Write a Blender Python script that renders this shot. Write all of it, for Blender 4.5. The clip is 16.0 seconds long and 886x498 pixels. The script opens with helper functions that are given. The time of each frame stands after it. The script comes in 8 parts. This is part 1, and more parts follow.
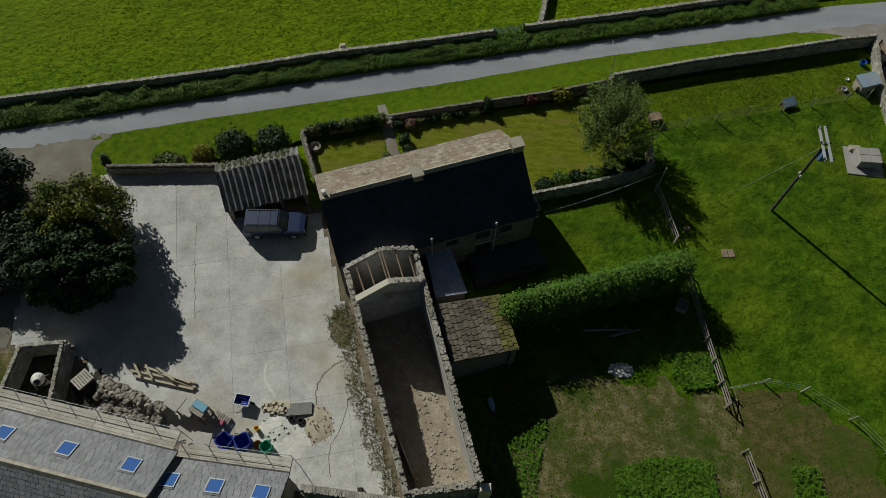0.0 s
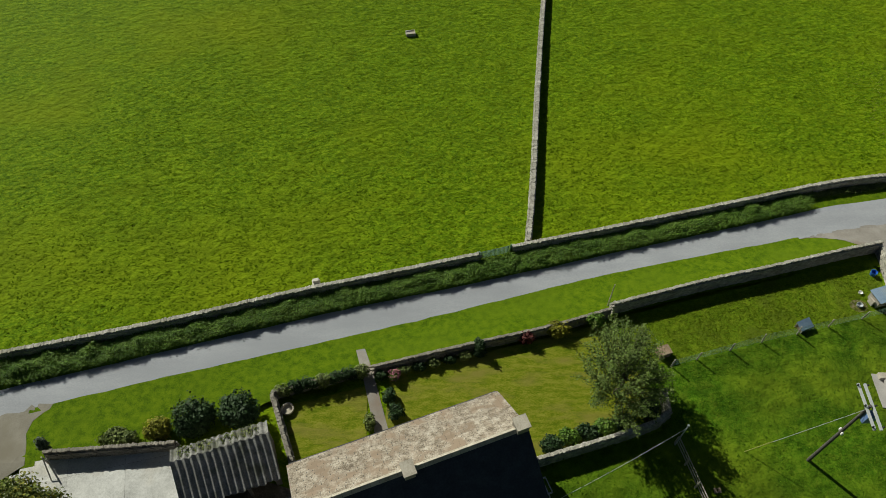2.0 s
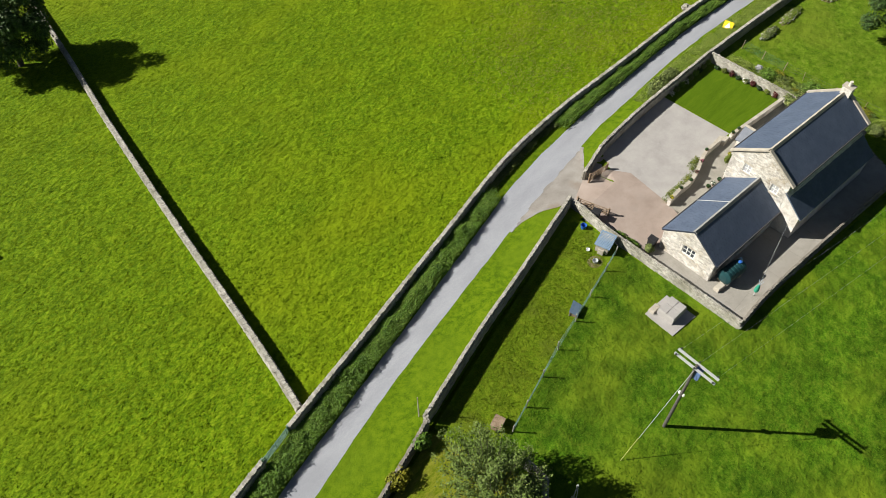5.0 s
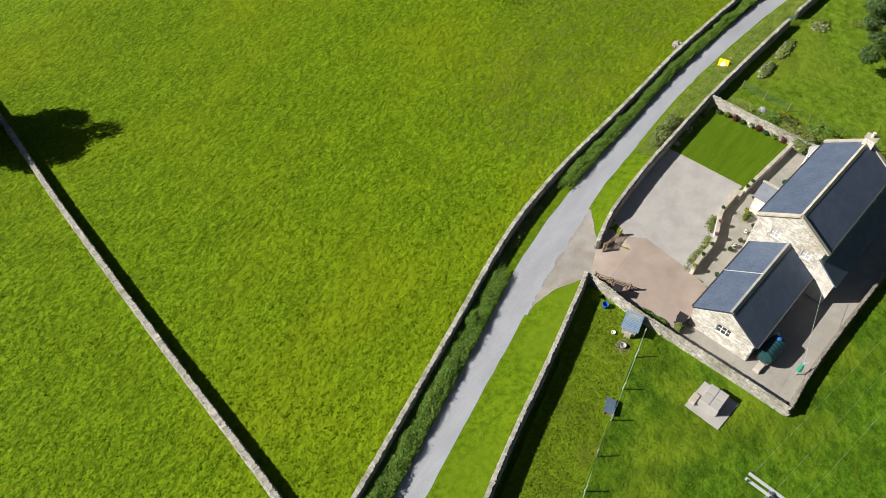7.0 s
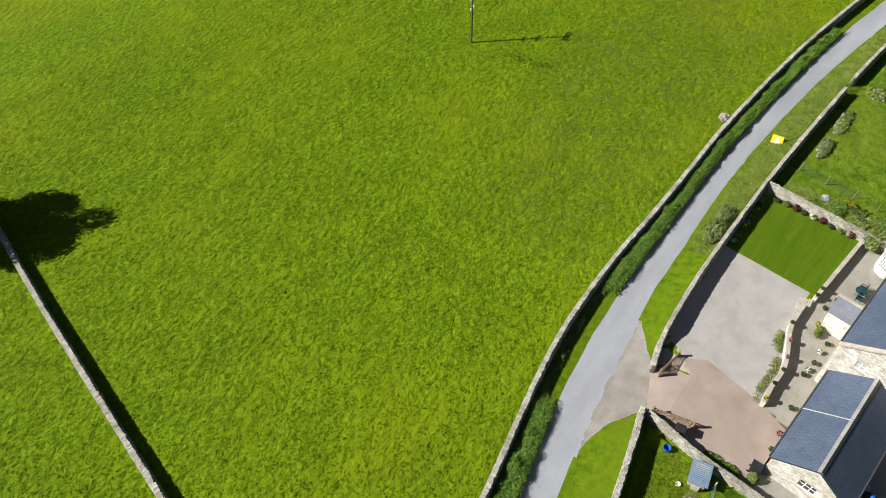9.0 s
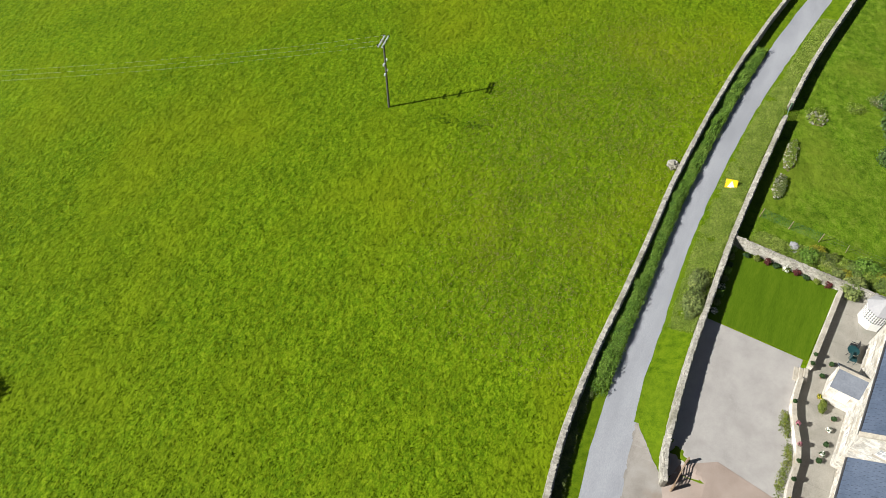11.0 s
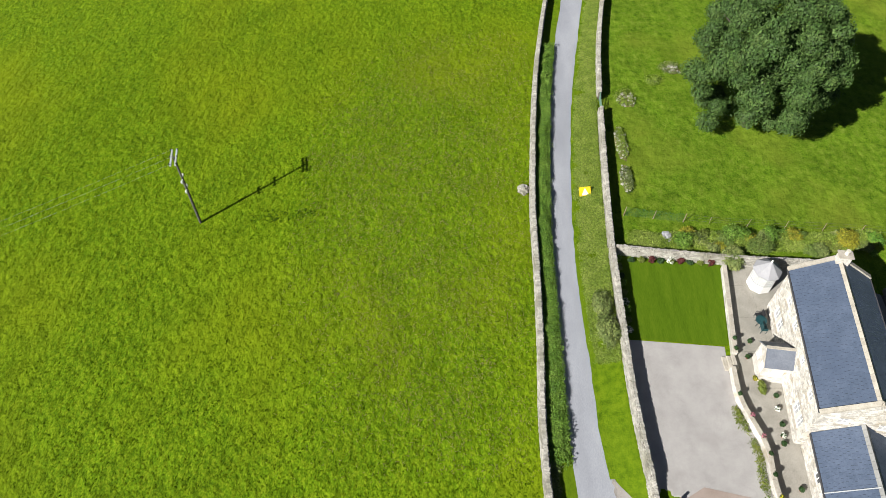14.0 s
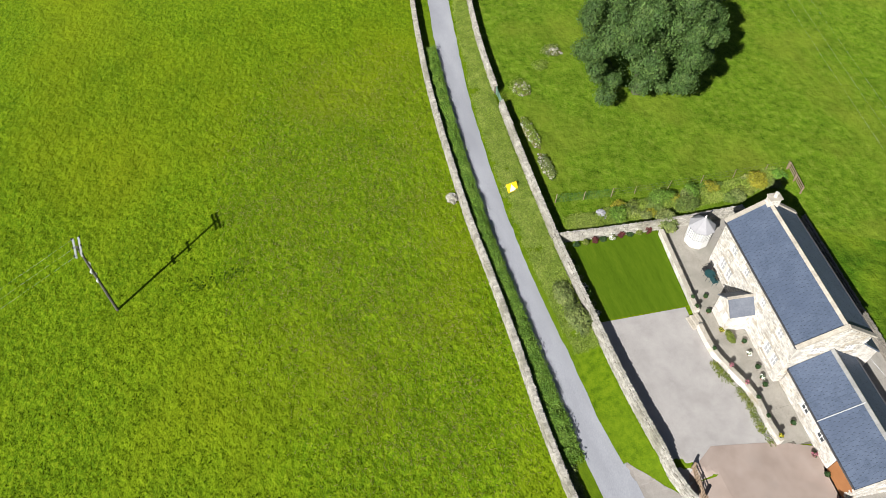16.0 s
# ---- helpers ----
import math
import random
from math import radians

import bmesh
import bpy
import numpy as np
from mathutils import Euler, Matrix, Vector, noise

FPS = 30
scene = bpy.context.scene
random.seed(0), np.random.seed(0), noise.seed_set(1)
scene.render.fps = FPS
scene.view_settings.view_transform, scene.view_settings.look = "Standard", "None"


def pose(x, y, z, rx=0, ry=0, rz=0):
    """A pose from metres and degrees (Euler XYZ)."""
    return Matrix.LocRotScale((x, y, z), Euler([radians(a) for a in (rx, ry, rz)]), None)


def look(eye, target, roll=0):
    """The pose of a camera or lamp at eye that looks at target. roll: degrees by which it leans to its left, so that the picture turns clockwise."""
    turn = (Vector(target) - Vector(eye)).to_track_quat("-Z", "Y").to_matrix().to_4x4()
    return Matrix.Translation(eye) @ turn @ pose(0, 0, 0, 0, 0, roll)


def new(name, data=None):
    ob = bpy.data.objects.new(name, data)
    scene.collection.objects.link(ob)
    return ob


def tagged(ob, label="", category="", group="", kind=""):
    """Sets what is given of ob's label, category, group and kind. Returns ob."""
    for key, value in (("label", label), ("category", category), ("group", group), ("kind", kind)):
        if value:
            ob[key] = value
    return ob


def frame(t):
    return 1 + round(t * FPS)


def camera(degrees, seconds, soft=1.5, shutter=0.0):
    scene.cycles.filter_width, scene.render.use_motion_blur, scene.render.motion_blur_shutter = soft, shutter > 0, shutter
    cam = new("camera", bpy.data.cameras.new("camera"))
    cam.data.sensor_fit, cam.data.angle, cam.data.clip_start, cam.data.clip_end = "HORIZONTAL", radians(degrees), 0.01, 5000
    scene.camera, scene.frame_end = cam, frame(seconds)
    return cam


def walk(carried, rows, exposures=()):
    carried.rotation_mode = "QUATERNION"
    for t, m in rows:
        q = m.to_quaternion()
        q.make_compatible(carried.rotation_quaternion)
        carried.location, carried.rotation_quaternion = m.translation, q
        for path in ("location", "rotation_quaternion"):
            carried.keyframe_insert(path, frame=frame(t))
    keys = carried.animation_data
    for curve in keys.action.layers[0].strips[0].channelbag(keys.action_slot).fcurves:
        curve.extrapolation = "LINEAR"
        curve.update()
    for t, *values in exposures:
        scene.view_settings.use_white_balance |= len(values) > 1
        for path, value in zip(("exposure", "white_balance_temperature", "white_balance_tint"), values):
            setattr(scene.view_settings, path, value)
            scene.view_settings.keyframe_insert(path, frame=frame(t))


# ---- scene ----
cam = camera(64.96, 16.0, soft=0.78)
PATH = [
    (0.0, look((0.000, 0.000, 46.500), (-0.000, 23.729, 2.490), 0.955)),
    (0.5, look((-0.261, 2.863, 46.569), (-0.208, 26.530, 2.525), 1.118)),
    (1.0, look((-0.527, 5.950, 46.654), (-0.420, 31.364, 3.594), 1.260)),
    (1.5, look((-0.789, 9.118, 46.812), (-0.649, 37.860, 5.899), 1.335)),
    (2.0, look((-0.944, 12.282, 46.978), (0.927, 42.816, 7.428), 0.979)),
    (2.5, look((-1.042, 15.039, 47.049), (6.350, 45.198, 7.860), 0.161)),
    (3.0, look((-1.133, 17.332, 47.016), (11.313, 46.002, 7.989), -0.553)),
    (3.5, look((-1.208, 19.288, 46.921), (15.001, 46.224, 8.039), -0.913)),
    (4.0, look((-1.165, 21.106, 46.833), (17.692, 46.422, 8.058), -1.054)),
    (4.2, look((-1.122, 21.797, 46.768), (18.734, 46.402, 8.034), -1.200)),
    (6.3, look((2.021, 31.542, 47.461), (26.024, 51.346, 8.325), -0.270)),
    (6.5, look((2.418, 32.397, 47.370), (26.637, 52.184, 8.358), -0.398)),
    (7.0, look((3.793, 34.574, 47.264), (28.291, 54.314, 8.403), -0.514)),
    (7.5, look((5.472, 36.890, 47.341), (30.019, 56.621, 8.506), -0.608)),
    (8.0, look((7.359, 39.286, 47.520), (31.873, 59.030, 8.671), -0.706)),
    (8.5, look((9.389, 41.685, 47.704), (33.882, 61.457, 8.856), -0.797)),
    (9.0, look((11.448, 44.052, 47.869), (36.025, 63.839, 9.082), -0.795)),
    (9.2, look((12.232, 44.999, 47.925), (37.048, 64.471, 9.130), -0.755)),
    (11.3, look((21.050, 54.990, 48.666), (49.345, 67.745, 9.466), -0.496)),
    (11.5, look((21.752, 55.679, 48.561), (50.606, 67.216, 9.390), -0.472)),
    (12.0, look((23.373, 57.340, 48.369), (53.171, 66.334, 9.238), -0.422)),
    (12.5, look((24.945, 58.795, 48.313), (55.104, 66.029, 9.095), -0.311)),
    (13.0, look((26.190, 60.166, 48.265), (56.709, 65.556, 9.028), -0.127)),
    (13.5, look((27.220, 61.587, 48.205), (58.103, 64.692, 9.005), -0.033)),
    (14.0, look((28.179, 63.057, 48.118), (59.241, 63.631, 8.942), 0.174)),
    (14.5, look((29.014, 64.622, 48.052), (60.094, 63.273, 8.908), 0.413)),
    (15.0, look((29.812, 66.164, 47.961), (60.736, 62.313, 8.860), 0.554)),
    (15.5, look((30.745, 67.752, 47.860), (61.219, 61.359, 8.740), 0.714)),
    (16.0, look((31.662, 69.536, 47.727), (61.538, 60.731, 8.613), 0.822)),
]
walk(cam, PATH, [(0.0, -0.7, 6450, 3), (0.5, -0.73, 6450, 3), (1.0, -0.69, 6550, 1), (1.5, -0.36, 6650, 0), (2.0, 0.04, 6700, 0), (2.5, 0.34, 6700, 2), (3.5, 0.62, 6650, 6), (7.0, 0.67, 6550, 10), (12.0, 0.67, 6350, 9), (16.0, 0.74, 6300, 12)])

# ---- light ----
SUN_EL, SUN_DIR = radians(34.5), (-0.64, 0.77)
sun = new("sun", bpy.data.lights.new("sun", "SUN"))
sun.data.energy, sun.data.angle, sun.data.color = 5.0, radians(0.5), (1.0, 0.955, 0.87)
_h = Vector((SUN_DIR[0], SUN_DIR[1], 0)).normalized() * math.cos(SUN_EL)
sun.matrix_world = look((_h.x * 80, _h.y * 80, math.sin(SUN_EL) * 80), (0, 0, 0))
world = bpy.data.worlds.new("sky")
scene.world = world
world.use_nodes = True
_n = world.node_tree.nodes
_sky = _n.new("ShaderNodeTexSky")
_sky.sky_type, _sky.sun_disc = "NISHITA", False
_sky.sun_elevation, _sky.sun_rotation = SUN_EL, math.atan2(SUN_DIR[0], SUN_DIR[1])
world.node_tree.links.new(_sky.outputs[0], _n["Background"].inputs[0])
_n["Background"].inputs[1].default_value = 0.022

# ---- materials ----
def mat(name, cols, scale=2.0, fine=14.0, rough=0.9, bump=0.3, dist=0.03, big=0.0, big_col=None, big_cut=(0.5, 0.62),
        rnd=0.0, island=0.0, metal=0.0, stretch=(1, 1, 1), turn=0.0, spec=0.3, detail=6.0, lo=0.36, hi=0.64, mid=None, fine_detail=4.0, matt=0.0, thin=0.0, lump=None):
    """Two scales of noise through a ramp of colours; big lays blotches of big_col over them."""
    m = bpy.data.materials.new(name)
    m.use_nodes = True
    n, l = m.node_tree.nodes, m.node_tree.links
    p = n["Principled BSDF"]
    geo = n.new("ShaderNodeNewGeometry")
    mp = n.new("ShaderNodeMapping")
    mp.inputs["Scale"].default_value = stretch
    mp.inputs["Rotation"].default_value = (0, 0, turn)
    l.new(geo.outputs["Position"], mp.inputs["Vector"])
    def noise_at(s, d=detail, r=0.6):
        t = n.new("ShaderNodeTexNoise")
        t.inputs["Scale"].default_value, t.inputs["Detail"].default_value, t.inputs["Roughness"].default_value = s, d, r
        l.new(mp.outputs[0], t.inputs["Vector"])
        return t
    a, b = noise_at(scale), noise_at(fine, fine_detail, 0.7)
    mix = n.new("ShaderNodeMath")
    mix.operation = "MULTIPLY_ADD"
    mix.inputs[1].default_value = 0.5
    half = n.new("ShaderNodeMath")
    half.operation = "MULTIPLY"
    half.inputs[1].default_value = 0.5
    l.new(b.outputs[0], half.inputs[0])
    l.new(a.outputs[0], mix.inputs[0])
    l.new(half.outputs[0], mix.inputs[2])
    ramp = n.new("ShaderNodeValToRGB")
    e = ramp.color_ramp.elements
    e[0].position, e[1].position = lo, hi
    for i in range(len(cols) - 2):
        e.new(lo + (hi - lo) * (i + 1) / (len(cols) - 1))
    for k, c in zip(e, cols):
        k.color = (*c, 1)
    l.new(mix.outputs[0], ramp.inputs[0])
    col = ramp.outputs[0]
    if big:
        g = noise_at(big, 4.0, 0.55)
        cut = n.new("ShaderNodeMapRange")
        cut.inputs[1].default_value, cut.inputs[2].default_value = big_cut
        l.new(g.outputs[0], cut.inputs[0])
        mx = n.new("ShaderNodeMix")
        mx.data_type = "RGBA"
        l.new(cut.outputs[0], mx.inputs[0])
        l.new(col, mx.inputs[6])
        mx.inputs[7].default_value = (*big_col, 1)
        col = mx.outputs[2]
    if mid:
        g = noise_at(mid[0], 3.0, 0.6)
        mr = n.new("ShaderNodeMapRange")
        mr.inputs[1].default_value, mr.inputs[2].default_value = 0.35, 0.65
        mr.inputs[3].default_value, mr.inputs[4].default_value = 1 - mid[1], 1 + mid[1]
        l.new(g.outputs[0], mr.inputs[0])
        hsv = n.new("ShaderNodeHueSaturation")
        l.new(col, hsv.inputs["Color"])
        l.new(mr.outputs[0], hsv.inputs["Value"])
        col = hsv.outputs[0]
    if rnd or island:
        src = n.new("ShaderNodeObjectInfo").outputs["Random"] if rnd else geo.outputs["Random Per Island"]
        k = rnd or island
        mr = n.new("ShaderNodeMapRange")
        mr.inputs[3].default_value, mr.inputs[4].default_value = 1 - k, 1 + k
        l.new(src, mr.inputs[0])
        hsv = n.new("ShaderNodeHueSaturation")
        l.new(col, hsv.inputs["Color"])
        l.new(mr.outputs[0], hsv.inputs["Value"])
        col = hsv.outputs[0]
    l.new(col, p.inputs["Base Color"])
    p.inputs["Roughness"].default_value, p.inputs["Metallic"].default_value = rough, metal
    p.inputs["Specular IOR Level"].default_value = spec
    p.inputs["Diffuse Roughness"].default_value = matt
    if bump:
        bn = n.new("ShaderNodeBump")
        bn.inputs["Strength"].default_value, bn.inputs["Distance"].default_value = bump, dist
        l.new(mix.outputs[0], bn.inputs["Height"])
        l.new(bn.outputs[0], p.inputs["Normal"])
        if lump:
            # soft hummocks under the fine relief
            hb = n.new("ShaderNodeBump")
            hb.inputs["Strength"].default_value, hb.inputs["Distance"].default_value = 1.0, lump[1]
            l.new(noise_at(lump[0], 2.0, 0.5).outputs[0], hb.inputs["Height"])
            l.new(hb.outputs[0], bn.inputs["Normal"])
    if thin:
        # thin leaves and blades let light through
        tr, ms = n.new("ShaderNodeBsdfTranslucent"), n.new("ShaderNodeMixShader")
        l.new(col, tr.inputs["Color"])
        ms.inputs[0].default_value = thin
        l.new(p.outputs[0], ms.inputs[1])
        l.new(tr.outputs[0], ms.inputs[2])
        l.new(ms.outputs[0], n["Material Output"].inputs[0])
    return m

M = {}
M["field"] = mat("field_grass", [(0.063, 0.123, 0.001), (0.097, 0.172, 0.002), (0.12, 0.197, 0.003), (0.163, 0.236, 0.006)], 2.2, 6.0, 0.95, 1.0, 0.13, 0.05, (0.150, 0.206, 0.003), (0.46, 0.70), spec=0.1, lo=0.42, hi=0.58, mid=(0.35, 0.10), stretch=(0.9, 1.25, 1), turn=0.7, fine_detail=3.0, matt=0.1, lump=(1.3, 0.27))
M["paddock"] = mat("paddock_grass", [(0.033, 0.089, 0.002), (0.053, 0.124, 0.004), (0.074, 0.147, 0.006), (0.103, 0.171, 0.01)], 1.5, 7.0, 0.95, 1.0, 0.14, 0.16, (0.098, 0.150, 0.007), (0.46, 0.64), spec=0.1, lo=0.41, hi=0.59, mid=(0.32, 0.26), matt=0.2, lump=(1.0, 0.3))
M["orchard"] = mat("orchard_grass", [(0.046, 0.096, 0.004), (0.083, 0.152, 0.006), (0.109, 0.18, 0.01), (0.152, 0.213, 0.024)], 1.3, 7.0, 0.95, 1.0, 0.13, 0.12, (0.130, 0.178, 0.014), (0.50, 0.72), spec=0.1, lo=0.40, hi=0.60, mid=(0.35, 0.14), matt=0.2, lump=(1.0, 0.22))
M["verge"] = mat("verge_grass", [(0.05, 0.099, 0.002), (0.09, 0.156, 0.003), (0.134, 0.198, 0.006)], 2.0, 12.0, 0.95, 0.9, 0.10, 0.12, (0.104, 0.165, 0.006), (0.45, 0.7), spec=0.1, lo=0.41, hi=0.59, matt=0.2)
M["lawn_dry"] = mat("dry_lawn", [(0.095, 0.142, 0.006), (0.170, 0.204, 0.012), (0.245, 0.250, 0.034)], 0.9, 8.0, 0.95, 0.8, 0.10, 0.25, (0.21, 0.195, 0.040), (0.5, 0.7), stretch=(1, 3, 1), turn=0.3, spec=0.1, lo=0.41, hi=0.59, matt=0.2)
M["lawn"] = mat("striped_lawn", [(0.045, 0.092, 0.002), (0.073, 0.132, 0.004), (0.108, 0.168, 0.008)], 0.9, 9.0, 0.95, 0.5, 0.05, stretch=(0.25, 1.4, 1), spec=0.1, lo=0.28, hi=0.72)
M["worn"] = mat("worn_ground", [(0.082, 0.090, 0.024), (0.150, 0.136, 0.056), (0.27, 0.235, 0.135)], 1.4, 8.0, 0.95, 0.8, 0.12, 0.2, (0.046, 0.085, 0.008), (0.46, 0.60), spec=0.1, lo=0.40, hi=0.60, matt=0.2)
M["worn_brown"] = mat("trodden_ground", [(0.062, 0.070, 0.016), (0.105, 0.094, 0.034), (0.165, 0.130, 0.060)], 1.6, 8.0, 0.95, 0.8, 0.10, 0.25, (0.062, 0.098, 0.012), (0.48, 0.66), spec=0.1, lo=0.40, hi=0.60)
M["asphalt"] = mat("asphalt", [(0.255, 0.265, 0.295), (0.315, 0.328, 0.365), (0.38, 0.395, 0.43)], 0.5, 22.0, 0.85, 0.25, 0.01, 0.2, (0.27, 0.282, 0.315), (0.5, 0.7), stretch=(0.3, 1, 1), turn=-0.15)
M["gravel"] = mat("gravel", [(0.27, 0.258, 0.25), (0.365, 0.35, 0.34), (0.44, 0.425, 0.41)], 0.5, 18.0, 0.9, 0.5, 0.02, 0.35, (0.32, 0.305, 0.295), (0.55, 0.7), mid=(1.6, 0.03), lo=0.28, hi=0.72)
M["apron"] = mat("pink_gravel", [(0.255, 0.202, 0.172), (0.325, 0.264, 0.229), (0.39, 0.325, 0.288)], 0.45, 24.0, 0.9, 0.5, 0.02, 0.3, (0.30, 0.254, 0.226), (0.5, 0.7))
M["entry"] = mat("grey_entry", [(0.175, 0.158, 0.140), (0.245, 0.228, 0.210), (0.305, 0.292, 0.275)], 0.6, 18.0, 0.9, 0.5, 0.02, 0.35, (0.22, 0.175, 0.14), (0.5, 0.68))
M["track"] = mat("rutted_gravel", [(0.140, 0.128, 0.104), (0.200, 0.186, 0.156), (0.255, 0.240, 0.205)], 0.6, 18.0, 0.9, 0.5, 0.02, 0.35, (0.165, 0.150, 0.118), (0.5, 0.68))
M["flag"] = mat("patio_concrete", [(0.23, 0.215, 0.185), (0.31, 0.292, 0.255), (0.37, 0.35, 0.31)], 0.7, 14.0, 0.9, 0.3, 0.01, 0.4, (0.26, 0.25, 0.215), (0.5, 0.65))
M["concrete"] = mat("yard_concrete", [(0.365, 0.365, 0.355), (0.52, 0.52, 0.51), (0.63, 0.63, 0.62)], 0.45, 9.0, 0.9, 0.35, 0.012, 0.16, (0.45, 0.40, 0.315), (0.52, 0.70), rnd=0.05, lo=0.36, hi=0.64, mid=(0.7, 0.10))
M["patio_dark"] = mat("patio_paving", [(0.24, 0.226, 0.20), (0.31, 0.294, 0.265), (0.37, 0.352, 0.32)], 0.8, 14.0, 0.9, 0.3, 0.01, 0.4, (0.27, 0.255, 0.23), (0.5, 0.65))
M["ridge_grey"] = mat("grey_ridge", [(0.22, 0.22, 0.215), (0.30, 0.30, 0.29)], 2.0, 10.0, 0.9, 0.4, 0.02, rnd=0.1)
M["board"] = mat("pale_grey_board", [(0.42, 0.41, 0.39), (0.54, 0.53, 0.50)], 2.0, 9.0, 0.85, 0.2, 0.01)
# Earth made near-black to hold the shade in and beside the pen.
M["shaded_soil"] = mat("shaded_soil", [(0.030, 0.027, 0.023), (0.055, 0.050, 0.042), (0.09, 0.08, 0.068)], 2.0, 9.0, 0.95, 0.8, 0.05)
M["run"] = mat("poultry_run_grass", [(0.071, 0.129, 0.003), (0.121, 0.193, 0.007), (0.172, 0.236, 0.013)], 1.8, 10.0, 0.95, 0.9, 0.10, 0.35, (0.10, 0.135, 0.012), (0.5, 0.68), spec=0.1, lo=0.41, hi=0.59, matt=0.2)
M["dirt"] = mat("dirt", [(0.10, 0.08, 0.055), (0.19, 0.155, 0.11), (0.33, 0.28, 0.22)], 1.6, 9.0, 0.95, 0.9, 0.08, 0.3, (0.13, 0.12, 0.07), (0.5, 0.6))
M["stone"] = mat("dry_stone", [(0.225, 0.215, 0.185), (0.385, 0.368, 0.325), (0.54, 0.52, 0.47)], 1.8, 9.0, 0.92, 0.7, 0.04, 0.4, (0.27, 0.26, 0.21), (0.5, 0.65), island=0.22)
M["core"] = mat("wall_core", [(0.10, 0.09, 0.075), (0.17, 0.155, 0.13)], 3.0, 12.0, 0.95, 0.6, 0.04)
M["masonry"] = mat("house_stone", [(0.396, 0.369, 0.319), (0.583, 0.556, 0.51), (0.726, 0.699, 0.655)], 1.6, 8.0, 0.9, 0.5, 0.025, 0.9, (0.42, 0.37, 0.29), (0.54, 0.68), island=0.24)
M["mortar"] = mat("mortar", [(0.55, 0.522, 0.476), (0.682, 0.66, 0.616)], 2.0, 12.0, 0.95, 0.4, 0.01)
M["dark_wall"] = mat("old_stone", [(0.16, 0.145, 0.12), (0.25, 0.23, 0.20), (0.34, 0.31, 0.27)], 1.6, 9.0, 0.92, 0.6, 0.03, 0.4, (0.18, 0.165, 0.14), (0.5, 0.65), island=0.2)
M["slate_blue"] = mat("blue_slate", [(0.062, 0.085, 0.13), (0.082, 0.108, 0.163), (0.10, 0.128, 0.19)], 1.0, 7.0, 0.6, 0.2, 0.006, 0.4, (0.072, 0.096, 0.148), (0.5, 0.7), island=0.045)
M["porch_slate"] = mat("porch_slate", [(0.105, 0.12, 0.15), (0.14, 0.155, 0.19), (0.17, 0.19, 0.225)], 1.2, 8.0, 0.6, 0.2, 0.006)
M["slate_grey"] = mat("grey_slate", [(0.185, 0.19, 0.21), (0.25, 0.256, 0.28), (0.32, 0.325, 0.345)], 1.2, 8.0, 0.6, 0.3, 0.01, 0.4, (0.22, 0.228, 0.248), (0.5, 0.7), island=0.14)
# Backing under all slates; on the farmhouse's rear slope this near-black paints its shade.
M["slate_shade_backing"] = mat("shaded_slate_backing", [(0.030, 0.036, 0.050), (0.040, 0.047, 0.064), (0.054, 0.062, 0.080)], 1.2, 8.0, 0.85, 0.1, 0.004, island=0.06, spec=0.15)
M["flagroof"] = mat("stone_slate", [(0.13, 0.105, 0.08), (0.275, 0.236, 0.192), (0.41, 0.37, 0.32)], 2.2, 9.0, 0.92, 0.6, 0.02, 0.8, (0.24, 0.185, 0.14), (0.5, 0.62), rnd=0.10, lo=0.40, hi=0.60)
M["moss"] = mat("mossy_slate", [(0.085, 0.072, 0.055), (0.145, 0.125, 0.098), (0.22, 0.195, 0.15)], 1.1, 8.0, 0.95, 0.7, 0.03, 0.35, (0.17, 0.165, 0.05), (0.58, 0.72), rnd=0.32)
M["moss_edge"] = mat("moss_covered_slate", [(0.10, 0.088, 0.045), (0.15, 0.135, 0.05), (0.20, 0.185, 0.05)], 1.6, 9.0, 0.95, 0.7, 0.03, rnd=0.3)
M["barn_floor"] = mat("barn_floor", [(0.24, 0.19, 0.14), (0.36, 0.30, 0.23), (0.50, 0.44, 0.36)], 1.6, 9.0, 0.95, 0.9, 0.06, 0.3, (0.30, 0.27, 0.20), (0.5, 0.6))
M["limewash"] = mat("old_limewash", [(0.34, 0.33, 0.32), (0.50, 0.49, 0.475), (0.64, 0.63, 0.61)], 1.8, 9.0, 0.95, 0.5, 0.02, 0.6, (0.30, 0.275, 0.24), (0.54, 0.66))
M["blind"] = mat("blinded_glass", [(0.36, 0.37, 0.38), (0.46, 0.47, 0.48)], 1.2, 6.0, 0.12, 0.0, spec=0.8)
M["ridge"] = mat("ridge_stone", [(0.31, 0.28, 0.23), (0.42, 0.385, 0.325), (0.50, 0.465, 0.40)], 2.0, 10.0, 0.9, 0.4, 0.02, rnd=0.1)
M["white"] = mat("white_paint", [(0.72, 0.72, 0.70), (0.80, 0.80, 0.79)], 2.0, 14.0, 0.6, 0.1, 0.004)
M["cream"] = mat("cream_render", [(0.55, 0.52, 0.45), (0.68, 0.65, 0.57)], 1.5, 10.0, 0.85, 0.2, 0.01)
M["timber"] = mat("grey_timber", [(0.24, 0.215, 0.18), (0.36, 0.33, 0.285), (0.48, 0.445, 0.39)], 3.0, 18.0, 0.85, 0.4, 0.01, rnd=0.2)
M["plank"] = mat("pale_plank", [(0.40, 0.35, 0.25), (0.52, 0.47, 0.36), (0.60, 0.55, 0.44)], 2.0, 16.0, 0.85, 0.3, 0.008, rnd=0.12)
M["rafter"] = mat("brown_timber", [(0.15, 0.10, 0.065), (0.26, 0.19, 0.13), (0.34, 0.27, 0.20)], 2.5, 14.0, 0.85, 0.3, 0.01)
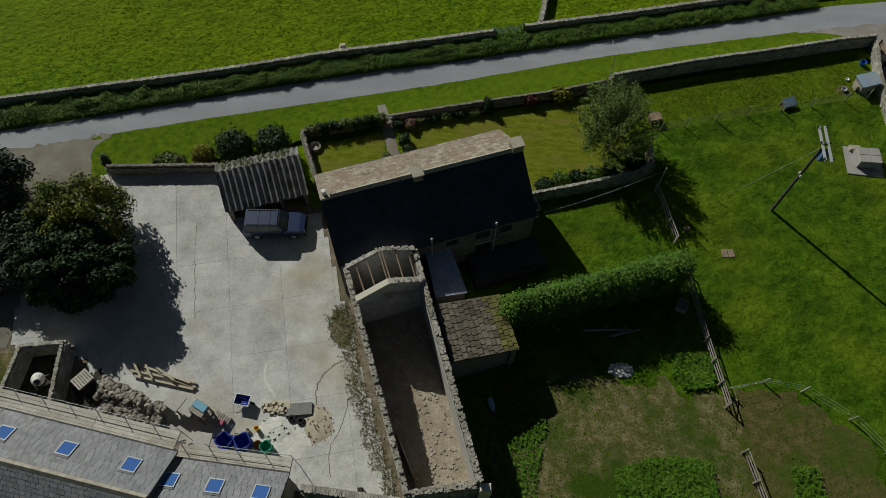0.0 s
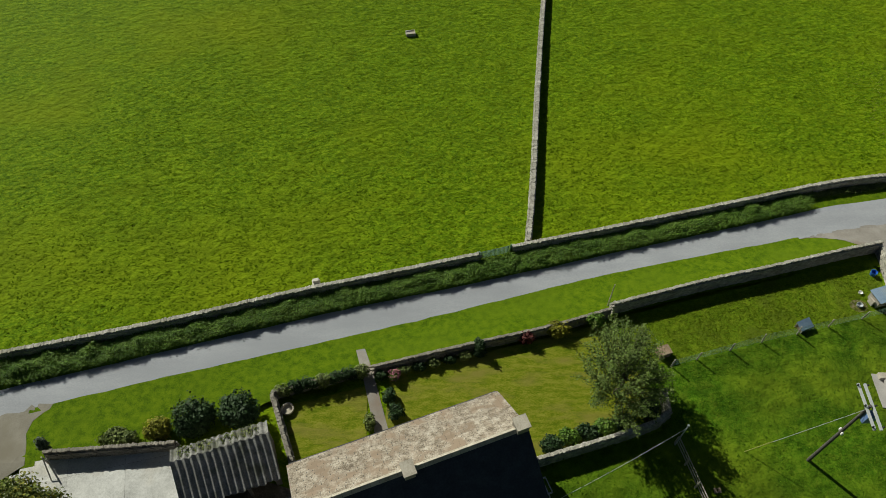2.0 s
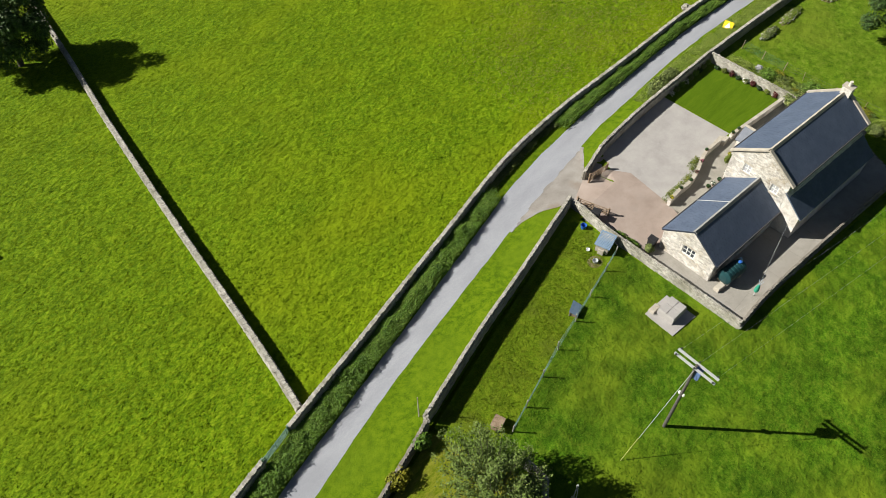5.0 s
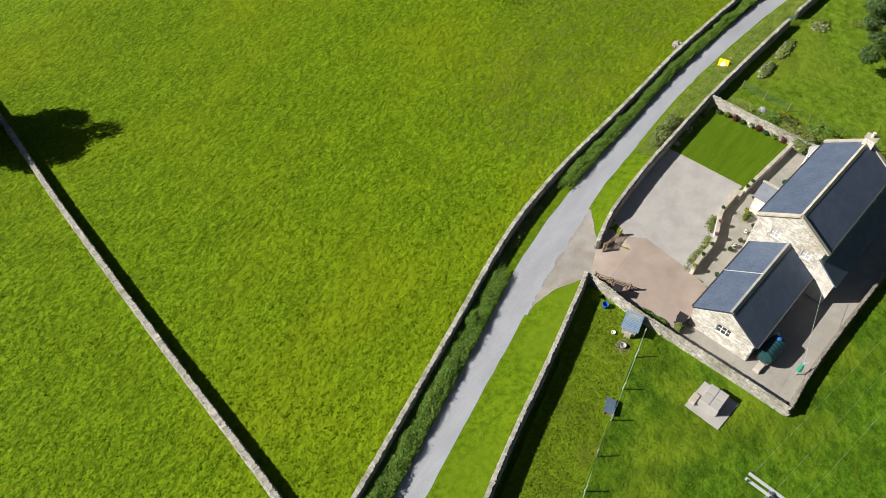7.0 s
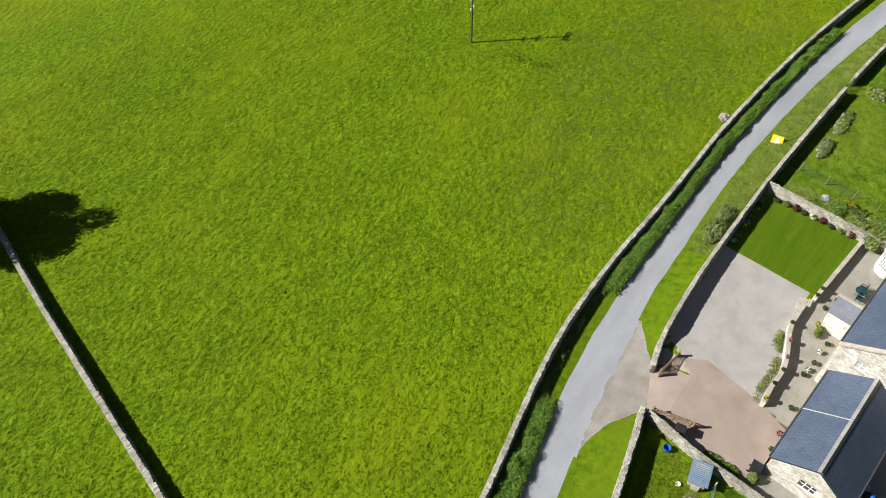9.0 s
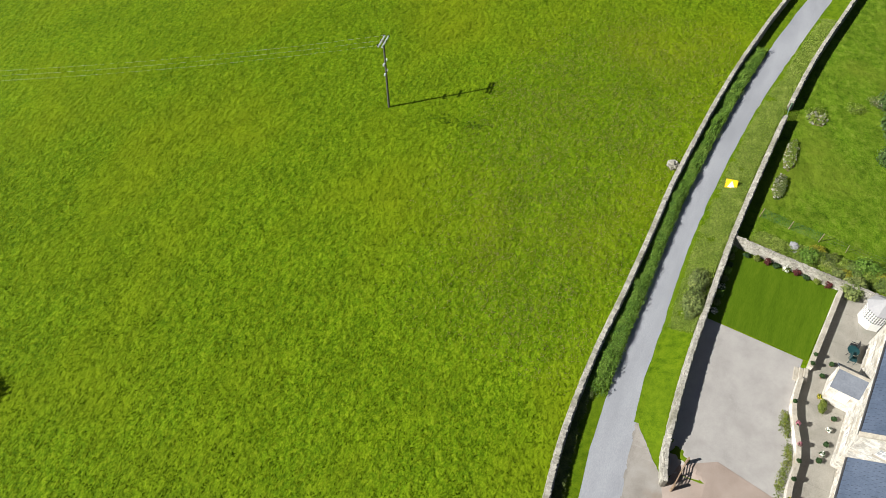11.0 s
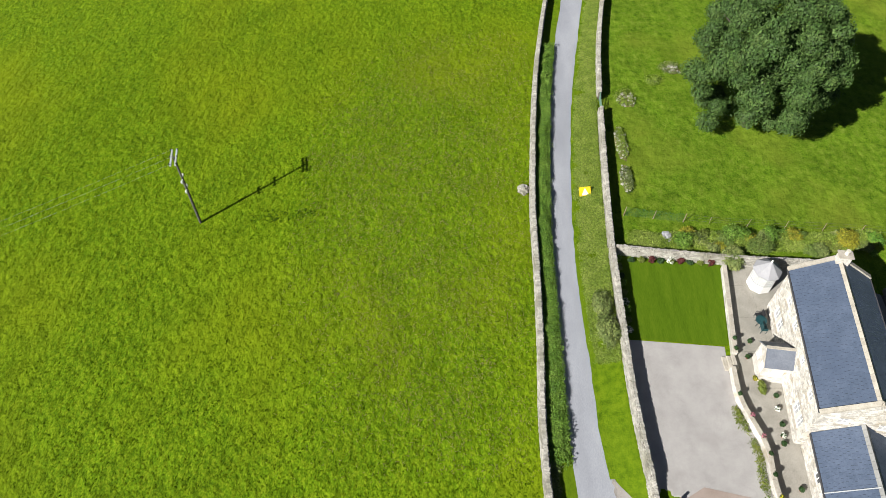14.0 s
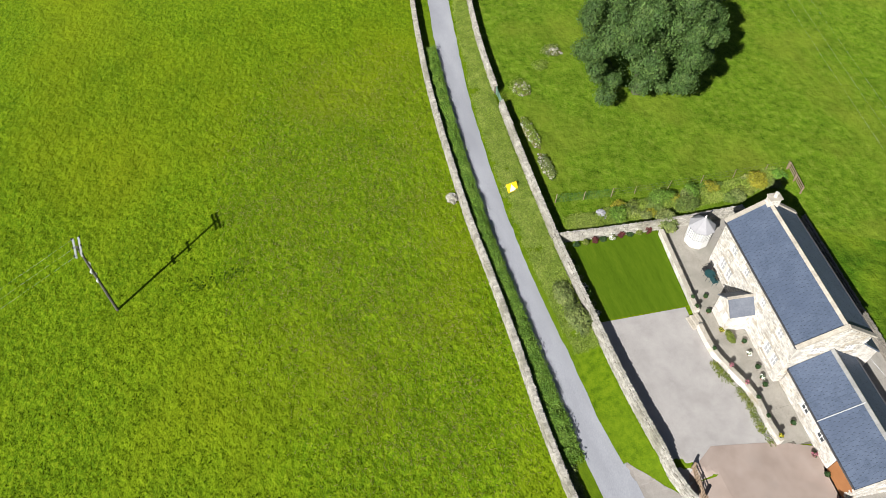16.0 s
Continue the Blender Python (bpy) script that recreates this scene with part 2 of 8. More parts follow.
M["door_wood"] = mat("orange_wood", [(0.30, 0.13, 0.05), (0.38, 0.175, 0.07)], 2.0, 14.0, 0.6, 0.1, 0.004)
M["corrugated"] = mat("fibre_cement", [(0.13, 0.13, 0.125), (0.24, 0.238, 0.228), (0.38, 0.375, 0.36)], 2.2, 11.0, 0.9, 0.4, 0.015, 0.9, (0.12, 0.125, 0.10), (0.5, 0.62))
M["lead"] = mat("grey_lead", [(0.13, 0.135, 0.145), (0.20, 0.205, 0.215)], 2.0, 10.0, 0.5, 0.15, 0.005, metal=0.2)
M["metal"] = mat("galvanised", [(0.42, 0.44, 0.46), (0.54, 0.56, 0.58)], 3.0, 14.0, 0.5, 0.1, 0.003, metal=0.15)
M["black"] = mat("black_plastic", [(0.02, 0.02, 0.022), (0.035, 0.035, 0.038)], 3.0, 14.0, 0.5, 0.1, 0.003)
M["car"] = mat("dark_blue_paint", [(0.016, 0.030, 0.085), (0.022, 0.040, 0.11)], 2.0, 9.0, 0.3, 0.0, spec=0.5)
M["car2"] = mat("blue_paint", [(0.02, 0.06, 0.24), (0.03, 0.08, 0.30)], 2.0, 9.0, 0.3, 0.0, spec=0.6)
M["rubber"] = mat("tyre_rubber", [(0.015, 0.015, 0.015), (0.03, 0.03, 0.03)], 4.0, 20.0, 0.9, 0.2, 0.004)
M["green_plastic"] = mat("green_plastic", [(0.010, 0.045, 0.052), (0.018, 0.065, 0.072)], 2.0, 8.0, 0.4, 0.0)
M["blue_plastic"] = mat("blue_plastic", [(0.02, 0.10, 0.42), (0.03, 0.14, 0.50)], 2.0, 9.0, 0.5, 0.1, 0.004)
M["bag_blue"] = mat("blue_woven_sack", [(0.012, 0.03, 0.22), (0.03, 0.06, 0.36)], 3.0, 14.0, 0.7, 0.4, 0.03)
M["bag_green"] = mat("green_sack", [(0.02, 0.22, 0.14), (0.04, 0.32, 0.22)], 3.0, 14.0, 0.7, 0.3, 0.02)
M["tarp"] = mat("pale_blue_sheet", [(0.28, 0.33, 0.46), (0.42, 0.47, 0.60), (0.66, 0.68, 0.74)], 0.9, 6.0, 0.6, 0.4, 0.03)
M["guard"] = mat("faded_yellow_guard", [(0.30, 0.32, 0.08), (0.38, 0.40, 0.12)], 2.0, 9.0, 0.6, 0.0)
M["cyan_board"] = mat("light_blue_board", [(0.16, 0.36, 0.52), (0.22, 0.44, 0.60)], 2.0, 10.0, 0.6, 0.1, 0.005)
M["yellow"] = mat("yellow_paint", [(0.75, 0.50, 0.01), (0.82, 0.57, 0.015)], 2.0, 9.0, 0.5, 0.0)
M["red"] = mat("red_brown_paint", [(0.16, 0.045, 0.03), (0.24, 0.07, 0.045)], 2.0, 9.0, 0.7, 0.1, 0.005)
M["pipe"] = mat("cast_iron", [(0.05, 0.05, 0.055), (0.08, 0.08, 0.085)], 3.0, 12.0, 0.6, 0.0)
M["debris"] = mat("mossy_debris", [(0.10, 0.085, 0.05), (0.19, 0.165, 0.10), (0.32, 0.29, 0.22)], 1.5, 7.0, 0.95, 0.0, island=0.4)
M["pale_felt"] = mat("pale_grey_roof", [(0.30, 0.30, 0.32), (0.37, 0.37, 0.39)], 2.0, 10.0, 0.8, 0.1, 0.005)
M["sand"] = mat("cement_sand", [(0.54, 0.53, 0.50), (0.68, 0.67, 0.64), (0.80, 0.79, 0.76)], 1.5, 9.0, 0.95, 0.7, 0.04)
M["soil_heap"] = mat("brown_spoil", [(0.16, 0.12, 0.08), (0.26, 0.20, 0.14), (0.36, 0.30, 0.22)], 2.0, 10.0, 0.95, 0.8, 0.05)
M["glass"] = bpy.data.materials.new("window_glass")
M["glass"].use_nodes = True
_p = M["glass"].node_tree.nodes["Principled BSDF"]
_p.inputs["Base Color"].default_value, _p.inputs["Roughness"].default_value, _p.inputs["Specular IOR Level"].default_value = (0.05, 0.058, 0.07, 1), 0.05, 0.8
M["skylight"] = bpy.data.materials.new("skylight_glass")
M["skylight"].use_nodes = True
_p = M["skylight"].node_tree.nodes["Principled BSDF"]
_p.inputs["Base Color"].default_value, _p.inputs["Roughness"].default_value, _p.inputs["Specular IOR Level"].default_value = (0.06, 0.15, 0.44, 1), 0.08, 0.8
def leafmat(name, cols, k=0.35):
    m = mat(name, cols, 0.9, 5.0, 0.6, 0.0, island=k, spec=0.2, matt=0.2)
    return m
M["leaf_syc"] = leafmat("sycamore_leaf", [(0.024, 0.055, 0.012), (0.05, 0.096, 0.022), (0.101, 0.153, 0.04)], 0.45)
M["leaf_apple"] = leafmat("grey_green_leaf", [(0.058, 0.100, 0.016), (0.100, 0.150, 0.030), (0.160, 0.210, 0.052)])
M["leaf_dark"] = leafmat("dark_leaf", [(0.012, 0.032, 0.010), (0.025, 0.055, 0.016), (0.045, 0.085, 0.025)])
M["leaf_gold"] = leafmat("golden_leaf", [(0.115, 0.125, 0.010), (0.20, 0.20, 0.017), (0.32, 0.29, 0.028)])
M["leaf_grey"] = leafmat("silver_leaf", [(0.036, 0.058, 0.036), (0.072, 0.098, 0.064), (0.125, 0.152, 0.105)])
M["leaf_verge"] = leafmat("rank_grass_leaf", [(0.090, 0.145, 0.014), (0.150, 0.214, 0.026), (0.235, 0.290, 0.062)], 0.4)
M["leaf_hedge"] = leafmat("hedge_leaf", [(0.040, 0.100, 0.012), (0.078, 0.172, 0.018), (0.150, 0.262, 0.032)])
M["leaf_weed"] = leafmat("weed_leaf", [(0.050, 0.112, 0.012), (0.098, 0.185, 0.020), (0.17, 0.265, 0.042)], 0.45)
M["leaf_scrub"] = leafmat("scrub_leaf", [(0.072, 0.104, 0.029), (0.130, 0.169, 0.046), (0.221, 0.247, 0.078)], 0.4)
M["leaf_olive"] = leafmat("olive_leaf", [(0.07, 0.10, 0.015), (0.12, 0.155, 0.025), (0.20, 0.22, 0.04)])
M["leaf_red"] = leafmat("red_leaf", [(0.06, 0.015, 0.015), (0.11, 0.028, 0.025)])
M["petal_pink"] = leafmat("pink_petal", [(0.36, 0.10, 0.16), (0.50, 0.20, 0.26)])
M["petal_white"] = leafmat("white_petal", [(0.70, 0.70, 0.62), (0.8, 0.8, 0.75)])
M["petal_yellow"] = leafmat("yellow_petal", [(0.36, 0.32, 0.02), (0.48, 0.42, 0.04)])
M["bark"] = mat("bark", [(0.05, 0.042, 0.034), (0.09, 0.076, 0.062), (0.14, 0.12, 0.10)], 3.0, 16.0, 0.95, 0.7, 0.03)

# ---- building blocks ----
def smooth(a, b, x):
    k = min(1.0, max(0.0, (x - a) / (b - a)))
    return k * k * (3 - 2 * k)

FALL_X = [-90, -30, -10, 0, 10, 45, 55, 65, 80, 160]
FALL_Z = [-0.5, -0.5, -0.7, -1.0, -1.1, -1.1, -0.75, -0.5, -0.3, -0.3]
BANK = [(-90, 21), (-60, 27), (-27, 31.6), (-18, 32.1), (-12, 35.7), (-5, 37.3), (3, 39.0), (9, 40.3), (14.4, 41.8), (22.2, 43.7), (28.8, 45.0), (36, 46.3), (38.5, 45.5), (43.5, 45.5), (46, 49.1), (51, 49.4), (57, 49.4), (66, 49.2), (84, 48.1), (106, 45.3), (160, 35)]
ROAD_N = [(-90, 24.4), (-60, 30.8), (-35, 36.4), (-28, 38.0), (-20, 40.0), (-12, 42.0), (-5, 43.7), (2, 45.2), (9, 46.75), (16, 48.3), (23, 49.8), (30, 51.3), (37, 52.9), (43, 53.7), (50, 54.1), (57, 54.1), (64, 54.12), (71, 53.95), (78, 53.5), (85, 52.95), (92, 52.2), (99, 51.2), (106, 50.0), (130, 45.4), (160, 39)]
ROAD_S = [(-90, 21.7), (-60, 28.1), (-35, 34.0), (-28, 35.65), (-20, 37.6), (-12, 39.3), (-5, 40.9), (2, 42.65), (9, 44.45), (16, 46.05), (23, 47.4), (30, 48.65), (37, 50.0), (43, 50.85), (50, 51.62), (57, 51.8), (64, 52.0), (71, 51.9), (78, 51.4), (85, 50.75), (92, 49.75), (99, 48.6), (106, 47.4), (130, 43.0), (160, 36.5)]
FIELD_WALL = [(-90, 27.4), (-60, 33.9), (-35, 39.2), (-28, 40.6), (-20, 42.3), (-12, 44.3), (-5, 45.9), (2, 47.5), (9, 49.1), (16, 50.5), (23, 52.0), (30, 53.5), (37, 55.0), (43, 55.8), (50, 56.0), (57, 55.75), (64, 55.6), (71, 55.55), (78, 55.15), (85, 54.65), (92, 53.95), (99, 53.0), (106, 51.9), (130, 47.6), (160, 41)]

def line_at(line, x):
    """The y of a line of (x, y) corners at x."""
    return np.interp(x, [p[0] for p in line], [p[1] for p in line])

def heights(x, y):
    """Heights of the ground: level round the houses, a bank down to the sunken lane, and pasture falling away beyond it."""
    x, y = np.asarray(x, float), np.asarray(y, float)
    top, foot, wall = line_at(BANK, x), line_at(ROAD_S, x), line_at(FIELD_WALL, x)
    return np.interp(x, FALL_X, FALL_Z) * np.clip((y - top) / (foot - top), 0, 1) - 0.05 * np.maximum(0, y - wall)

_gx = np.linspace(-90, 160, 1001)
LAND = list(zip(np.interp(_gx, FALL_X, FALL_Z).tolist(), line_at(BANK, _gx).tolist(), line_at(ROAD_S, _gx).tolist(), line_at(FIELD_WALL, _gx).tolist()))

def G(x, y):
    """The same for one place."""
    fall, top, foot, wall = LAND[min(1000, max(0, round((x + 90) * 4)))]
    return fall * min(1.0, max(0.0, (y - top) / (foot - top))) - 0.05 * max(0.0, y - wall)

class Bm:
    """Collects corners and faces for one mesh."""
    def __init__(self):
        self.v, self.f = [], []
    def add(self, vs, fs, m=None):
        o = len(self.v)
        self.v += [tuple(m @ Vector(p)) for p in vs] if m is not None else [tuple(p) for p in vs]
        self.f += [tuple(i + o for i in q) for q in fs]
        return self
    def box(self, x0, y0, z0, x1, y1, z1, m=None):
        vs = [(x0, y0, z0), (x1, y0, z0), (x1, y1, z0), (x0, y1, z0), (x0, y0, z1), (x1, y0, z1), (x1, y1, z1), (x0, y1, z1)]
        return self.add(vs, [(3, 2, 1, 0), (4, 5, 6, 7), (0, 1, 5, 4), (1, 2, 6, 5), (2, 3, 7, 6), (3, 0, 4, 7)], m)
    def cbox(self, x, y, z, sx, sy, sz, rz=0.0, m=None):
        """A box with its foot at z, softened by a chamfer round the top."""
        k = min(sx, sy, sz) * 0.12
        a, b = sx / 2, sy / 2
        vs = [(-a, -b, 0), (a, -b, 0), (a, b, 0), (-a, b, 0), (-a, -b, sz - k), (a, -b, sz - k), (a, b, sz - k), (-a, b, sz - k),
              (-a + k, -b + k, sz), (a - k, -b + k, sz), (a - k, b - k, sz), (-a + k, b - k, sz)]
        fs = [(3, 2, 1, 0)] + [(i, (i + 1) % 4, (i + 1) % 4 + 4, i + 4) for i in range(4)] + [(i + 4, (i + 1) % 4 + 4, (i + 1) % 4 + 8, i + 8) for i in range(4)] + [(8, 9, 10, 11)]
        t = pose(x, y, z, 0, 0, rz)
        return self.add(vs, fs, t if m is None else m @ t)
    def prism(self, poly, z0, z1, m=None):
        n = len(poly)
        vs = [(x, y, z0) for x, y in poly] + [(x, y, z1) for x, y in poly]
        fs = [tuple(range(n - 1, -1, -1)), tuple(range(n, 2 * n))] + [(i, (i + 1) % n, (i + 1) % n + n, i + n) for i in range(n)]
        return self.add(vs, fs, m)
    def tube(self, p, q, r0, r1=None, n=8, m=None):
        p, q = Vector(p), Vector(q)
        r1 = r0 if r1 is None else r1
        t = (q - p).to_track_quat("Z", "Y").to_matrix()
        vs = []
        for c, r in ((p, r0), (q, r1)):
            vs += [c + t @ Vector((r * math.cos(2 * math.pi * i / n), r * math.sin(2 * math.pi * i / n), 0)) for i in range(n)]
        fs = [(i, (i + 1) % n, (i + 1) % n + n, i + n) for i in range(n)] + [tuple(range(n - 1, -1, -1)), tuple(range(n, 2 * n))]
        return self.add(vs, fs, m)
    def lathe(self, profile, n=12, m=None):
        vs = [(r * math.cos(2 * math.pi * i / n), r * math.sin(2 * math.pi * i / n), z) for r, z in profile for i in range(n)]
        fs = [(j * n + i, j * n + (i + 1) % n, (j + 1) * n + (i + 1) % n, (j + 1) * n + i) for j in range(len(profile) - 1) for i in range(n)]
        fs += [tuple(range(n - 1, -1, -1)), tuple(range((len(profile) - 1) * n, len(profile) * n))]
        return self.add(vs, fs, m)
    def mesh(self, name, material, shade=False):
        me = bpy.data.meshes.new(name)
        me.from_pydata(self.v, [], self.f)
        me.materials.append(material)
        if shade:
            me.polygons.foreach_set("use_smooth", [True] * len(me.polygons))
        me.update()
        return me

def part(name, bm, material, parent, label="", shade=False):
    ob = new(name, bm.mesh(name, material, shade) if isinstance(bm, Bm) else bm)
    ob.parent = parent
    return tagged(ob, label)

def thing(name, label, category, m=None, group="", kind=""):
    ob = new(name)
    ob.empty_display_size = 0.3
    if m is not None:
        ob.matrix_world = m
    return tagged(ob, label, category, group, kind)

def solid(name, bm, material, label, category, group="", kind="", m=None, shade=False):
    ob = new(name, bm.mesh(name, material, shade))
    if m is not None:
        ob.matrix_world = m
    return tagged(ob, label, category, group, kind)

def curve_pts(pts, step=1.0):
    """Points at even steps along a smooth line through pts."""
    P = [Vector(p) for p in pts]
    if len(P) == 2:
        n = max(2, int((P[1] - P[0]).length / step))
        return [P[0].lerp(P[1], i / n) for i in range(n + 1)]
    out = []
    for i in range(len(P) - 1):
        a, b, c, d = P[max(i - 1, 0)], P[i], P[i + 1], P[min(i + 2, len(P) - 1)]
        n = max(1, int((c - b).length / step))
        for k in range(n):
            t = k / n
            out.append(0.5 * (2 * b + (c - a) * t + (2 * a - 5 * b + 4 * c - d) * t * t + (3 * b - a - 3 * c + d) * t ** 3))
    return out + [P[-1]]

def inside(p, poly):
    x, y = p[0], p[1]
    c = False
    for i in range(len(poly)):
        (x1, y1), (x2, y2) = poly[i - 1], poly[i]
        if (y1 > y) != (y2 > y) and x < (x2 - x1) * (y - y1) / (y2 - y1) + x1:
            c = not c
    return c

# ---- ground, road and surfaces ----
def ground_sheet():
    def axis(lo, hi, step, far):
        a = [lo + step * i for i in range(int((hi - lo) / step) + 1)]
        return [lo - far, lo - far / 3, lo - far / 10, lo - far / 30] + a + [a[-1] + far / 30, a[-1] + far / 10, a[-1] + far / 3, a[-1] + far]
    X, Y = axis(-60, 150, 2.0, 2400), axis(-30, 150, 1.0, 2400)
    b = Bm()
    for y in Y:
        for x in X:
            z = max(G(x, y), -9.0)
            # the lane and its banks lie on sheets of their own
            if line_at(BANK, x) - 0.8 < y < line_at(FIELD_WALL, x) - 0.25 and -60 <= x <= 150 or 39 <= x <= 46 and 41.5 <= y < 50:
                z -= 0.35
            b.v.append((x, y, z))
    n = len(X)
    b.f = [(j * n + i, j * n + i + 1, (j + 1) * n + i + 1, (j + 1) * n + i) for j in range(len(Y) - 1) for i in range(n - 1)]
    return solid("ground", b, M["field"], "bright green tufted pasture grass", "ground", kind="structure", shade=True)
ground_sheet()

def sheet(name, poly, z, material, label, thick=0.03, category="ground", step=1.0):
    """A surface cut to an outline and laid over the ground, z above it."""
    bm = bmesh.new()
    f = bm.faces.new([bm.verts.new((x, y, 0)) for x, y in poly])
    bmesh.ops.triangulate(bm, faces=[f])
    if max(G(x, y) for x, y in poly) - min(G(x, y) for x, y in poly) > 0.02:
        for k, axis in ((0, (1, 0, 0)), (1, (0, 1, 0))):
            lo, hi = min(p[k] for p in poly), max(p[k] for p in poly)
            for i in range(1, int((hi - lo) / step) + 1):
                bmesh.ops.bisect_plane(bm, geom=bm.verts[:] + bm.edges[:] + bm.faces[:], plane_co=tuple((lo + i * step) * a for a in axis), plane_no=axis)
    bmesh.ops.recalc_face_normals(bm, faces=bm.faces[:])
    if sum(q.normal.z for q in bm.faces) < 0:
        bmesh.ops.reverse_faces(bm, faces=bm.faces[:])
    for v in bm.verts:
        v.co.z = G(v.co.x, v.co.y) + z
    skirt = bmesh.ops.extrude_edge_only(bm, edges=[e for e in bm.edges if e.is_boundary])
    for v in skirt["geom"]:
        if isinstance(v, bmesh.types.BMVert):
            v.co.z -= thick
    me = bpy.data.meshes.new(name)
    bm.to_mesh(me)
    bm.free()
    me.materials.append(material)
    return tagged(new(name, me), label, category, kind="structure")

def wobble(poly, amp, step=0.5):
    """An outline with an uneven, natural edge."""
    out = []
    for (x1, y1), (x2, y2) in zip(poly, poly[1:] + poly[:1]):
        n = max(1, int(math.hypot(x2 - x1, y2 - y1) / step))
        for i in range(n):
            x, y = x1 + (x2 - x1) * i / n, y1 + (y2 - y1) * i / n
            out.append((x + amp * noise.noise((x * 0.7, y * 0.7, 1.0)) + 0.4 * amp * noise.noise((x * 2.1, y * 2.1, 5.0)), y + amp * noise.noise((x * 0.7, y * 0.7, 9.0)) + 0.4 * amp * noise.noise((x * 2.1, y * 2.1, 7.0))))
    return out

def ribbon(name, left, right, lift, material, label, category, across=1, x0=-90, x1=160, ragged=0.10, step=1.0):
    """A strip of ground between two lines, following the lie of the land."""
    b = Bm()
    n = int((x1 - x0) / step)
    for i in range(n + 1):
        x = x0 + (x1 - x0) * i / n
        a, c = float(left(x)), float(right(x))
        for k in range(across + 1):
            y = a + (c - a) * k / across
            if k in (0, across):
                y += noise.noise((x * 0.8, y * 0.8, k * 9.0)) * ragged
            b.v.append((x, y, G(x, y) + lift))
    w = across + 1
    b.f = [(w * i + k, w * i + k + 1, w * i + w + k + 1, w * i + w + k) for i in range(n) for k in range(across)]
    return solid(name, b, material, label, category, kind="structure")
road_n, road_s, bank, field_wall = (lambda x: line_at(ROAD_N, x)), (lambda x: line_at(ROAD_S, x)), (lambda x: line_at(BANK, x)), (lambda x: line_at(FIELD_WALL, x))
ribbon("road", road_n, road_s, 0.035, M["asphalt"], "narrow single-track lane of worn grey asphalt", "road")
ribbon("verge", lambda x: road_s(x) + 0.3, lambda x: bank(x) - 0.6, 0.02, M["verge"], "bright mown grass verge beside the lane", "verge", 6, -29.4, 33.0)
ribbon("verge_east", lambda x: road_s(x) + 0.3, lambda x: bank(x) - 0.9, 0.018, M["verge"], "bright grass verge between lane and parking wall", "verge", 6, 46.4, 160)
ribbon("verge_entrance", lambda x: road_s(x) + 0.3, lambda x: bank(x) - 0.5, 0.006, M["verge"], "grass verge at the mouth of the drive", "verge", 24, 32.9, 46.5, step=0.4)
ribbon("verge_west", lambda x: road_s(x) + 0.3, lambda x: bank(x) - 0.9, 0.008, M["verge"], "rough grass beside the farm entrance", "verge", 6, -90, -29.3)
ribbon("verge_north", lambda x: field_wall(x) + 0.05, lambda x: road_n(x) - 0.3, 0.015, M["verge"], "grass strip between lane and field wall", "verge", 4)

sheet("entry_apron", wobble([(32.6, 49.3), (36.5, 50.15), (40, 50.65), (43.5, 51.05), (47.2, 51.5), (46.2, 51.0), (44.4, 49.65), (42.75, 48.3), (42.3, 48.0), (38.9, 47.0), (38.4, 47.65), (36.7, 48.6), (35.0, 49.25)], 0.12), 0.03, M["entry"], "grey gravelled mouth of the drive beside the lane", category="drive", step=0.4)
sheet("driveway", [(42.2, 48.2), (44.2, 47.6), (45.6, 45.2), (44.6, 40.4), (43.6, 38.0), (38.0, 38.2), (38.3, 42), (38.8, 46.9)], 0.045, M["apron"], "pinkish gravel driveway", category="drive", step=0.4)
sheet("parking_area", [(57.4, 48.95), (56.9, 41.2), (54.6, 41.4), (52, 41.3), (49, 40.5), (44.3, 40.4), (45.6, 45.2), (43.0, 48.3), (46.0, 48.7), (51, 48.95)], 0.03, M["gravel"], "pale grey gravel parking area", category="parking", step=0.5)
sheet("striped_lawn", [(66.1, 48.75), (65.2, 39.7), (57, 40.9), (57.5, 48.95)], 0.06, M["lawn"], "mown striped green lawn", category="lawn")
sheet("paddock", [(14.3, 40.9), (37.7, 46.3), (37.2, 40), (36.8, 29.3), (62, 26.2), (60, 23), (52, 10), (50, -60), (2, -60), (2.5, 7), (4, 16), (5.5, 24), (6.6, 29.2), (12.2, 30.6), (16.2, 31.6)], 0.02, M["paddock"], "dark green paddock grass", category="paddock")
sheet("poultry_run", [(15.0, 41.1), (37.5, 46.2), (37.2, 41.0), (36.4, 40.7), (28.6, 39.1), (22.9, 37.9), (18.0, 36.7), (16.0, 37.2)], 0.027, M["run"], "yellowish grazed grass of the poultry run", category="paddock")
sheet("orchard_grass", [(66.4, 48.85), (85, 47.6), (105.6, 44.8), (130, 40.5), (160, 34), (160, -60), (50, -60), (52, 10), (60, 23), (62, 26.3), (65.2, 33.5)], 0.024, M["orchard"], "rough green orchard lawn", category="lawn")
sheet("worn_patch", wobble([(3.6, 12.5), (4.8, 14.6), (7.0, 15.2), (12.4, 15.2), (15.6, 15.0), (17.2, 14.0), (20.5, 14.6), (20.4, -6), (3.0, -6), (3.2, 8)], 1.1), 0.03, M["worn"], "dry worn grass with bare soil", category="ground")
sheet("bare_patch", wobble([(20.2, 14.6), (24.0, 14.2), (26.6, 12.8), (28.7, 10.6), (29, -6), (20.0, -6)], 0.9), 0.034, M["worn_brown"], "brown trodden ground thinly covered with grass", category="ground")
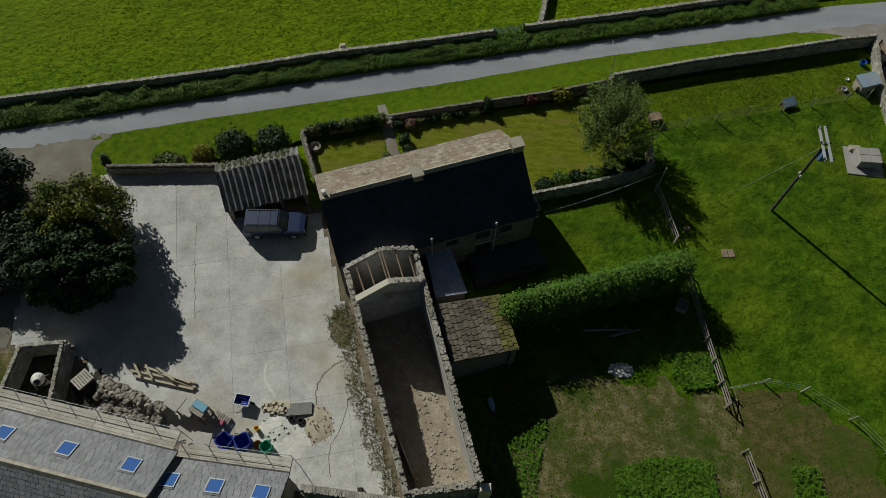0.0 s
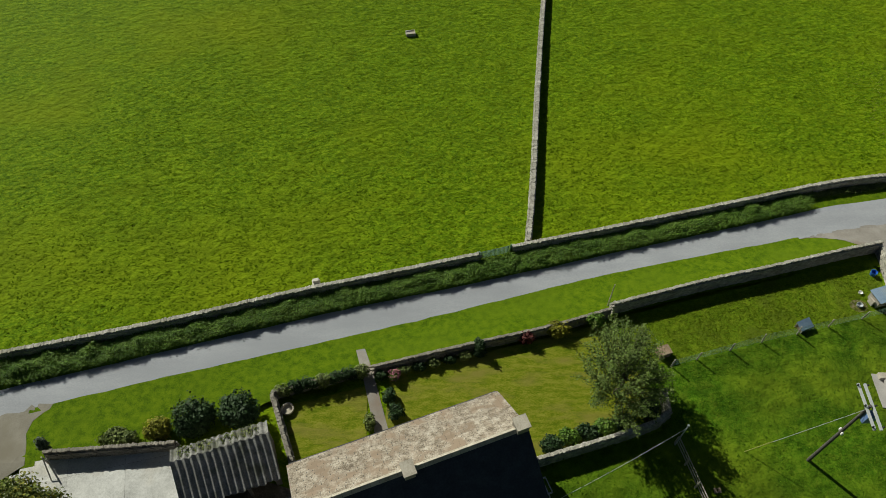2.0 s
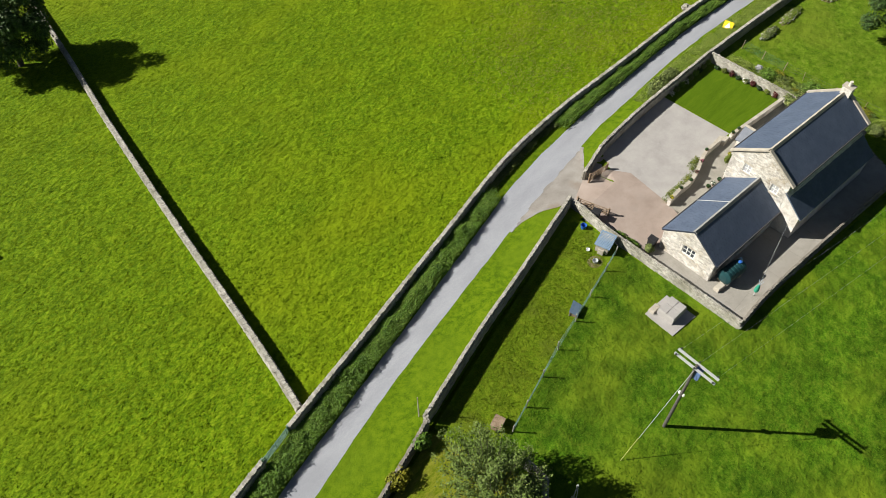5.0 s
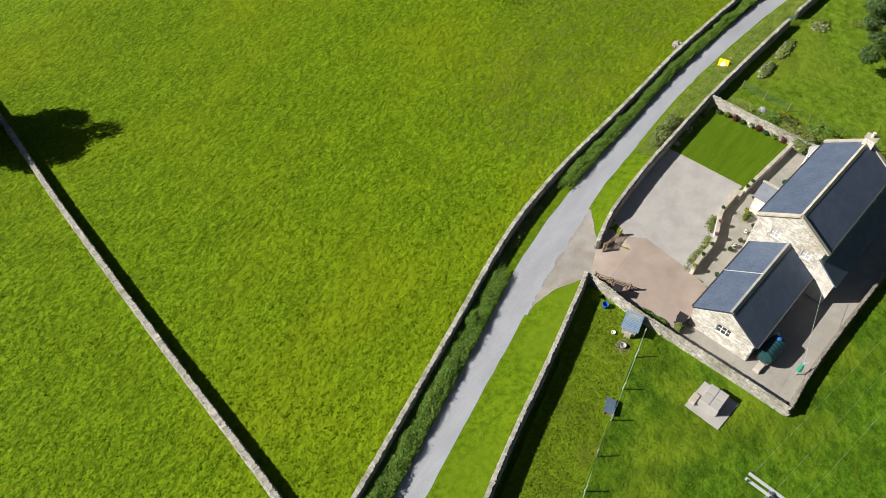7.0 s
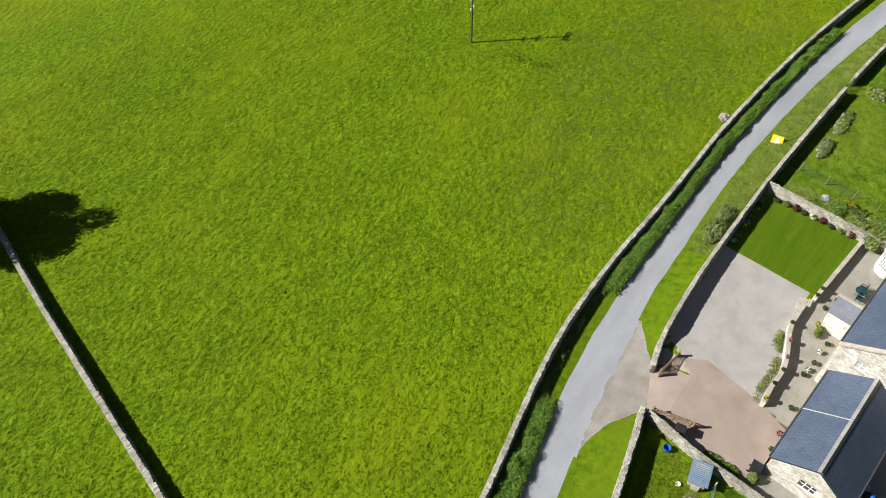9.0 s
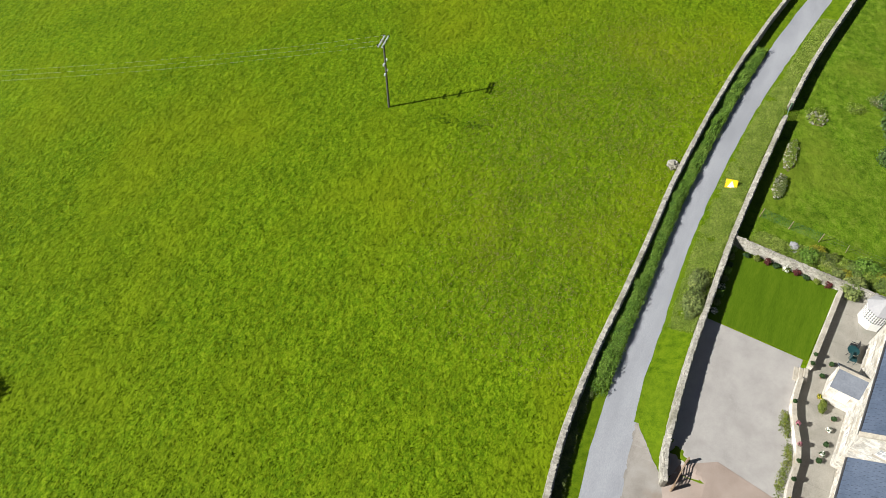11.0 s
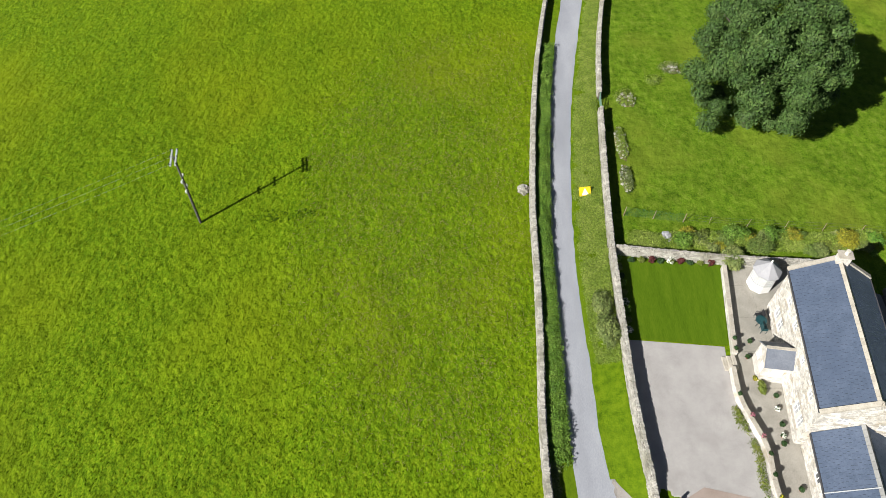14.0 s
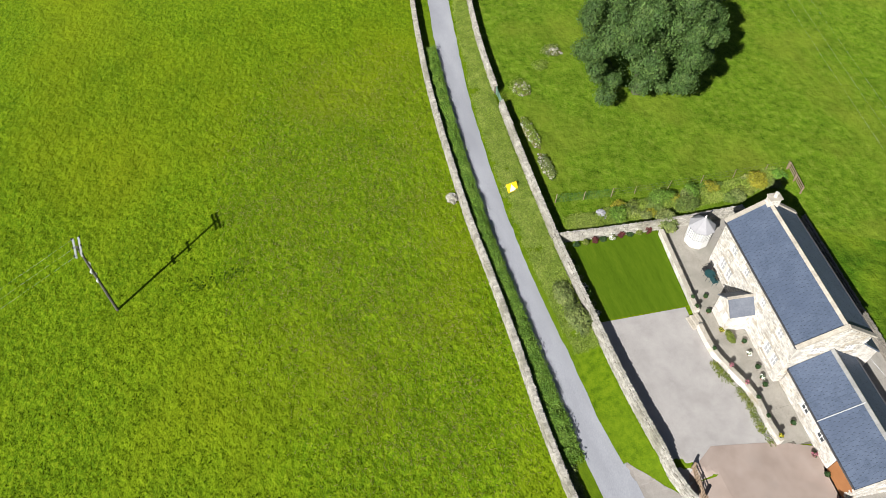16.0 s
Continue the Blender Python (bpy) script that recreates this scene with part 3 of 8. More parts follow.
sheet("garden_lawn", [(-3.2, 36.9), (2.8, 38.2), (9.1, 39.5), (13.9, 40.7), (16.3, 33.0), (7.0, 29.8), (-4.0, 29.8)], 0.035, M["lawn_dry"], "yellowing mown garden lawn", category="lawn")
sheet("small_lawn", [(-9.9, 30.5), (-4.9, 31.5), (-4.9, 36.0), (-10.9, 34.6)], 0.035, M["lawn_dry"], "yellowing small front lawn", category="lawn")
sheet("garden_path", [(-5.9, 39.3), (-5.2, 39.4), (-4.5, 37.0), (-3.9, 34.6), (-3.2, 31.8), (-4.2, 31.6), (-4.8, 34.6), (-5.3, 36.8)], 0.045, M["entry"], "narrow gravel garden path", category="path")
sheet("farm_entry", [(-28.2, 31.0), (-28.6, 32.5), (-28.95, 33.4), (-28.85, 34.4), (-28.3, 35.1), (-27.2, 35.9), (-29.5, 35.9), (-34, 34.8), (-40, 33.4), (-44, 20), (-44, 16.2), (-30.5, 16.6), (-29.5, 30)], 0.03, M["track"], "rutted gravel farm entrance beside the lane", category="drive")
sheet("pen_bank", [(-36, 11.2), (-28.7, 11.6), (-28.55, 16.3), (-36, 16.0)], 0.045, M["worn"], "rank grass bank beside the pen", category="grass")
sheet("yard_base", [(-26.7, 31.3), (-18.4, 31.5), (-9.4, 28.4), (-6.2, 20.9), (-1.5, 6.2), (-9, 6.5), (-16, 8.9), (-31, 12), (-31, 17), (-29, 30)], 0.012, M["dirt"], "earth under the yard slabs", category="yard")

# ---- dry-stone walls ----
def stone_at(b, rng, c, along, out, w, h, d, up=Vector((0, 0, 1))):
    """One rough stone: eight jittered corners round c."""
    vs = []
    for sx, sy, sz in ((-1, -1, -1), (1, -1, -1), (1, 1, -1), (-1, 1, -1), (-1, -1, 1), (1, -1, 1), (1, 1, 1), (-1, 1, 1)):
        j = [1 + rng.uniform(-0.22, 0.12) for _ in range(3)]
        vs.append(c + along * (sx * w / 2 * j[0]) + out * (sy * d / 2 * j[1]) + up * (sz * h / 2 * j[2]))
    b.add(vs, [(0, 1, 5, 4), (1, 2, 6, 5), (2, 3, 7, 6), (3, 0, 4, 7), (4, 5, 6, 7)])

def drystone(name, pts, h, wide, label, seed, cope=0.17, material="stone", step=0.26, course=0.14, z0=0.0, category="wall"):
    rng = random.Random(seed)
    wide *= 0.78
    L = curve_pts([(*p, 0) for p in pts], 1.0)
    core, b = Bm(), Bm()
    for i, p in enumerate(L):
        t = (L[min(i + 1, len(L) - 1)] - L[max(i - 1, 0)]).normalized()
        o = Vector((-t.y, t.x, 0))
        g = G(p.x, p.y) + z0
        q = rng.uniform(-0.05, 0.05)
        for s, z in ((-0.5, -0.5), (0.5, -0.5), (-0.38, h + q - 0.05), (0.38, h + q - 0.05)):
            r = p + o * (wide - 0.04) * s
            core.v.append((r.x, r.y, g + z))
    for i in range(len(L) - 1):
        k = 4 * i
        core.f += [(k, k + 2, k + 6, k + 4), (k + 1, k + 5, k + 7, k + 3), (k + 2, k + 3, k + 7, k + 6)]
    core.f += [(0, 1, 3, 2), (len(core.v) - 4, len(core.v) - 2, len(core.v) - 1, len(core.v) - 3)]
    wall = solid(name, core, M["core"], label, category, kind="structure")
    for i in range(len(L) - 1):
        a, c = L[i], L[i + 1]
        t = (c - a)
        ln = t.length
        t.normalize()
        o = Vector((-t.y, t.x, 0))
        for row in range(int(h / course)):
            z = course * (row + 0.5)
            inset = (wide / 2 + 0.02) * (1 - 0.22 * z / h)
            x = rng.uniform(0, 0.15)
            while x < ln:
                w = step * rng.uniform(0.6, 1.35)
                p = a + t * (x + w / 2)
                for s in (-1, 1):
                    stone_at(b, rng, p + o * s * (inset + rng.uniform(-0.02, 0.025)) + Vector((0, 0, G(p.x, p.y) + z0 + z)), t, o, w * 0.95, course * 0.95, 0.16)
                x += w
        x = 0.0
        while cope and x < ln:
            w = rng.uniform(0.07, 0.16)
            p = a + t * (x + w / 2)
            stone_at(b, rng, p + o * rng.uniform(-0.04, 0.04) + Vector((0, 0, G(p.x, p.y) + z0 + h + cope * 0.4)), t, o, w, cope * rng.uniform(0.8, 1.3), wide * rng.uniform(0.7, 0.95))
            x += w
    st = part("stonework", b, M[material], wall)
    tagged(st, kind="stuff")
    return wall

drystone("wall_field_west", [p for p in FIELD_WALL if p[0] < 3] + [(4.3, 48.0)], 0.85, 0.50, "weathered grey dry-stone field wall with upright cope stones", 11)
drystone("wall_field_east", [(7.2, 48.7)] + [p for p in FIELD_WALL if p[0] > 8], 0.85, 0.50, "weathered grey dry-stone field wall with upright cope stones", 12)
drystone("wall_field_cross", [(8.75, 49.4), (9.3, 52), (10.4, 58), (11.4, 64), (12.4, 70), (13.45, 76), (14.5, 82), (15.6, 88), (16.7, 94), (17.9, 100), (20.8, 115), (27, 150)], 0.80, 0.56, "pale dry-stone wall dividing two pastures", 13)
drystone("wall_lane_south", [(38.7, 47.2), (36.0, 46.5), (28.8, 44.9), (22.2, 43.55), (14.4, 41.65)], 1.2, 0.38, "tall dry-stone wall between lane verge and paddock", 14)
drystone("wall_garden_front", [(14.2, 41.4), (9.1, 40.0), (2.8, 38.7), (-4.4, 37.1)], 0.85, 0.3, "low dark dry-stone garden wall beside the verge", 15, material="dark_wall", cope=0.16)
drystone("wall_garden_front_west", [(-5.6, 36.9), (-11.6, 35.4)], 0.8, 0.3, "low garden wall overgrown with clipped hedge", 16, material="dark_wall", cope=0.16)
drystone("wall_garden_side", [(-11.7, 35.3), (-9.8, 30.0)], 0.9, 0.36, "mossy low wall beside the front lawn", 17, material="dark_wall", cope=0.16)
drystone("wall_garden_back", [(6.7, 29.5), (12.2, 30.9), (15.6, 31.9), (16.6, 32.6), (16.7, 34.2)], 1.0, 0.36, "rounded rendered-top garden wall beside the paddock", 18)
drystone("wall_yard", [(-26.7, 31.5), (-18.0, 31.8)], 0.95, 0.36, "dark low dry-stone wall beside the yard", 19, material="dark_wall", cope=0.16)
drystone("wall_drive", [(38.65, 46.9), (37.8, 43.0), (37.5, 39.0), (37.2, 33.7), (36.9, 29.3)], 0.85, 0.28, "pale dry-stone wall beside the drive and patio", 20)
drystone("wall_patio", [(37.1, 29.2), (42.2, 29.0), (54.0, 27.6), (62.5, 26.5)], 0.78, 0.22, "narrow grey dry-stone wall along the patio edge", 21, material="dark_wall", cope=0.14)
drystone("wall_parking", [(42.3, 48.2), (44.5, 48.75), (46.3, 48.95), (51.1, 49.2), (57.0, 49.2), (66.2, 49.0)], 1.1, 0.4, "pale dry-stone wall between lane verge and parking area", 22)
drystone("wall_orchard_west", [(66.4, 49.0), (72.6, 48.65), (78.6, 48.25), (84.6, 47.8)], 1.0, 0.46, "pale dry-stone orchard wall", 23)
drystone("wall_orchard_east", [(87.0, 47.65), (96.1, 46.65), (106, 45.0), (130, 40.8), (160, 34.5)], 1.0, 0.46, "pale dry-stone orchard wall", 24)
drystone("wall_lawn_end", [(66.2, 48.75), (65.7, 44.2), (65.3, 39.8), (65.1, 36.8), (64.9, 31.5)], 1.0, 0.36, "coursed stone wall at the end of the lawn", 25)

def kerbed_wall(name, pts, h, wide, label):
    """A plain mortared wall with a flat coping of separate slabs."""
    L = curve_pts([(*p, 0) for p in pts], 0.7)
    b = Bm()
    for i in range(len(L) - 1):
        t = L[i + 1] - L[i]
        b.box(-0.01, -wide / 2, 0, t.length + 0.01, wide / 2, h, pose(L[i].x, L[i].y, 0, 0, 0, math.degrees(math.atan2(t.y, t.x))))
    w = solid(name, b, M["masonry"], label, "wall", kind="structure")
    for i in range(len(L) - 1):
        t = L[i + 1] - L[i]
        c = Bm()
        c.cbox(t.length / 2, 0, 0, t.length - 0.015, wide + 0.04, 0.08)
        o = part("coping_slab", c, M["ridge"], w)
        o.matrix_local = pose(L[i].x, L[i].y, h, 0, 0, math.degrees(math.atan2(t.y, t.x)))
    return w
kerbed_wall("wall_terrace_north", [(64.6, 39.65), (56.0, 40.75)], 0.66, 0.3, "pale stone terrace wall with flat coping")
kerbed_wall("wall_terrace_south", [(54.8, 41.2), (52.3, 41.3), (50.6, 40.9), (49.1, 40.45), (47.6, 40.3), (46.0, 40.45), (44.4, 40.4)], 0.66, 0.3, "pale curved stone terrace wall with flat coping")

# ---- houses ----
def holes_wall(length, height, thick, holes, gable=None):
    """A wall along x from 0, its outer face at y = 0 and body to y = thick; holes are (x0, z0, x1, z1)."""
    b = Bm()
    xs = sorted({0.0, length, *[h[0] for h in holes], *[h[2] for h in holes]})
    for x0, x1 in zip(xs, xs[1:]):
        zs = sorted([(h[1], h[3]) for h in holes if h[0] <= x0 + 1e-6 and h[2] >= x1 - 1e-6])
        z = 0.0
        for a, c in zs + [(height, height)]:
            if a > z + 1e-6:
                b.box(x0, 0, z, x1, thick, a)
            z = c
    if gable:
        b.add([(0, 0, height), (length, 0, height), (length / 2, 0, gable), (0, thick, height), (length, thick, height), (length / 2, thick, gable)],
              [(0, 1, 2), (5, 4, 3), (0, 2, 5, 3), (1, 4, 5, 2)])
    return b

def facing(length, height, holes, rng, gable=None, w=0.26, h=0.13):
    """Stones standing a little proud of a wall's outer face."""
    b = Bm()
    z = h / 2
    X, O = Vector((1, 0, 0)), Vector((0, -1, 0))
    while z < (gable or height):
        lo, hi = 0.0, length
        if z > height:
            k = (z - height) / (gable - height) * length / 2
            lo, hi = k + 0.05, length - k - 0.05
        x = lo + rng.uniform(0, 0.1)
        while x < hi - 0.1:
            s = min(w * rng.uniform(0.55, 1.5), hi - x)
            if not any(q[0] - 0.06 < x + s and x < q[2] + 0.06 and q[1] - 0.06 < z + h / 2 and z - h / 2 < q[3] + 0.06 for q in holes):
                stone_at(b, rng, Vector((x + s / 2, 0.0, z)), X, O, s * 0.93, h * 0.9, 0.07 + rng.uniform(0, 0.03))
            x += s
        z += h
    return b

def window(parent, x, z, w, h, m, sill=True, bars=1, frame_mat="white", pane="glass"):
    """A window unit set in a wall's opening: frame, bars, panes and sill."""
    f = Bm()
    t = 0.07
    for q in ((0, 0, t, h), (w - t, 0, w, h), (t, 0, w - t, t), (t, h - t, w - t, h)):
        f.box(x + q[0], 0.06, z + q[1], x + q[2], 0.15, z + q[3])
    fr = part("window", f, M[frame_mat], parent)
    fr.matrix_local = m
    for i in range(bars):
        c = Bm()
        bx = x + w * (i + 1) / (bars + 1)
        c.box(bx - 0.03, 0.07, z + t, bx + 0.03, 0.14, z + h - t)
        part("mullion", c, M[frame_mat], fr)
    c = Bm()
    c.box(x + t, 0.075, z + h * 0.5 - 0.025, x + w - t, 0.135, z + h * 0.5 + 0.025)
    part("transom", c, M[frame_mat], fr)
    n = bars + 1
    for i in range(n):
        g = Bm()
        a, e = x + (w * i / n) + 0.035, x + w * (i + 1) / n - 0.035
        g.box(a, 0.09, z + t / 2, e, 0.11, z + h - t / 2)
        part("pane", g, M[pane], fr)
    if sill:
        s = Bm()
        s.box(x - 0.1, -0.12, z - 0.10, x + w + 0.1, 0.06, z - 0.005)
        part("sill", s, M["ridge"], fr)
        s = Bm()
        s.box(x - 0.12, -0.05, z + h + 0.01, x + w + 0.12, 0.05, z + h + 0.24)
        part("lintel", s, M["ridge"], fr)
    return fr

def slates(length, run, row, width, thick, rng, skip=None):
    """Overlapping slates on a slope: x along the eave, y up the slope from 0 to run, z out of it. Returns their corners as boxes' settings."""
    out = []
    y, k = 0.0, 0
    while y < run - 0.05:
        x = -rng.uniform(0, width) if k % 2 else -rng.uniform(0, width * 0.5)
        while x < length:
            w = width * rng.uniform(0.75, 1.25)
            a, e = max(x, 0), min(x + w, length)
            if e - a > 0.06:
                out.append((a, e, y, min(y + row * 1.35, run), thick * rng.uniform(0.7, 1.3), rng.uniform(-0.012, 0.012)))
            x += w
        y += row
        k += 1
    return out

def slate_box(b, s, gap=0.012):
    a, e, y0, y1, t, sk = s
    z0, z1 = t * 1.6, t * 0.2
    vs = [(a + gap, y0 + sk, z0 - t), (e - gap, y0 - sk, z0 - t), (e - gap, y1, z1 - t), (a + gap, y1, z1 - t), (a + gap, y0 + sk, z0), (e - gap, y0 - sk, z0), (e - gap, y1, z1), (a + gap, y1, z1)]
    b.add(vs, [(4, 5, 6, 7), (0, 1, 5, 4), (1, 2, 6, 5), (3, 0, 4, 7)])

def slope_matrix(L, s, eave, ridge, front):
    """From a slope's own axes to a house's: the house's ridge lies along x at y = 0."""
    p = math.degrees(math.atan2(ridge - eave, s))
    return pose(-L / 2, s, eave, 0, 0, 0) @ pose(0, 0, 0, -p, 0, 0) @ Matrix.Diagonal((1, -1, 1, 1)) if front else pose(-L / 2, -s, eave, p, 0, 0)

def roof(parent, L, s, eave, ridge, mats, row, width, thick, seed, over=0.15, ridge_mat="ridge", front_only_pieces=0):
    rng = random.Random(seed)
    run = math.hypot(s, ridge - eave)
    r = Bm()
    for sg in (1, -1):
        vs = [(-L / 2, sg * s, eave), (L / 2, sg * s, eave), (L / 2, 0, ridge), (-L / 2, 0, ridge)]
        vs += [(x, y, z - 0.16) for x, y, z in vs]
        fs = [(0, 1, 2, 3), (7, 6, 5, 4), (0, 4, 5, 1), (1, 5, 6, 2), (3, 7, 4, 0)]
        r.add(vs, fs if sg < 0 else [tuple(reversed(q)) for q in fs])
    rf = part("roof", r, M["slate_shade_backing"], parent)
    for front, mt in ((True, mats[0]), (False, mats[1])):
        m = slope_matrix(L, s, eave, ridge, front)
        S = slates(L, run, row, width, thick if front else min(thick, 0.003 if mt == "slate_shade_backing" else 0.012), rng)
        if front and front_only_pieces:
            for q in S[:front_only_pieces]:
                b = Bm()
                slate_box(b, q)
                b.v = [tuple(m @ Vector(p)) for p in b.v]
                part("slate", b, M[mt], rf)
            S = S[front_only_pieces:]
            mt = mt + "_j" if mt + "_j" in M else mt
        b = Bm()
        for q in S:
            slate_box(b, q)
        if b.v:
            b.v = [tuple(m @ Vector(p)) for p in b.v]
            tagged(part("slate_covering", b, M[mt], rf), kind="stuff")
    x = -L / 2
    while x < L / 2 - 0.1:
        e = min(x + 0.55, L / 2)
        b = Bm()
        b.add([(x + 0.008, -0.2, ridge - 0.09), (e - 0.008, -0.2, ridge - 0.09), (e - 0.008, 0, ridge + 0.10), (x + 0.008, 0, ridge + 0.10), (x + 0.008, 0.2, ridge - 0.09), (e - 0.008, 0.2, ridge - 0.09)],
              [(0, 1, 2, 3), (3, 2, 5, 4), (0, 3, 4), (1, 5, 2)])
        part("ridge_tile", b, M[ridge_mat], rf)
        x = e
    return rf

def gutter(parent, L, y, z, x0):
    b = Bm()
    b.tube((x0, y, z), (x0 + L, y, z), 0.07, n=6)
    part("gutter", b, M["pipe"], parent)

def chimney(parent, x, y, z, w, d, h, material, pots=1, pot_mat="cream"):
    b = Bm()
    b.box(x - w / 2, y - d / 2, z - 1.3, x + w / 2, y + d / 2, z + h)
    c = part("chimney", b, M[material], parent)
    k = Bm()
    k.box(x - w / 2 - 0.07, y - d / 2 - 0.07, z + h, x + w / 2 + 0.07, y + d / 2 + 0.07, z + h + 0.12)
    part("chimney_cap", k, M["ridge"], c)
    for i in range(pots):
        q = Bm()
        q.lathe([(0.15, 0), (0.13, 0.35), (0.16, 0.38), (0.16, 0.42)], 10, pose(x + (i - (pots - 1) / 2) * 0.5, y, z + h + 0.12))
        part("chimney_pot", q, M[pot_mat], c)
    return c

def shell(parent, L, s, eave, ridge, wins, material, backing, seed, overhang=0.2, thick=0.5, stones=("f", "b", "l", "r"), pane="glass", frame_mat="white"):
    """Four walls with gables. wins: side -> list of (x, z, w, h, bars)."""
    rng = random.Random(seed)
    o = overhang
    l, w = L - 0.1, 2 * (s - o)
    top = eave + o * (ridge - eave) / s - 0.17
    peak = ridge - 0.17
    M4 = {"f": (pose(l / 2, w / 2, 0, 0, 0, 180), l, None), "b": (pose(-l / 2, -w / 2, 0), l, None),
          "l": (pose(-l / 2, w / 2, 0, 0, 0, -90), w, peak), "r": (pose(l / 2, -w / 2, 0, 0, 0, 90), w, peak)}
    for k, (m, ln, g) in M4.items():
        hs = [(x, z, x + ww, z + hh) for x, z, ww, hh, _ in wins.get(k, [])]
        wl = part("wall", holes_wall(ln, top, thick, hs, g), M[backing], parent)
        wl.matrix_local = m
        if k in stones:
            st = part("stonework", facing(ln, top, hs, rng, g), M[material], wl)
            tagged(st, kind="stuff")
        for x, z, ww, hh, bars in wins.get(k, []):
            window(parent, x, z, ww, hh, m, bars=bars, pane=pane, frame_mat=frame_mat)

# old farmhouse
A1 = 18.2
h1 = thing("farmhouse", "old stone farmhouse with a stone-slate roof and three chimneys", "house", pose(-1.43, 26.95, 0, 0, 0, A1))
shell(h1, 14.3, 3.9, 4.6, 7.5, {"b": [(7.6, 3.05, 0.95, 0.8, 1), (6.9, 0.9, 1.1, 1.2, 1), (9.8, 2.9, 1.1, 1.0, 1), (11.6, 3.0, 1.0, 0.9, 1), (9.9, 0.9, 1.2, 1.2, 1)], "f": [(2, 0.9, 1.1, 1.4, 1), (6, 0.9, 1.1, 1.4, 1), (11, 0.9, 1.1, 1.4, 1), (2, 3.1, 1.0, 1.2, 1), (11, 3.1, 1.0, 1.2, 1)]}, "dark_wall", "dark_wall", 31, frame_mat="pipe")
# Rear slope darkened by colour to carry the shade on that side.
roof(h1, 14.3, 3.9, 4.6, 7.5, ("flagroof", "slate_shade_backing"), 0.34, 0.5, 0.035, 32, front_only_pieces=300)
gutter(h1, 14.0, -3.97, 4.53, -7.0)
gutter(h1, 14.0, 3.97, 4.53, -7.0)
chimney(h1, 6.75, 0.1, 7.0, 0.75, 0.75, 0.95, "dark_wall", 0)
chimney(h1, -0.45, -0.05, 7.0, 0.65, 0.8, 0.75, "dark_wall", 0)
chimney(h1, -6.8, 0.1, 7.0, 0.55, 0.6, 0.55, "dark_wall", 1, "white")
for x, hh in ((4.1, 4.9), (-0.6, 5.1)):
    b = Bm()
    b.tube((x, -3.95, 0.3), (x, -3.95, hh), 0.04)
    b.lathe([(0.09, 0), (0.10, 0.1), (0.05, 0.2)], 8, pose(x, -3.95, hh))
    part("soil_pipe", b, M["cream"], h1)
b = Bm()
b.box(2.0, -6.3, 0, 7.6, -3.7, 0.9)
b.box(2.3, -6.0, 0.9, 7.3, -3.7, 1.15)
part("rear_lean_to", b, M["pipe"], h1, "dark flat-roofed rear extension")
b = Bm()
for z in (3.0, 4.0):
    b.box(7.15, -3.3, z, 7.75, -3.2, z + 0.06)
    b.box(7.15, -2.3, z, 7.75, -2.2, z + 0.06)
    b.box(7.69, -3.3, z, 7.75, -2.2, z + 0.06)
part("bracket_frame", b, M["metal"], h1, "small white metal bracket on the gable")

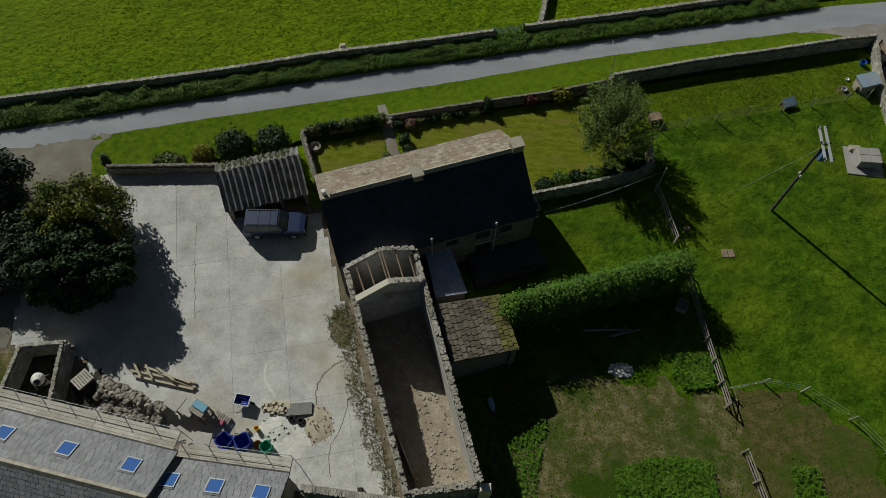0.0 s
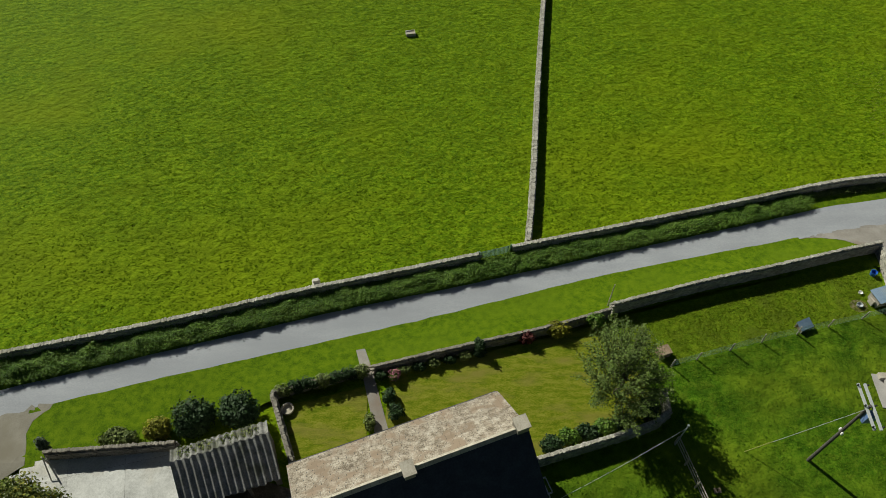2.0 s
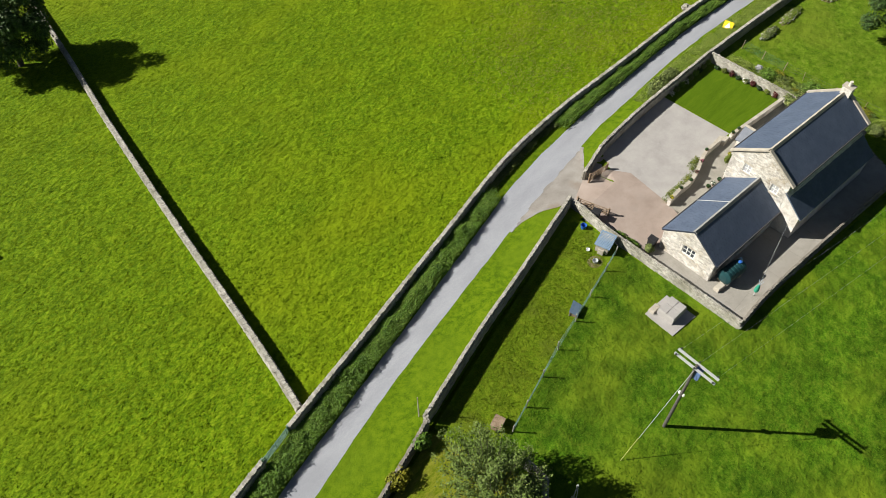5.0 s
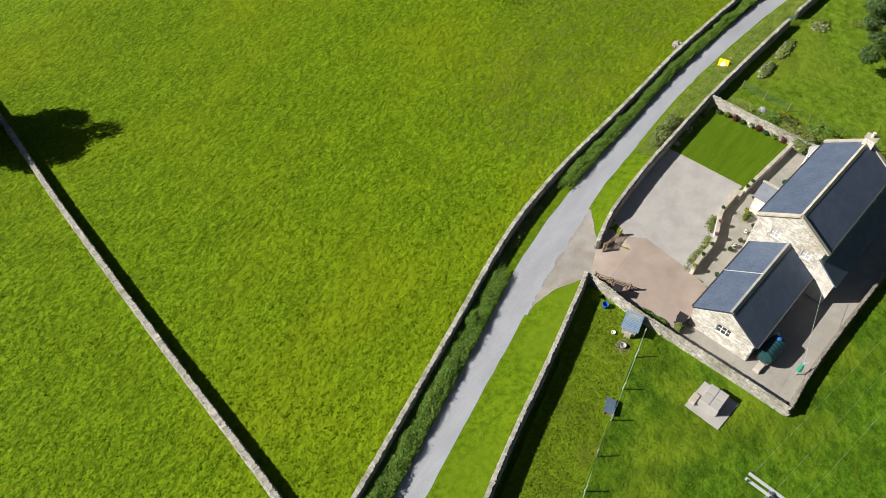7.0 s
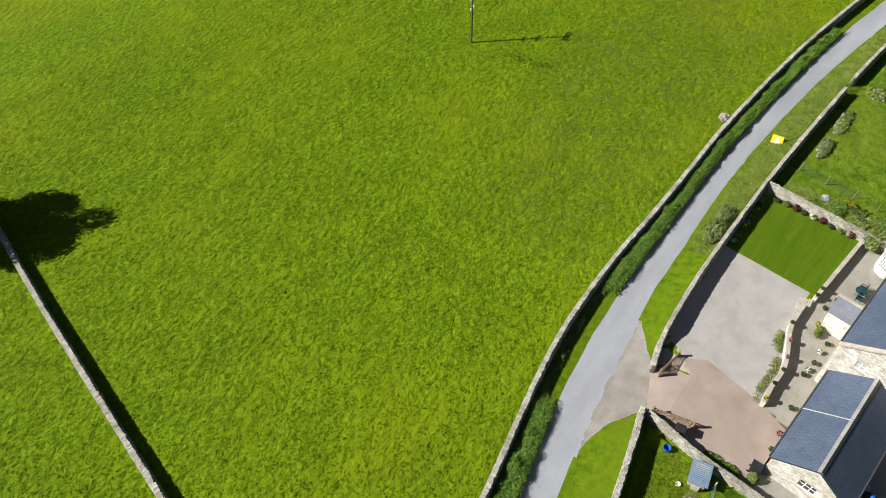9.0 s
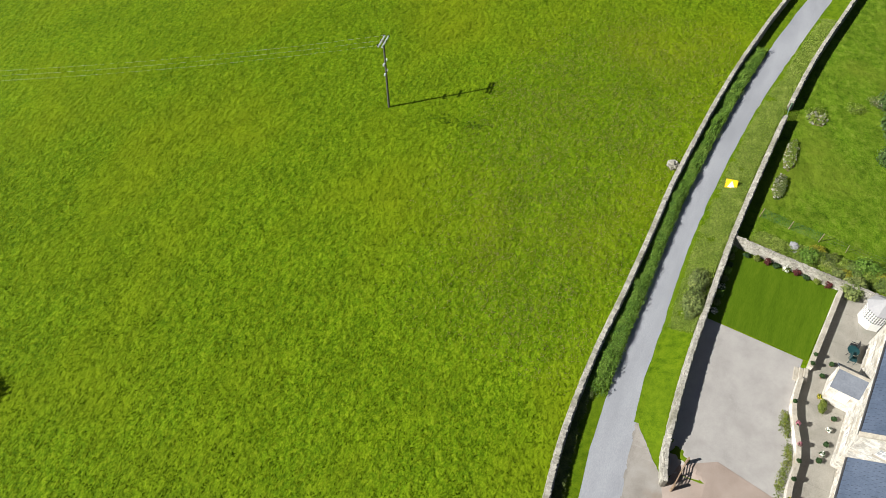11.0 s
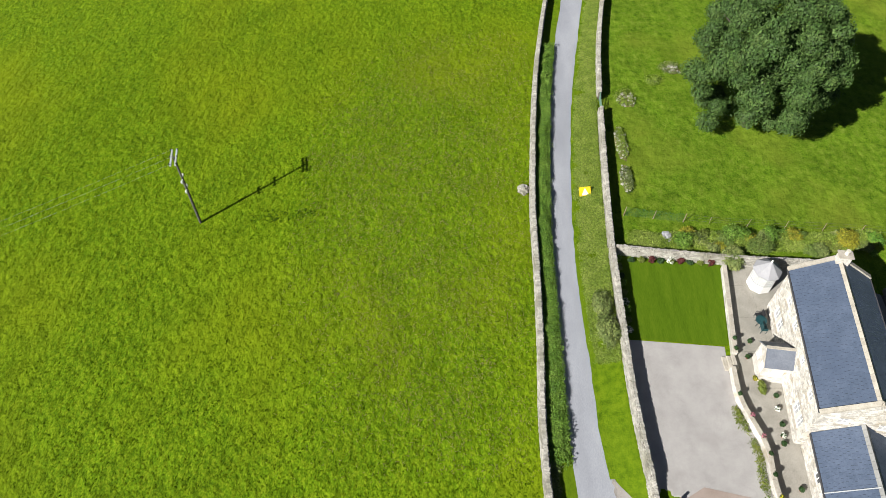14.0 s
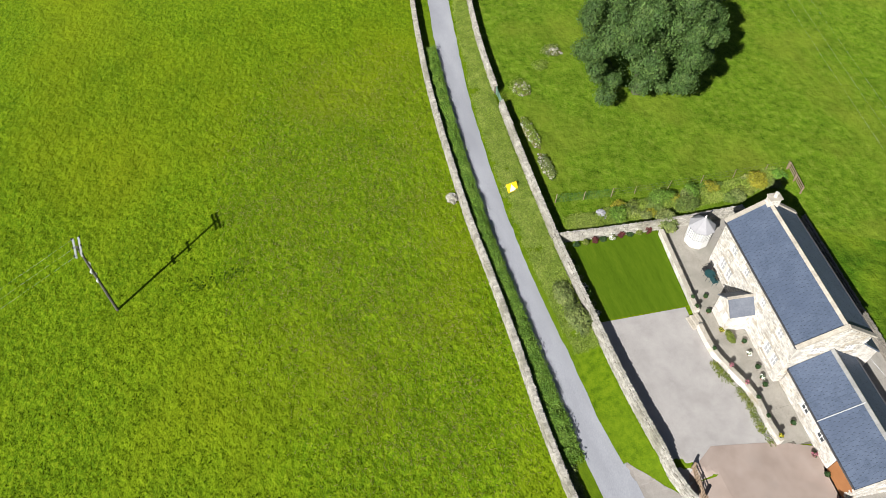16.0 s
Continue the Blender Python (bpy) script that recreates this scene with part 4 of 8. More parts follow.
# roofless barn
def barn():
    NW, NE, SW, SE = (-6.5, 20.95), (-1.95, 22.4), (-1.9, 6.75), (2.4, 7.35)
    t = thing("ruined_barn", "roofless stone barn with broken wall tops and bare rafters", "barn", pose(0, 0, 0))
    rng = random.Random(41)
    def ragged(p, q, ha, hb, name, thick=0.36, peak=None, dip=0.35, plaster=False):
        p, q = Vector((*p, 0)), Vector((*q, 0))
        d = q - p
        L = d.length
        d.normalize()
        o = Vector((-d.y, d.x, 0))
        core, st = Bm(), Bm()
        n = int(L / 0.4)
        tops = []
        for i in range(n + 1):
            k = i / n
            z = ha + (hb - ha) * k + (peak * (1 - abs(2 * k - 1)) if peak else 0) + rng.uniform(-dip, 0.05) * 0.3
            tops.append(z)
            r = p + d * (L * k)
            for s, zz in ((-0.5, 0), (0.5, 0), (-0.5, z), (0.5, z)):
                v = r + o * s * (thick - 0.06)
                core.v.append((v.x, v.y, zz))
        for i in range(n):
            k = 4 * i
            core.f += [(k, k + 2, k + 6, k + 4), (k + 1, k + 5, k + 7, k + 3), (k + 2, k + 3, k + 7, k + 6)]
        core.f += [(0, 1, 3, 2), (4 * n, 4 * n + 2, 4 * n + 3, 4 * n + 1)]
        w = part(name, core, M["limewash" if peak else "dark_wall"], t)
        if plaster:
            pl = Bm()
            c = o * (-(thick / 2 + 0.05))
            pl.add([p + c + Vector((0, 0, 0)), q + c, q + c + Vector((0, 0, hb - 0.35)), p + c + Vector((0, 0, ha - 0.35)), p + c * 1.12, q + c * 1.12, q + c * 1.12 + Vector((0, 0, hb - 0.38)), p + c * 1.12 + Vector((0, 0, ha - 0.38))], [(4, 5, 6, 7), (3, 2, 6, 7), (0, 4, 7, 3), (1, 2, 6, 5)])
            part("plaster_face", pl, M["board"], w, "pale lime plaster left on the inner face")
        for i in range(n):
            x = L * i / n
            z = 0.1
            while not peak and z < tops[i] - 0.05:
                for s in (-1, 1):
                    e = rng.uniform(0.22, 0.44)
                    c = p + d * (x + rng.uniform(0, 0.2)) + o * s * (thick / 2 - 0.05) + Vector((0, 0, z))
                    stone_at(st, rng, c, d, o, e, 0.17, 0.15)
                z += 0.18
            for j in range(15):
                c = p + d * (x + rng.uniform(0, 0.4)) + o * rng.uniform(-0.14, 0.14) + Vector((0, 0, tops[i] + 0.03))
                stone_at(st, rng, c, d, o, rng.uniform(0.08, 0.18), rng.uniform(0.06, 0.13), rng.uniform(0.08, 0.16))
        tagged(part("rubble_top", st, M["stone"], w), kind="stuff")
    ragged(NW, SW, 4.8, 3.5, "west_wall")
    ragged(NE, SE, 4.9, 4.5, "east_wall", plaster=True)
    ragged(NW, NE, 4.9, 4.9, "north_gable", 0.32, 1.2, 0.1)
    ragged(SW, SE, 3.4, 3.6, "south_wall", 0.45)
    CW, CE = (-5.6, 18.6), (-1.3, 20.1)
    ragged(CW, CE, 4.85, 4.85, "cross_gable", 0.34, 1.2, 0.1)
    c = Bm()
    P = [Vector((*CW, 4.9)), Vector((*CW, 0)).lerp(Vector((*CE, 0)), 0.5) + Vector((0, 0, 6.1)), Vector((*CE, 4.9))]
    for a, e in zip(P, P[1:]):
        d = (e - a).normalized()
        m = Matrix.Translation(a) @ d.to_track_quat("X", "Z").to_matrix().to_4x4()
        c.box(0, -0.2, 0, (e - a).length, 0.2, 0.1, m)
    part("gable_coping", c, M["cream"], t, "pale mortared gable coping")
    for k, z in ((0.14, 5.05), (0.30, 5.5), (0.49, 6.0), (0.53, 6.0), (0.72, 5.5), (0.9, 5.05)):
        a = Vector((*NW, 0)).lerp(Vector((*NE, 0)), k) + Vector((0, 0, z))
        e = Vector((*CW, 0)).lerp(Vector((*CE, 0)), k) + Vector((0, 0, z))
        r = Bm()
        r.tube(a, e, 0.055, n=5)
        part("purlin", r, M["rafter"], t)
    r = Bm()
    r.tube(Vector((*CW, 0)).lerp(Vector((*CE, 0)), 0.03) + Vector((0.1, 0.6, 4.3)), Vector((*CW, 0)).lerp(Vector((*CE, 0)), 0.5) + Vector((0.1, 0.6, 4.8)), 0.09, n=5)
    part("tie_beam", r, M["rafter"], t)
    f = Bm()
    f.prism([NW, SW, SE, NE], 0.0, 0.9)
    part("earth_floor", f, M["barn_floor"], t, "bare earth floor strewn with rubble")
    r = Bm()
    for _ in range(420):
        k, j = rng.random(), rng.random()
        a = Vector((*NW, 0)).lerp(Vector((*SW, 0)), k).lerp(Vector((*NE, 0)).lerp(Vector((*SE, 0)), k), 0.1 + 0.8 * j)
        s = rng.uniform(0.05, 0.17)
        stone_at(r, rng, a + Vector((0, 0, 0.92)), Vector((1, 0, 0)), Vector((0, 1, 0)), s, s * 0.6, s)
    tagged(part("loose_rubble", r, M["stone"], t), kind="stuff")
    b = Bm()
    b.add([(-2.6, 9.6, 0.9), (-2.2, 9.6, 0.9), (-1.3, 7.4, 0.95), (-3.0, 10.6, 2.9), (-2.7, 10.4, 2.8)], [(0, 1, 4, 3), (1, 2, 4), (0, 3, 4, 1)])
    part("collapsed_stone", b, M["stone"], t, "slab of collapsed masonry leaning inside")
    l = Bm()
    l.cbox(2.75, 7.1, 0, 0.7, 0.5, 4.0)
    part("corner_pier", l, M["cream"], t, "pale square corner pier")
barn()

# stone-slated lean-to beside the barn
def lean_to():
    t = thing("lean_to_shed", "lean-to shed with a mossy stone-slate roof against the barn", "shed", pose(0, 0, 0))
    A, B_, C, D = Vector((-0.5, 18.7, 4.0)), Vector((0.75, 14.7, 4.0)), Vector((5.1, 16.1, 3.0)), Vector((3.9, 20.0, 3.0))
    w = Bm()
    for p, q in ((B_, C), (C, D), (D, A)):
        d = (q - p).normalized()
        o = Vector((-d.y, d.x, 0)).normalized() * 0.35
        a, e = p + o * 0.4, q + o * 0.4
        w.add([(a.x, a.y, 0), (e.x, e.y, 0), (e.x + o.x, e.y + o.y, 0), (a.x + o.x, a.y + o.y, 0), (a.x, a.y, p.z - 0.15), (e.x, e.y, q.z - 0.15), (e.x + o.x, e.y + o.y, q.z - 0.15), (a.x + o.x, a.y + o.y, p.z - 0.15)],
              [(0, 1, 5, 4), (1, 2, 6, 5), (2, 3, 7, 6), (3, 0, 4, 7), (4, 5, 6, 7)])
    part("wall", w, M["dark_wall"], t)
    X = (D - A).normalized()
    Y = (B_ - A)
    n = X.cross(Y).normalized()
    if n.z < 0:
        n = -n
    up, al = -X, Y.normalized()
    m = Matrix((( al.x, up.x, n.x, D.x), (al.y, up.y, n.y, D.y), (al.z, up.z, n.z, D.z), (0, 0, 0, 1)))
    b = Bm()
    b.box(0, 0, -0.12, Y.length, (D - A).length, 0, m)
    rf = part("roof", b, M["core"], t)
    rng = random.Random(5)
    for q in slates(Y.length, (D - A).length, 0.36, 0.46, 0.06, rng):
        s = Bm()
        slate_box(s, q, 0.03)
        s.v = [tuple(m @ Vector(p)) for p in s.v]
        part("slate", s, M["moss_edge" if q[2] < 0.7 + 0.5 * rng.random() else "moss"], rf)
lean_to()

# newer house: tall block, low wing and rear lean-to
A2 = math.degrees(-0.106)
h2 = thing("stone_house", "pale stone house with blue-grey slate roofs and a low wing", "house", pose(54.63, 34.63, 0, 0, 0, A2))
shell(h2, 12.08, 2.99, 5.1, 7.1, {"f": [(1.3, 0.9, 0.75, 1.25, 1), (2.4, 0.9, 0.75, 1.25, 1), (1.7, 3.4, 0.8, 0.95, 1), (4.0, 3.4, 0.65, 0.9, 1), (7.0, 3.4, 0.55, 0.85, 1), (9.5, 0.9, 0.75, 1.25, 1), (9.7, 3.4, 0.7, 0.9, 1), (10.6, 0.9, 0.65, 1.25, 1)],
     "l": [(1.3, 3.75, 0.72, 0.9, 1), (4.1, 3.4, 0.72, 0.9, 1)], "r": [(2.4, 3.3, 0.7, 1.0, 1)]}, "masonry", "mortar", 51, pane="blind")
roof(h2, 12.08, 2.99, 5.1, 7.1, ("slate_blue", "slate_blue"), 0.26, 0.34, 0.006, 52)
gutter(h2, 12.0, 3.06, 5.04, -6.0)
gutter(h2, 12.0, -3.06, 5.04, -6.0)
chimney(h2, 5.75, -0.1, 6.9, 0.6, 0.9, 0.75, "masonry", 1)
for sx in (-1, 1):
    for sg in (-1, 1):
        b = Bm()
        p = math.atan2(2.0, 2.99)
        m = pose(sx * 6.0, sg * 3.0, 5.1) @ pose(0, 0, 0, -sg * math.degrees(p)) @ pose(0, 0, 0, 0, 0, 0 if sg < 0 else 180)
        b.box(-0.17, -0.05, -0.02, 0.17, 3.6, 0.13, m)
        part("verge_coping", b, M["ridge"], h2)
# rear lean-to with its own slates
b = Bm()
b.add([(-6.0, -2.75, 0), (5.9, -2.75, 0), (5.9, -4.6, 0), (-6.0, -4.6, 0), (-6.0, -2.75, 4.25), (5.9, -2.75, 4.25), (5.9, -4.6, 2.55), (-6.0, -4.6, 2.55)],
      [(3, 2, 6, 7), (0, 3, 7, 4), (2, 1, 5, 6), (4, 7, 6, 5)])
part("rear_wall", b, M["masonry"], h2)
rng = random.Random(6)
m = pose(-6.05, -4.8, 2.5) @ pose(0, 0, 0, math.degrees(math.atan2(1.75, 2.1)))
b = Bm()
for q in slates(12.05, 2.72, 0.26, 0.34, 0.009, rng):
    slate_box(b, q)
b.v = [tuple(m @ Vector(p)) for p in b.v]
b.box(0, 0, -0.1, 12.05, 2.72, 0, m)
tagged(part("lean_to_roof_covering", b, M["slate_blue"], h2), kind="stuff")
# porch
b = Bm()
b.box(-1.2, 2.7, 0, 0.9, 4.75, 2.25)
b.add([(-1.2, 4.75, 2.25), (0.9, 4.75, 2.25), (-0.15, 4.75, 3.2), (-1.2, 2.7, 2.25), (0.9, 2.7, 2.25), (-0.15, 2.7, 3.2)], [(0, 1, 2), (3, 0, 2, 5), (1, 4, 5, 2)])
porch = part("porch", b, M["masonry"], h2, "small gabled stone porch")
b = Bm()
for sg in (-1, 1):
    m = pose(-0.15, 2.75, 3.32) @ pose(0, 0, 0, 0, sg * 42)
    b.box(0 if sg > 0 else -1.6, 0, -0.08, 1.6 if sg > 0 else 0, 2.15, 0, m)
part("porch_roof", b, M["porch_slate"], porch)
b = Bm()
b.box(-0.25, 2.75, 3.26, -0.05, 4.95, 3.38)
part("porch_ridge", b, M["ridge"], porch)
for x in (-1.0, 0.1):
    b = Bm()
    b.box(x, 4.76, 1.0, x + 0.55, 4.80, 1.9)
    part("porch_window", b, M["white"], porch)
b = Bm()
b.box(-1.24, 3.3, 0.9, -1.2, 4.2, 1.9)
part("side_window", b, M["white"], porch)
# low wing
A3 = math.degrees(-0.093)
h3 = thing("low_wing", "single-storey stone wing with blue slate roof", "house", pose(44.02, 35.45, 0, 0, 0, A3))
shell(h3, 9.16, 2.72, 2.2, 4.15, {"l": [(2.0, 1.15, 1.2, 1.0, 2)], "f": [(6.8, 0.05, 1.9, 2.0, 1), (4.6, 0.9, 0.8, 0.95, 1), (2.4, 0.9, 0.8, 0.95, 1)], "b": [(3.4, 0.9, 1.2, 1.0, 2), (6.0, 0.9, 1.0, 1.0, 1)]}, "masonry", "mortar", 61)
roof(h3, 9.16, 2.72, 2.2, 4.15, ("slate_blue", "slate_blue"), 0.26, 0.34, 0.006, 62, ridge_mat="ridge_grey")
gutter(h3, 9.0, 2.79, 2.15, -4.5)
gutter(h3, 9.0, -2.79, 2.15, -4.5)
b = Bm()
p = math.degrees(math.atan2(1.95, 2.72))
b.box(-0.33, -0.02, 0.03, -0.27, 3.32, 0.07, pose(0, 2.74, 2.2, 0, 0, 180) @ pose(0, 0, 0, p))
part("roof_joint", b, M["metal"], h3, "pale strip across the roof")
b = Bm()
b.box(-4.5, 2.5, 0.06, -2.4, 2.53, 2.0)
part("garage_door", b, M["door_wood"], h3, "orange-brown timber garage door")

# terrace concrete in large bays
def terrace():
    base = solid("patio", Bm().prism([(37.4, 29.3), (62, 26.6), (65, 31.5), (65, 39.6), (56, 40.75), (54.8, 41.2), (52.3, 41.3), (50.6, 40.9), (49.1, 40.45), (47.6, 40.3), (46, 40.45), (44.5, 40.4), (43.8, 38.1), (37.6, 38.4)], -0.02, 0.03), M["core"], "grey concrete terrace round the house", "patio", kind="structure")
    A, B_ = [(43.9, 38.0), (65, 35.6), (65, 39.55), (56, 40.75), (54.8, 41.2), (52.3, 41.3), (50.6, 40.9), (49.1, 40.45), (47.6, 40.3), (46, 40.45), (44.5, 40.4)], [(37.5, 29.4), (62, 26.8), (64.9, 31.5), (65, 35.6), (43.9, 38.0), (37.6, 38.4)]
    for poly, mt in ((A, "flag"), (B_, "patio_dark")):
        for i in range(9):
            for j in range(4):
                b = Bm()
                for s in range(10):
                    for t in range(10):
                        x, y = 37.3 + i * 3.2 + s * 0.319, 26.6 + j * 3.7 + t * 0.369
                        if inside((x + 0.16, y + 0.18), poly):
                            b.add([(x, y, 0.05), (x + 0.319, y, 0.05), (x + 0.319, y + 0.369, 0.05), (x, y + 0.369, 0.05)], [(0, 1, 2, 3)])
                if b.v:
                    part("concrete_bay", b, M[mt], base)
terrace()

# ---- yard slabs ----
def yard():
    base = bpy.data.objects["yard_base"]
    poly = [(-26.8, 31.7), (-17.8, 31.9), (-16, 27.4), (-9.6, 28.0), (-7.2, 20.5), (-5.6, 15.5), (-2.7, 6.8), (-8.6, 7.3), (-15.8, 8.9), (-16.2, 10.2), (-23.8, 11.9), (-24.6, 15.9), (-28.4, 16.2), (-31, 17.2), (-29, 30)]
    a = radians(11)
    u, v = Vector((math.cos(a), math.sin(a), 0)), Vector((math.sin(a), -math.cos(a), 0))
    o = Vector((-32.5, 28.5, 0))
    rng = random.Random(3)
    for i in range(9):
        for j in range(9):
            c = o + u * (3.8 * i) + v * (3.9 * j - 4)
            q = [c + u * dx + v * dy for dx, dy in ((0.006, 0.006), (3.794, 0.006), (3.794, 3.894), (0.006, 3.894))]
            cc = sum(q, Vector()) / 4
            clip = [(p.x, p.y) for p in q]
            # trim the slab to the yard's outline
            for k in range(len(poly)):
                (x1, y1), (x2, y2) = poly[k], poly[(k + 1) % len(poly)]
            inn = [inside(p, poly) for p in clip]
            if not any(inn) and not inside(cc, poly):
                continue
            if not all(inn):
                n = 12
                cells = Bm()
                for s in range(n):
                    for t in range(n):
                        r = [c + u * (0.006 + 3.788 * (s + e) / n) + v * (0.006 + 3.888 * (t + f) / n) for e, f in ((0, 0), (1, 0), (1, 1), (0, 1))]
                        if inside(sum(r, Vector()) / 4, poly):
                            cells.add([(p.x, p.y, 0.05) for p in r], [(3, 2, 1, 0)])
                if cells.v:
                    part("concrete_slab", cells, M["concrete"], base)
                continue
            b = Bm()
            b.prism(list(reversed(clip)), 0.0, 0.05 + rng.uniform(-0.006, 0.006))
            part("concrete_slab", b, M["concrete"], base)
yard()

# ---- trees, hedges and shrubs ----
def foliage(name, lobes, n, size, material, parent, seed, flat=0.0, shell_k=0.55, label=""):
    """Leaf sprays spread through a crown of lobes (x, y, z, rx, ry, rz), denser towards the outside."""
    r = np.random.RandomState(seed)
    vol = np.array([a[3] * a[4] + a[4] * a[5] + a[3] * a[5] for a in lobes])
    pick = r.choice(len(lobes), n, p=vol / vol.sum())
    Lb = np.array(lobes)[pick]
    d = r.normal(size=(n, 3))
    d /= np.linalg.norm(d, axis=1)[:, None]
    rad = (shell_k + (1 - shell_k) * r.rand(n) ** 0.5) * (1 + 0.15 * r.normal(size=n))
    c = Lb[:, :3] + d * Lb[:, 3:] * rad[:, None]
    c[:, 2] = np.maximum(c[:, 2], 0.06)
    nrm = d + 0.42 * r.normal(size=(n, 3)) + np.array([-0.1, 0.1, 0.25 + flat])
    nrm /= np.linalg.norm(nrm, axis=1)[:, None]
    a = np.cross(nrm, r.normal(size=(n, 3)))
    a /= np.linalg.norm(a, axis=1)[:, None]
    b = np.cross(nrm, a)
    s = size * (0.55 + 0.9 * r.rand(n))[:, None]
    P = np.stack([c - a * s * 0.5, c - b * s * 0.30 + nrm * s * 0.06, c + a * s * 0.6, c + b * s * 0.30 + nrm * s * 0.06], 1).reshape(-1, 3)
    me = bpy.data.meshes.new(name)
    me.from_pydata(P.tolist(), [], np.arange(4 * n).reshape(-1, 4).tolist())
    me.materials.append(material)
    return part(name, me, None, parent, label)

def trunk(parent, h, r, limbs, seed, spread):
    rng = random.Random(seed)
    b = Bm()
    b.tube((0, 0, -0.1), (0.05 * h, 0, h * 0.35), r * 1.25, r * 0.85)
    b.tube((0.05 * h, 0, h * 0.34), (0.02 * h, 0.04 * h, h * 0.8), r * 0.85, r * 0.25)
    for i in range(limbs):
        a = 2 * math.pi * i / limbs + rng.uniform(-0.4, 0.4)
        z = h * rng.uniform(0.25, 0.55)
        e = Vector((math.cos(a) * spread * rng.uniform(0.5, 0.9), math.sin(a) * spread * rng.uniform(0.5, 0.9), z + h * rng.uniform(0.15, 0.35)))
        b.tube((0.04 * h, 0, z), e, r * 0.42, r * 0.1, 6)
    part("trunk", b, M["bark"], parent)

def tree(name, x, y, h, rx, ry, label, material, n, size, seed, lobes=60, low=0.12, r=0.25, second=None):
    """A crown of many leafy clumps set round a dome, with hollows between them."""
    t = thing(name, label, "tree", pose(x, y, G(x, y)))
    trunk(t, h * 0.9, r, 9, seed, min(rx, ry))
    rng = random.Random(seed)
    k = 1.5 / math.sqrt(lobes)
    zc = h * (0.52 + low * 0.3)
    L = [(0, 0, zc, rx * 0.55, ry * 0.55, h * 0.3)]
    for i in range(lobes):
        u = 1 - 1.82 * (i + 0.5) / lobes
        a = 2.39996 * i + rng.uniform(-0.35, 0.35)
        c = math.sqrt(max(0.0, 1 - u * u))
        w = 0.80 + 0.26 * noise.noise((c * math.cos(a) * 1.6, c * math.sin(a) * 1.6, u * 1.6 + seed)) + rng.uniform(-0.07, 0.05)
        s = k * rng.uniform(0.75, 1.35)
        L.append((math.cos(a) * rx * c * w, math.sin(a) * ry * c * w, zc + (h - zc) * u * w * (0.95 if u > 0 else 1.35), rx * s, ry * s, min(rx, h * 0.6) * s * 0.85))
    m2 = round(n * 0.3) if second else 0
    foliage("crown", L, n - m2, size, M[material], t, seed)
    if second:
        foliage("crown", [q for i, q in enumerate(L) if i % 3 == 0], m2, size, M[second], t, seed + 7)
    return t, L

def bush(x, y, rx, ry, h, label, material, n, size, seed, name="shrub", lobes=5, extra=None, rz=0.0, category="shrub"):
    t = thing(name, label, category, pose(x, y, G(x, y), 0, 0, rz))
    rng = random.Random(seed)
    L = [(0, 0, h * 0.48, rx * 0.8, ry * 0.8, h * 0.5)]
    for i in range(lobes):
        a = rng.uniform(0, 6.28)
        L.append((math.cos(a) * rx * 0.5, math.sin(a) * ry * 0.5, h * rng.uniform(0.3, 0.68), rx * 0.45, ry * 0.45, h * 0.32))
    s = Bm()
    for i in range(4):
        a = rng.uniform(0, 6.28)
        s.tube((0, 0, 0), (math.cos(a) * rx * 0.5, math.sin(a) * ry * 0.5, h * 0.6), 0.035, 0.012, 5)
    part("stem", s, M["bark"], t)
    foliage("foliage", L, n, size, M[material], t, seed)
    if extra:
        foliage("flowers", [(q[0], q[1], q[2] + 0.06, q[3], q[4], q[5]) for q in L], extra[1], extra[2], M[extra[0]], t, seed + 1, shell_k=0.92)
    return t

tree("sycamore", 83.3, 33.0, 16.3, 7.3, 7.3, "large spreading dark green sycamore tree standing on the orchard lawn", "leaf_syc", 150000, 0.22, 71, 130, 0.08, 0.45)
tree("field_tree", 15.0, 111.5, 10.5, 5.5, 5.7, "dark field tree beside the pasture wall", "leaf_syc", 24000, 0.32, 73, 44, 0.12, 0.3)
tree("farm_tree", -26.0, 21.9, 5.3, 4.3, 3.5, "big dark evergreen beside the yard", "leaf_dark", 32000, 0.28, 74, 80, 0.05, 0.25)
tree("golden_conifer", -26.6, 25.8, 6.0, 3.7, 3.2, "yellow-green conifer beside the farm entrance", "leaf_olive", 15000, 0.22, 75, 50, 0.05, 0.2, second="leaf_gold")
tree("silver_tree", -30.6, 23.6, 4.3, 3.6, 3.3, "grey-leaved bushy tree beside the farm entrance", "leaf_grey", 15000, 0.24, 76, 50, 0.05, 0.2, second="leaf_dark")

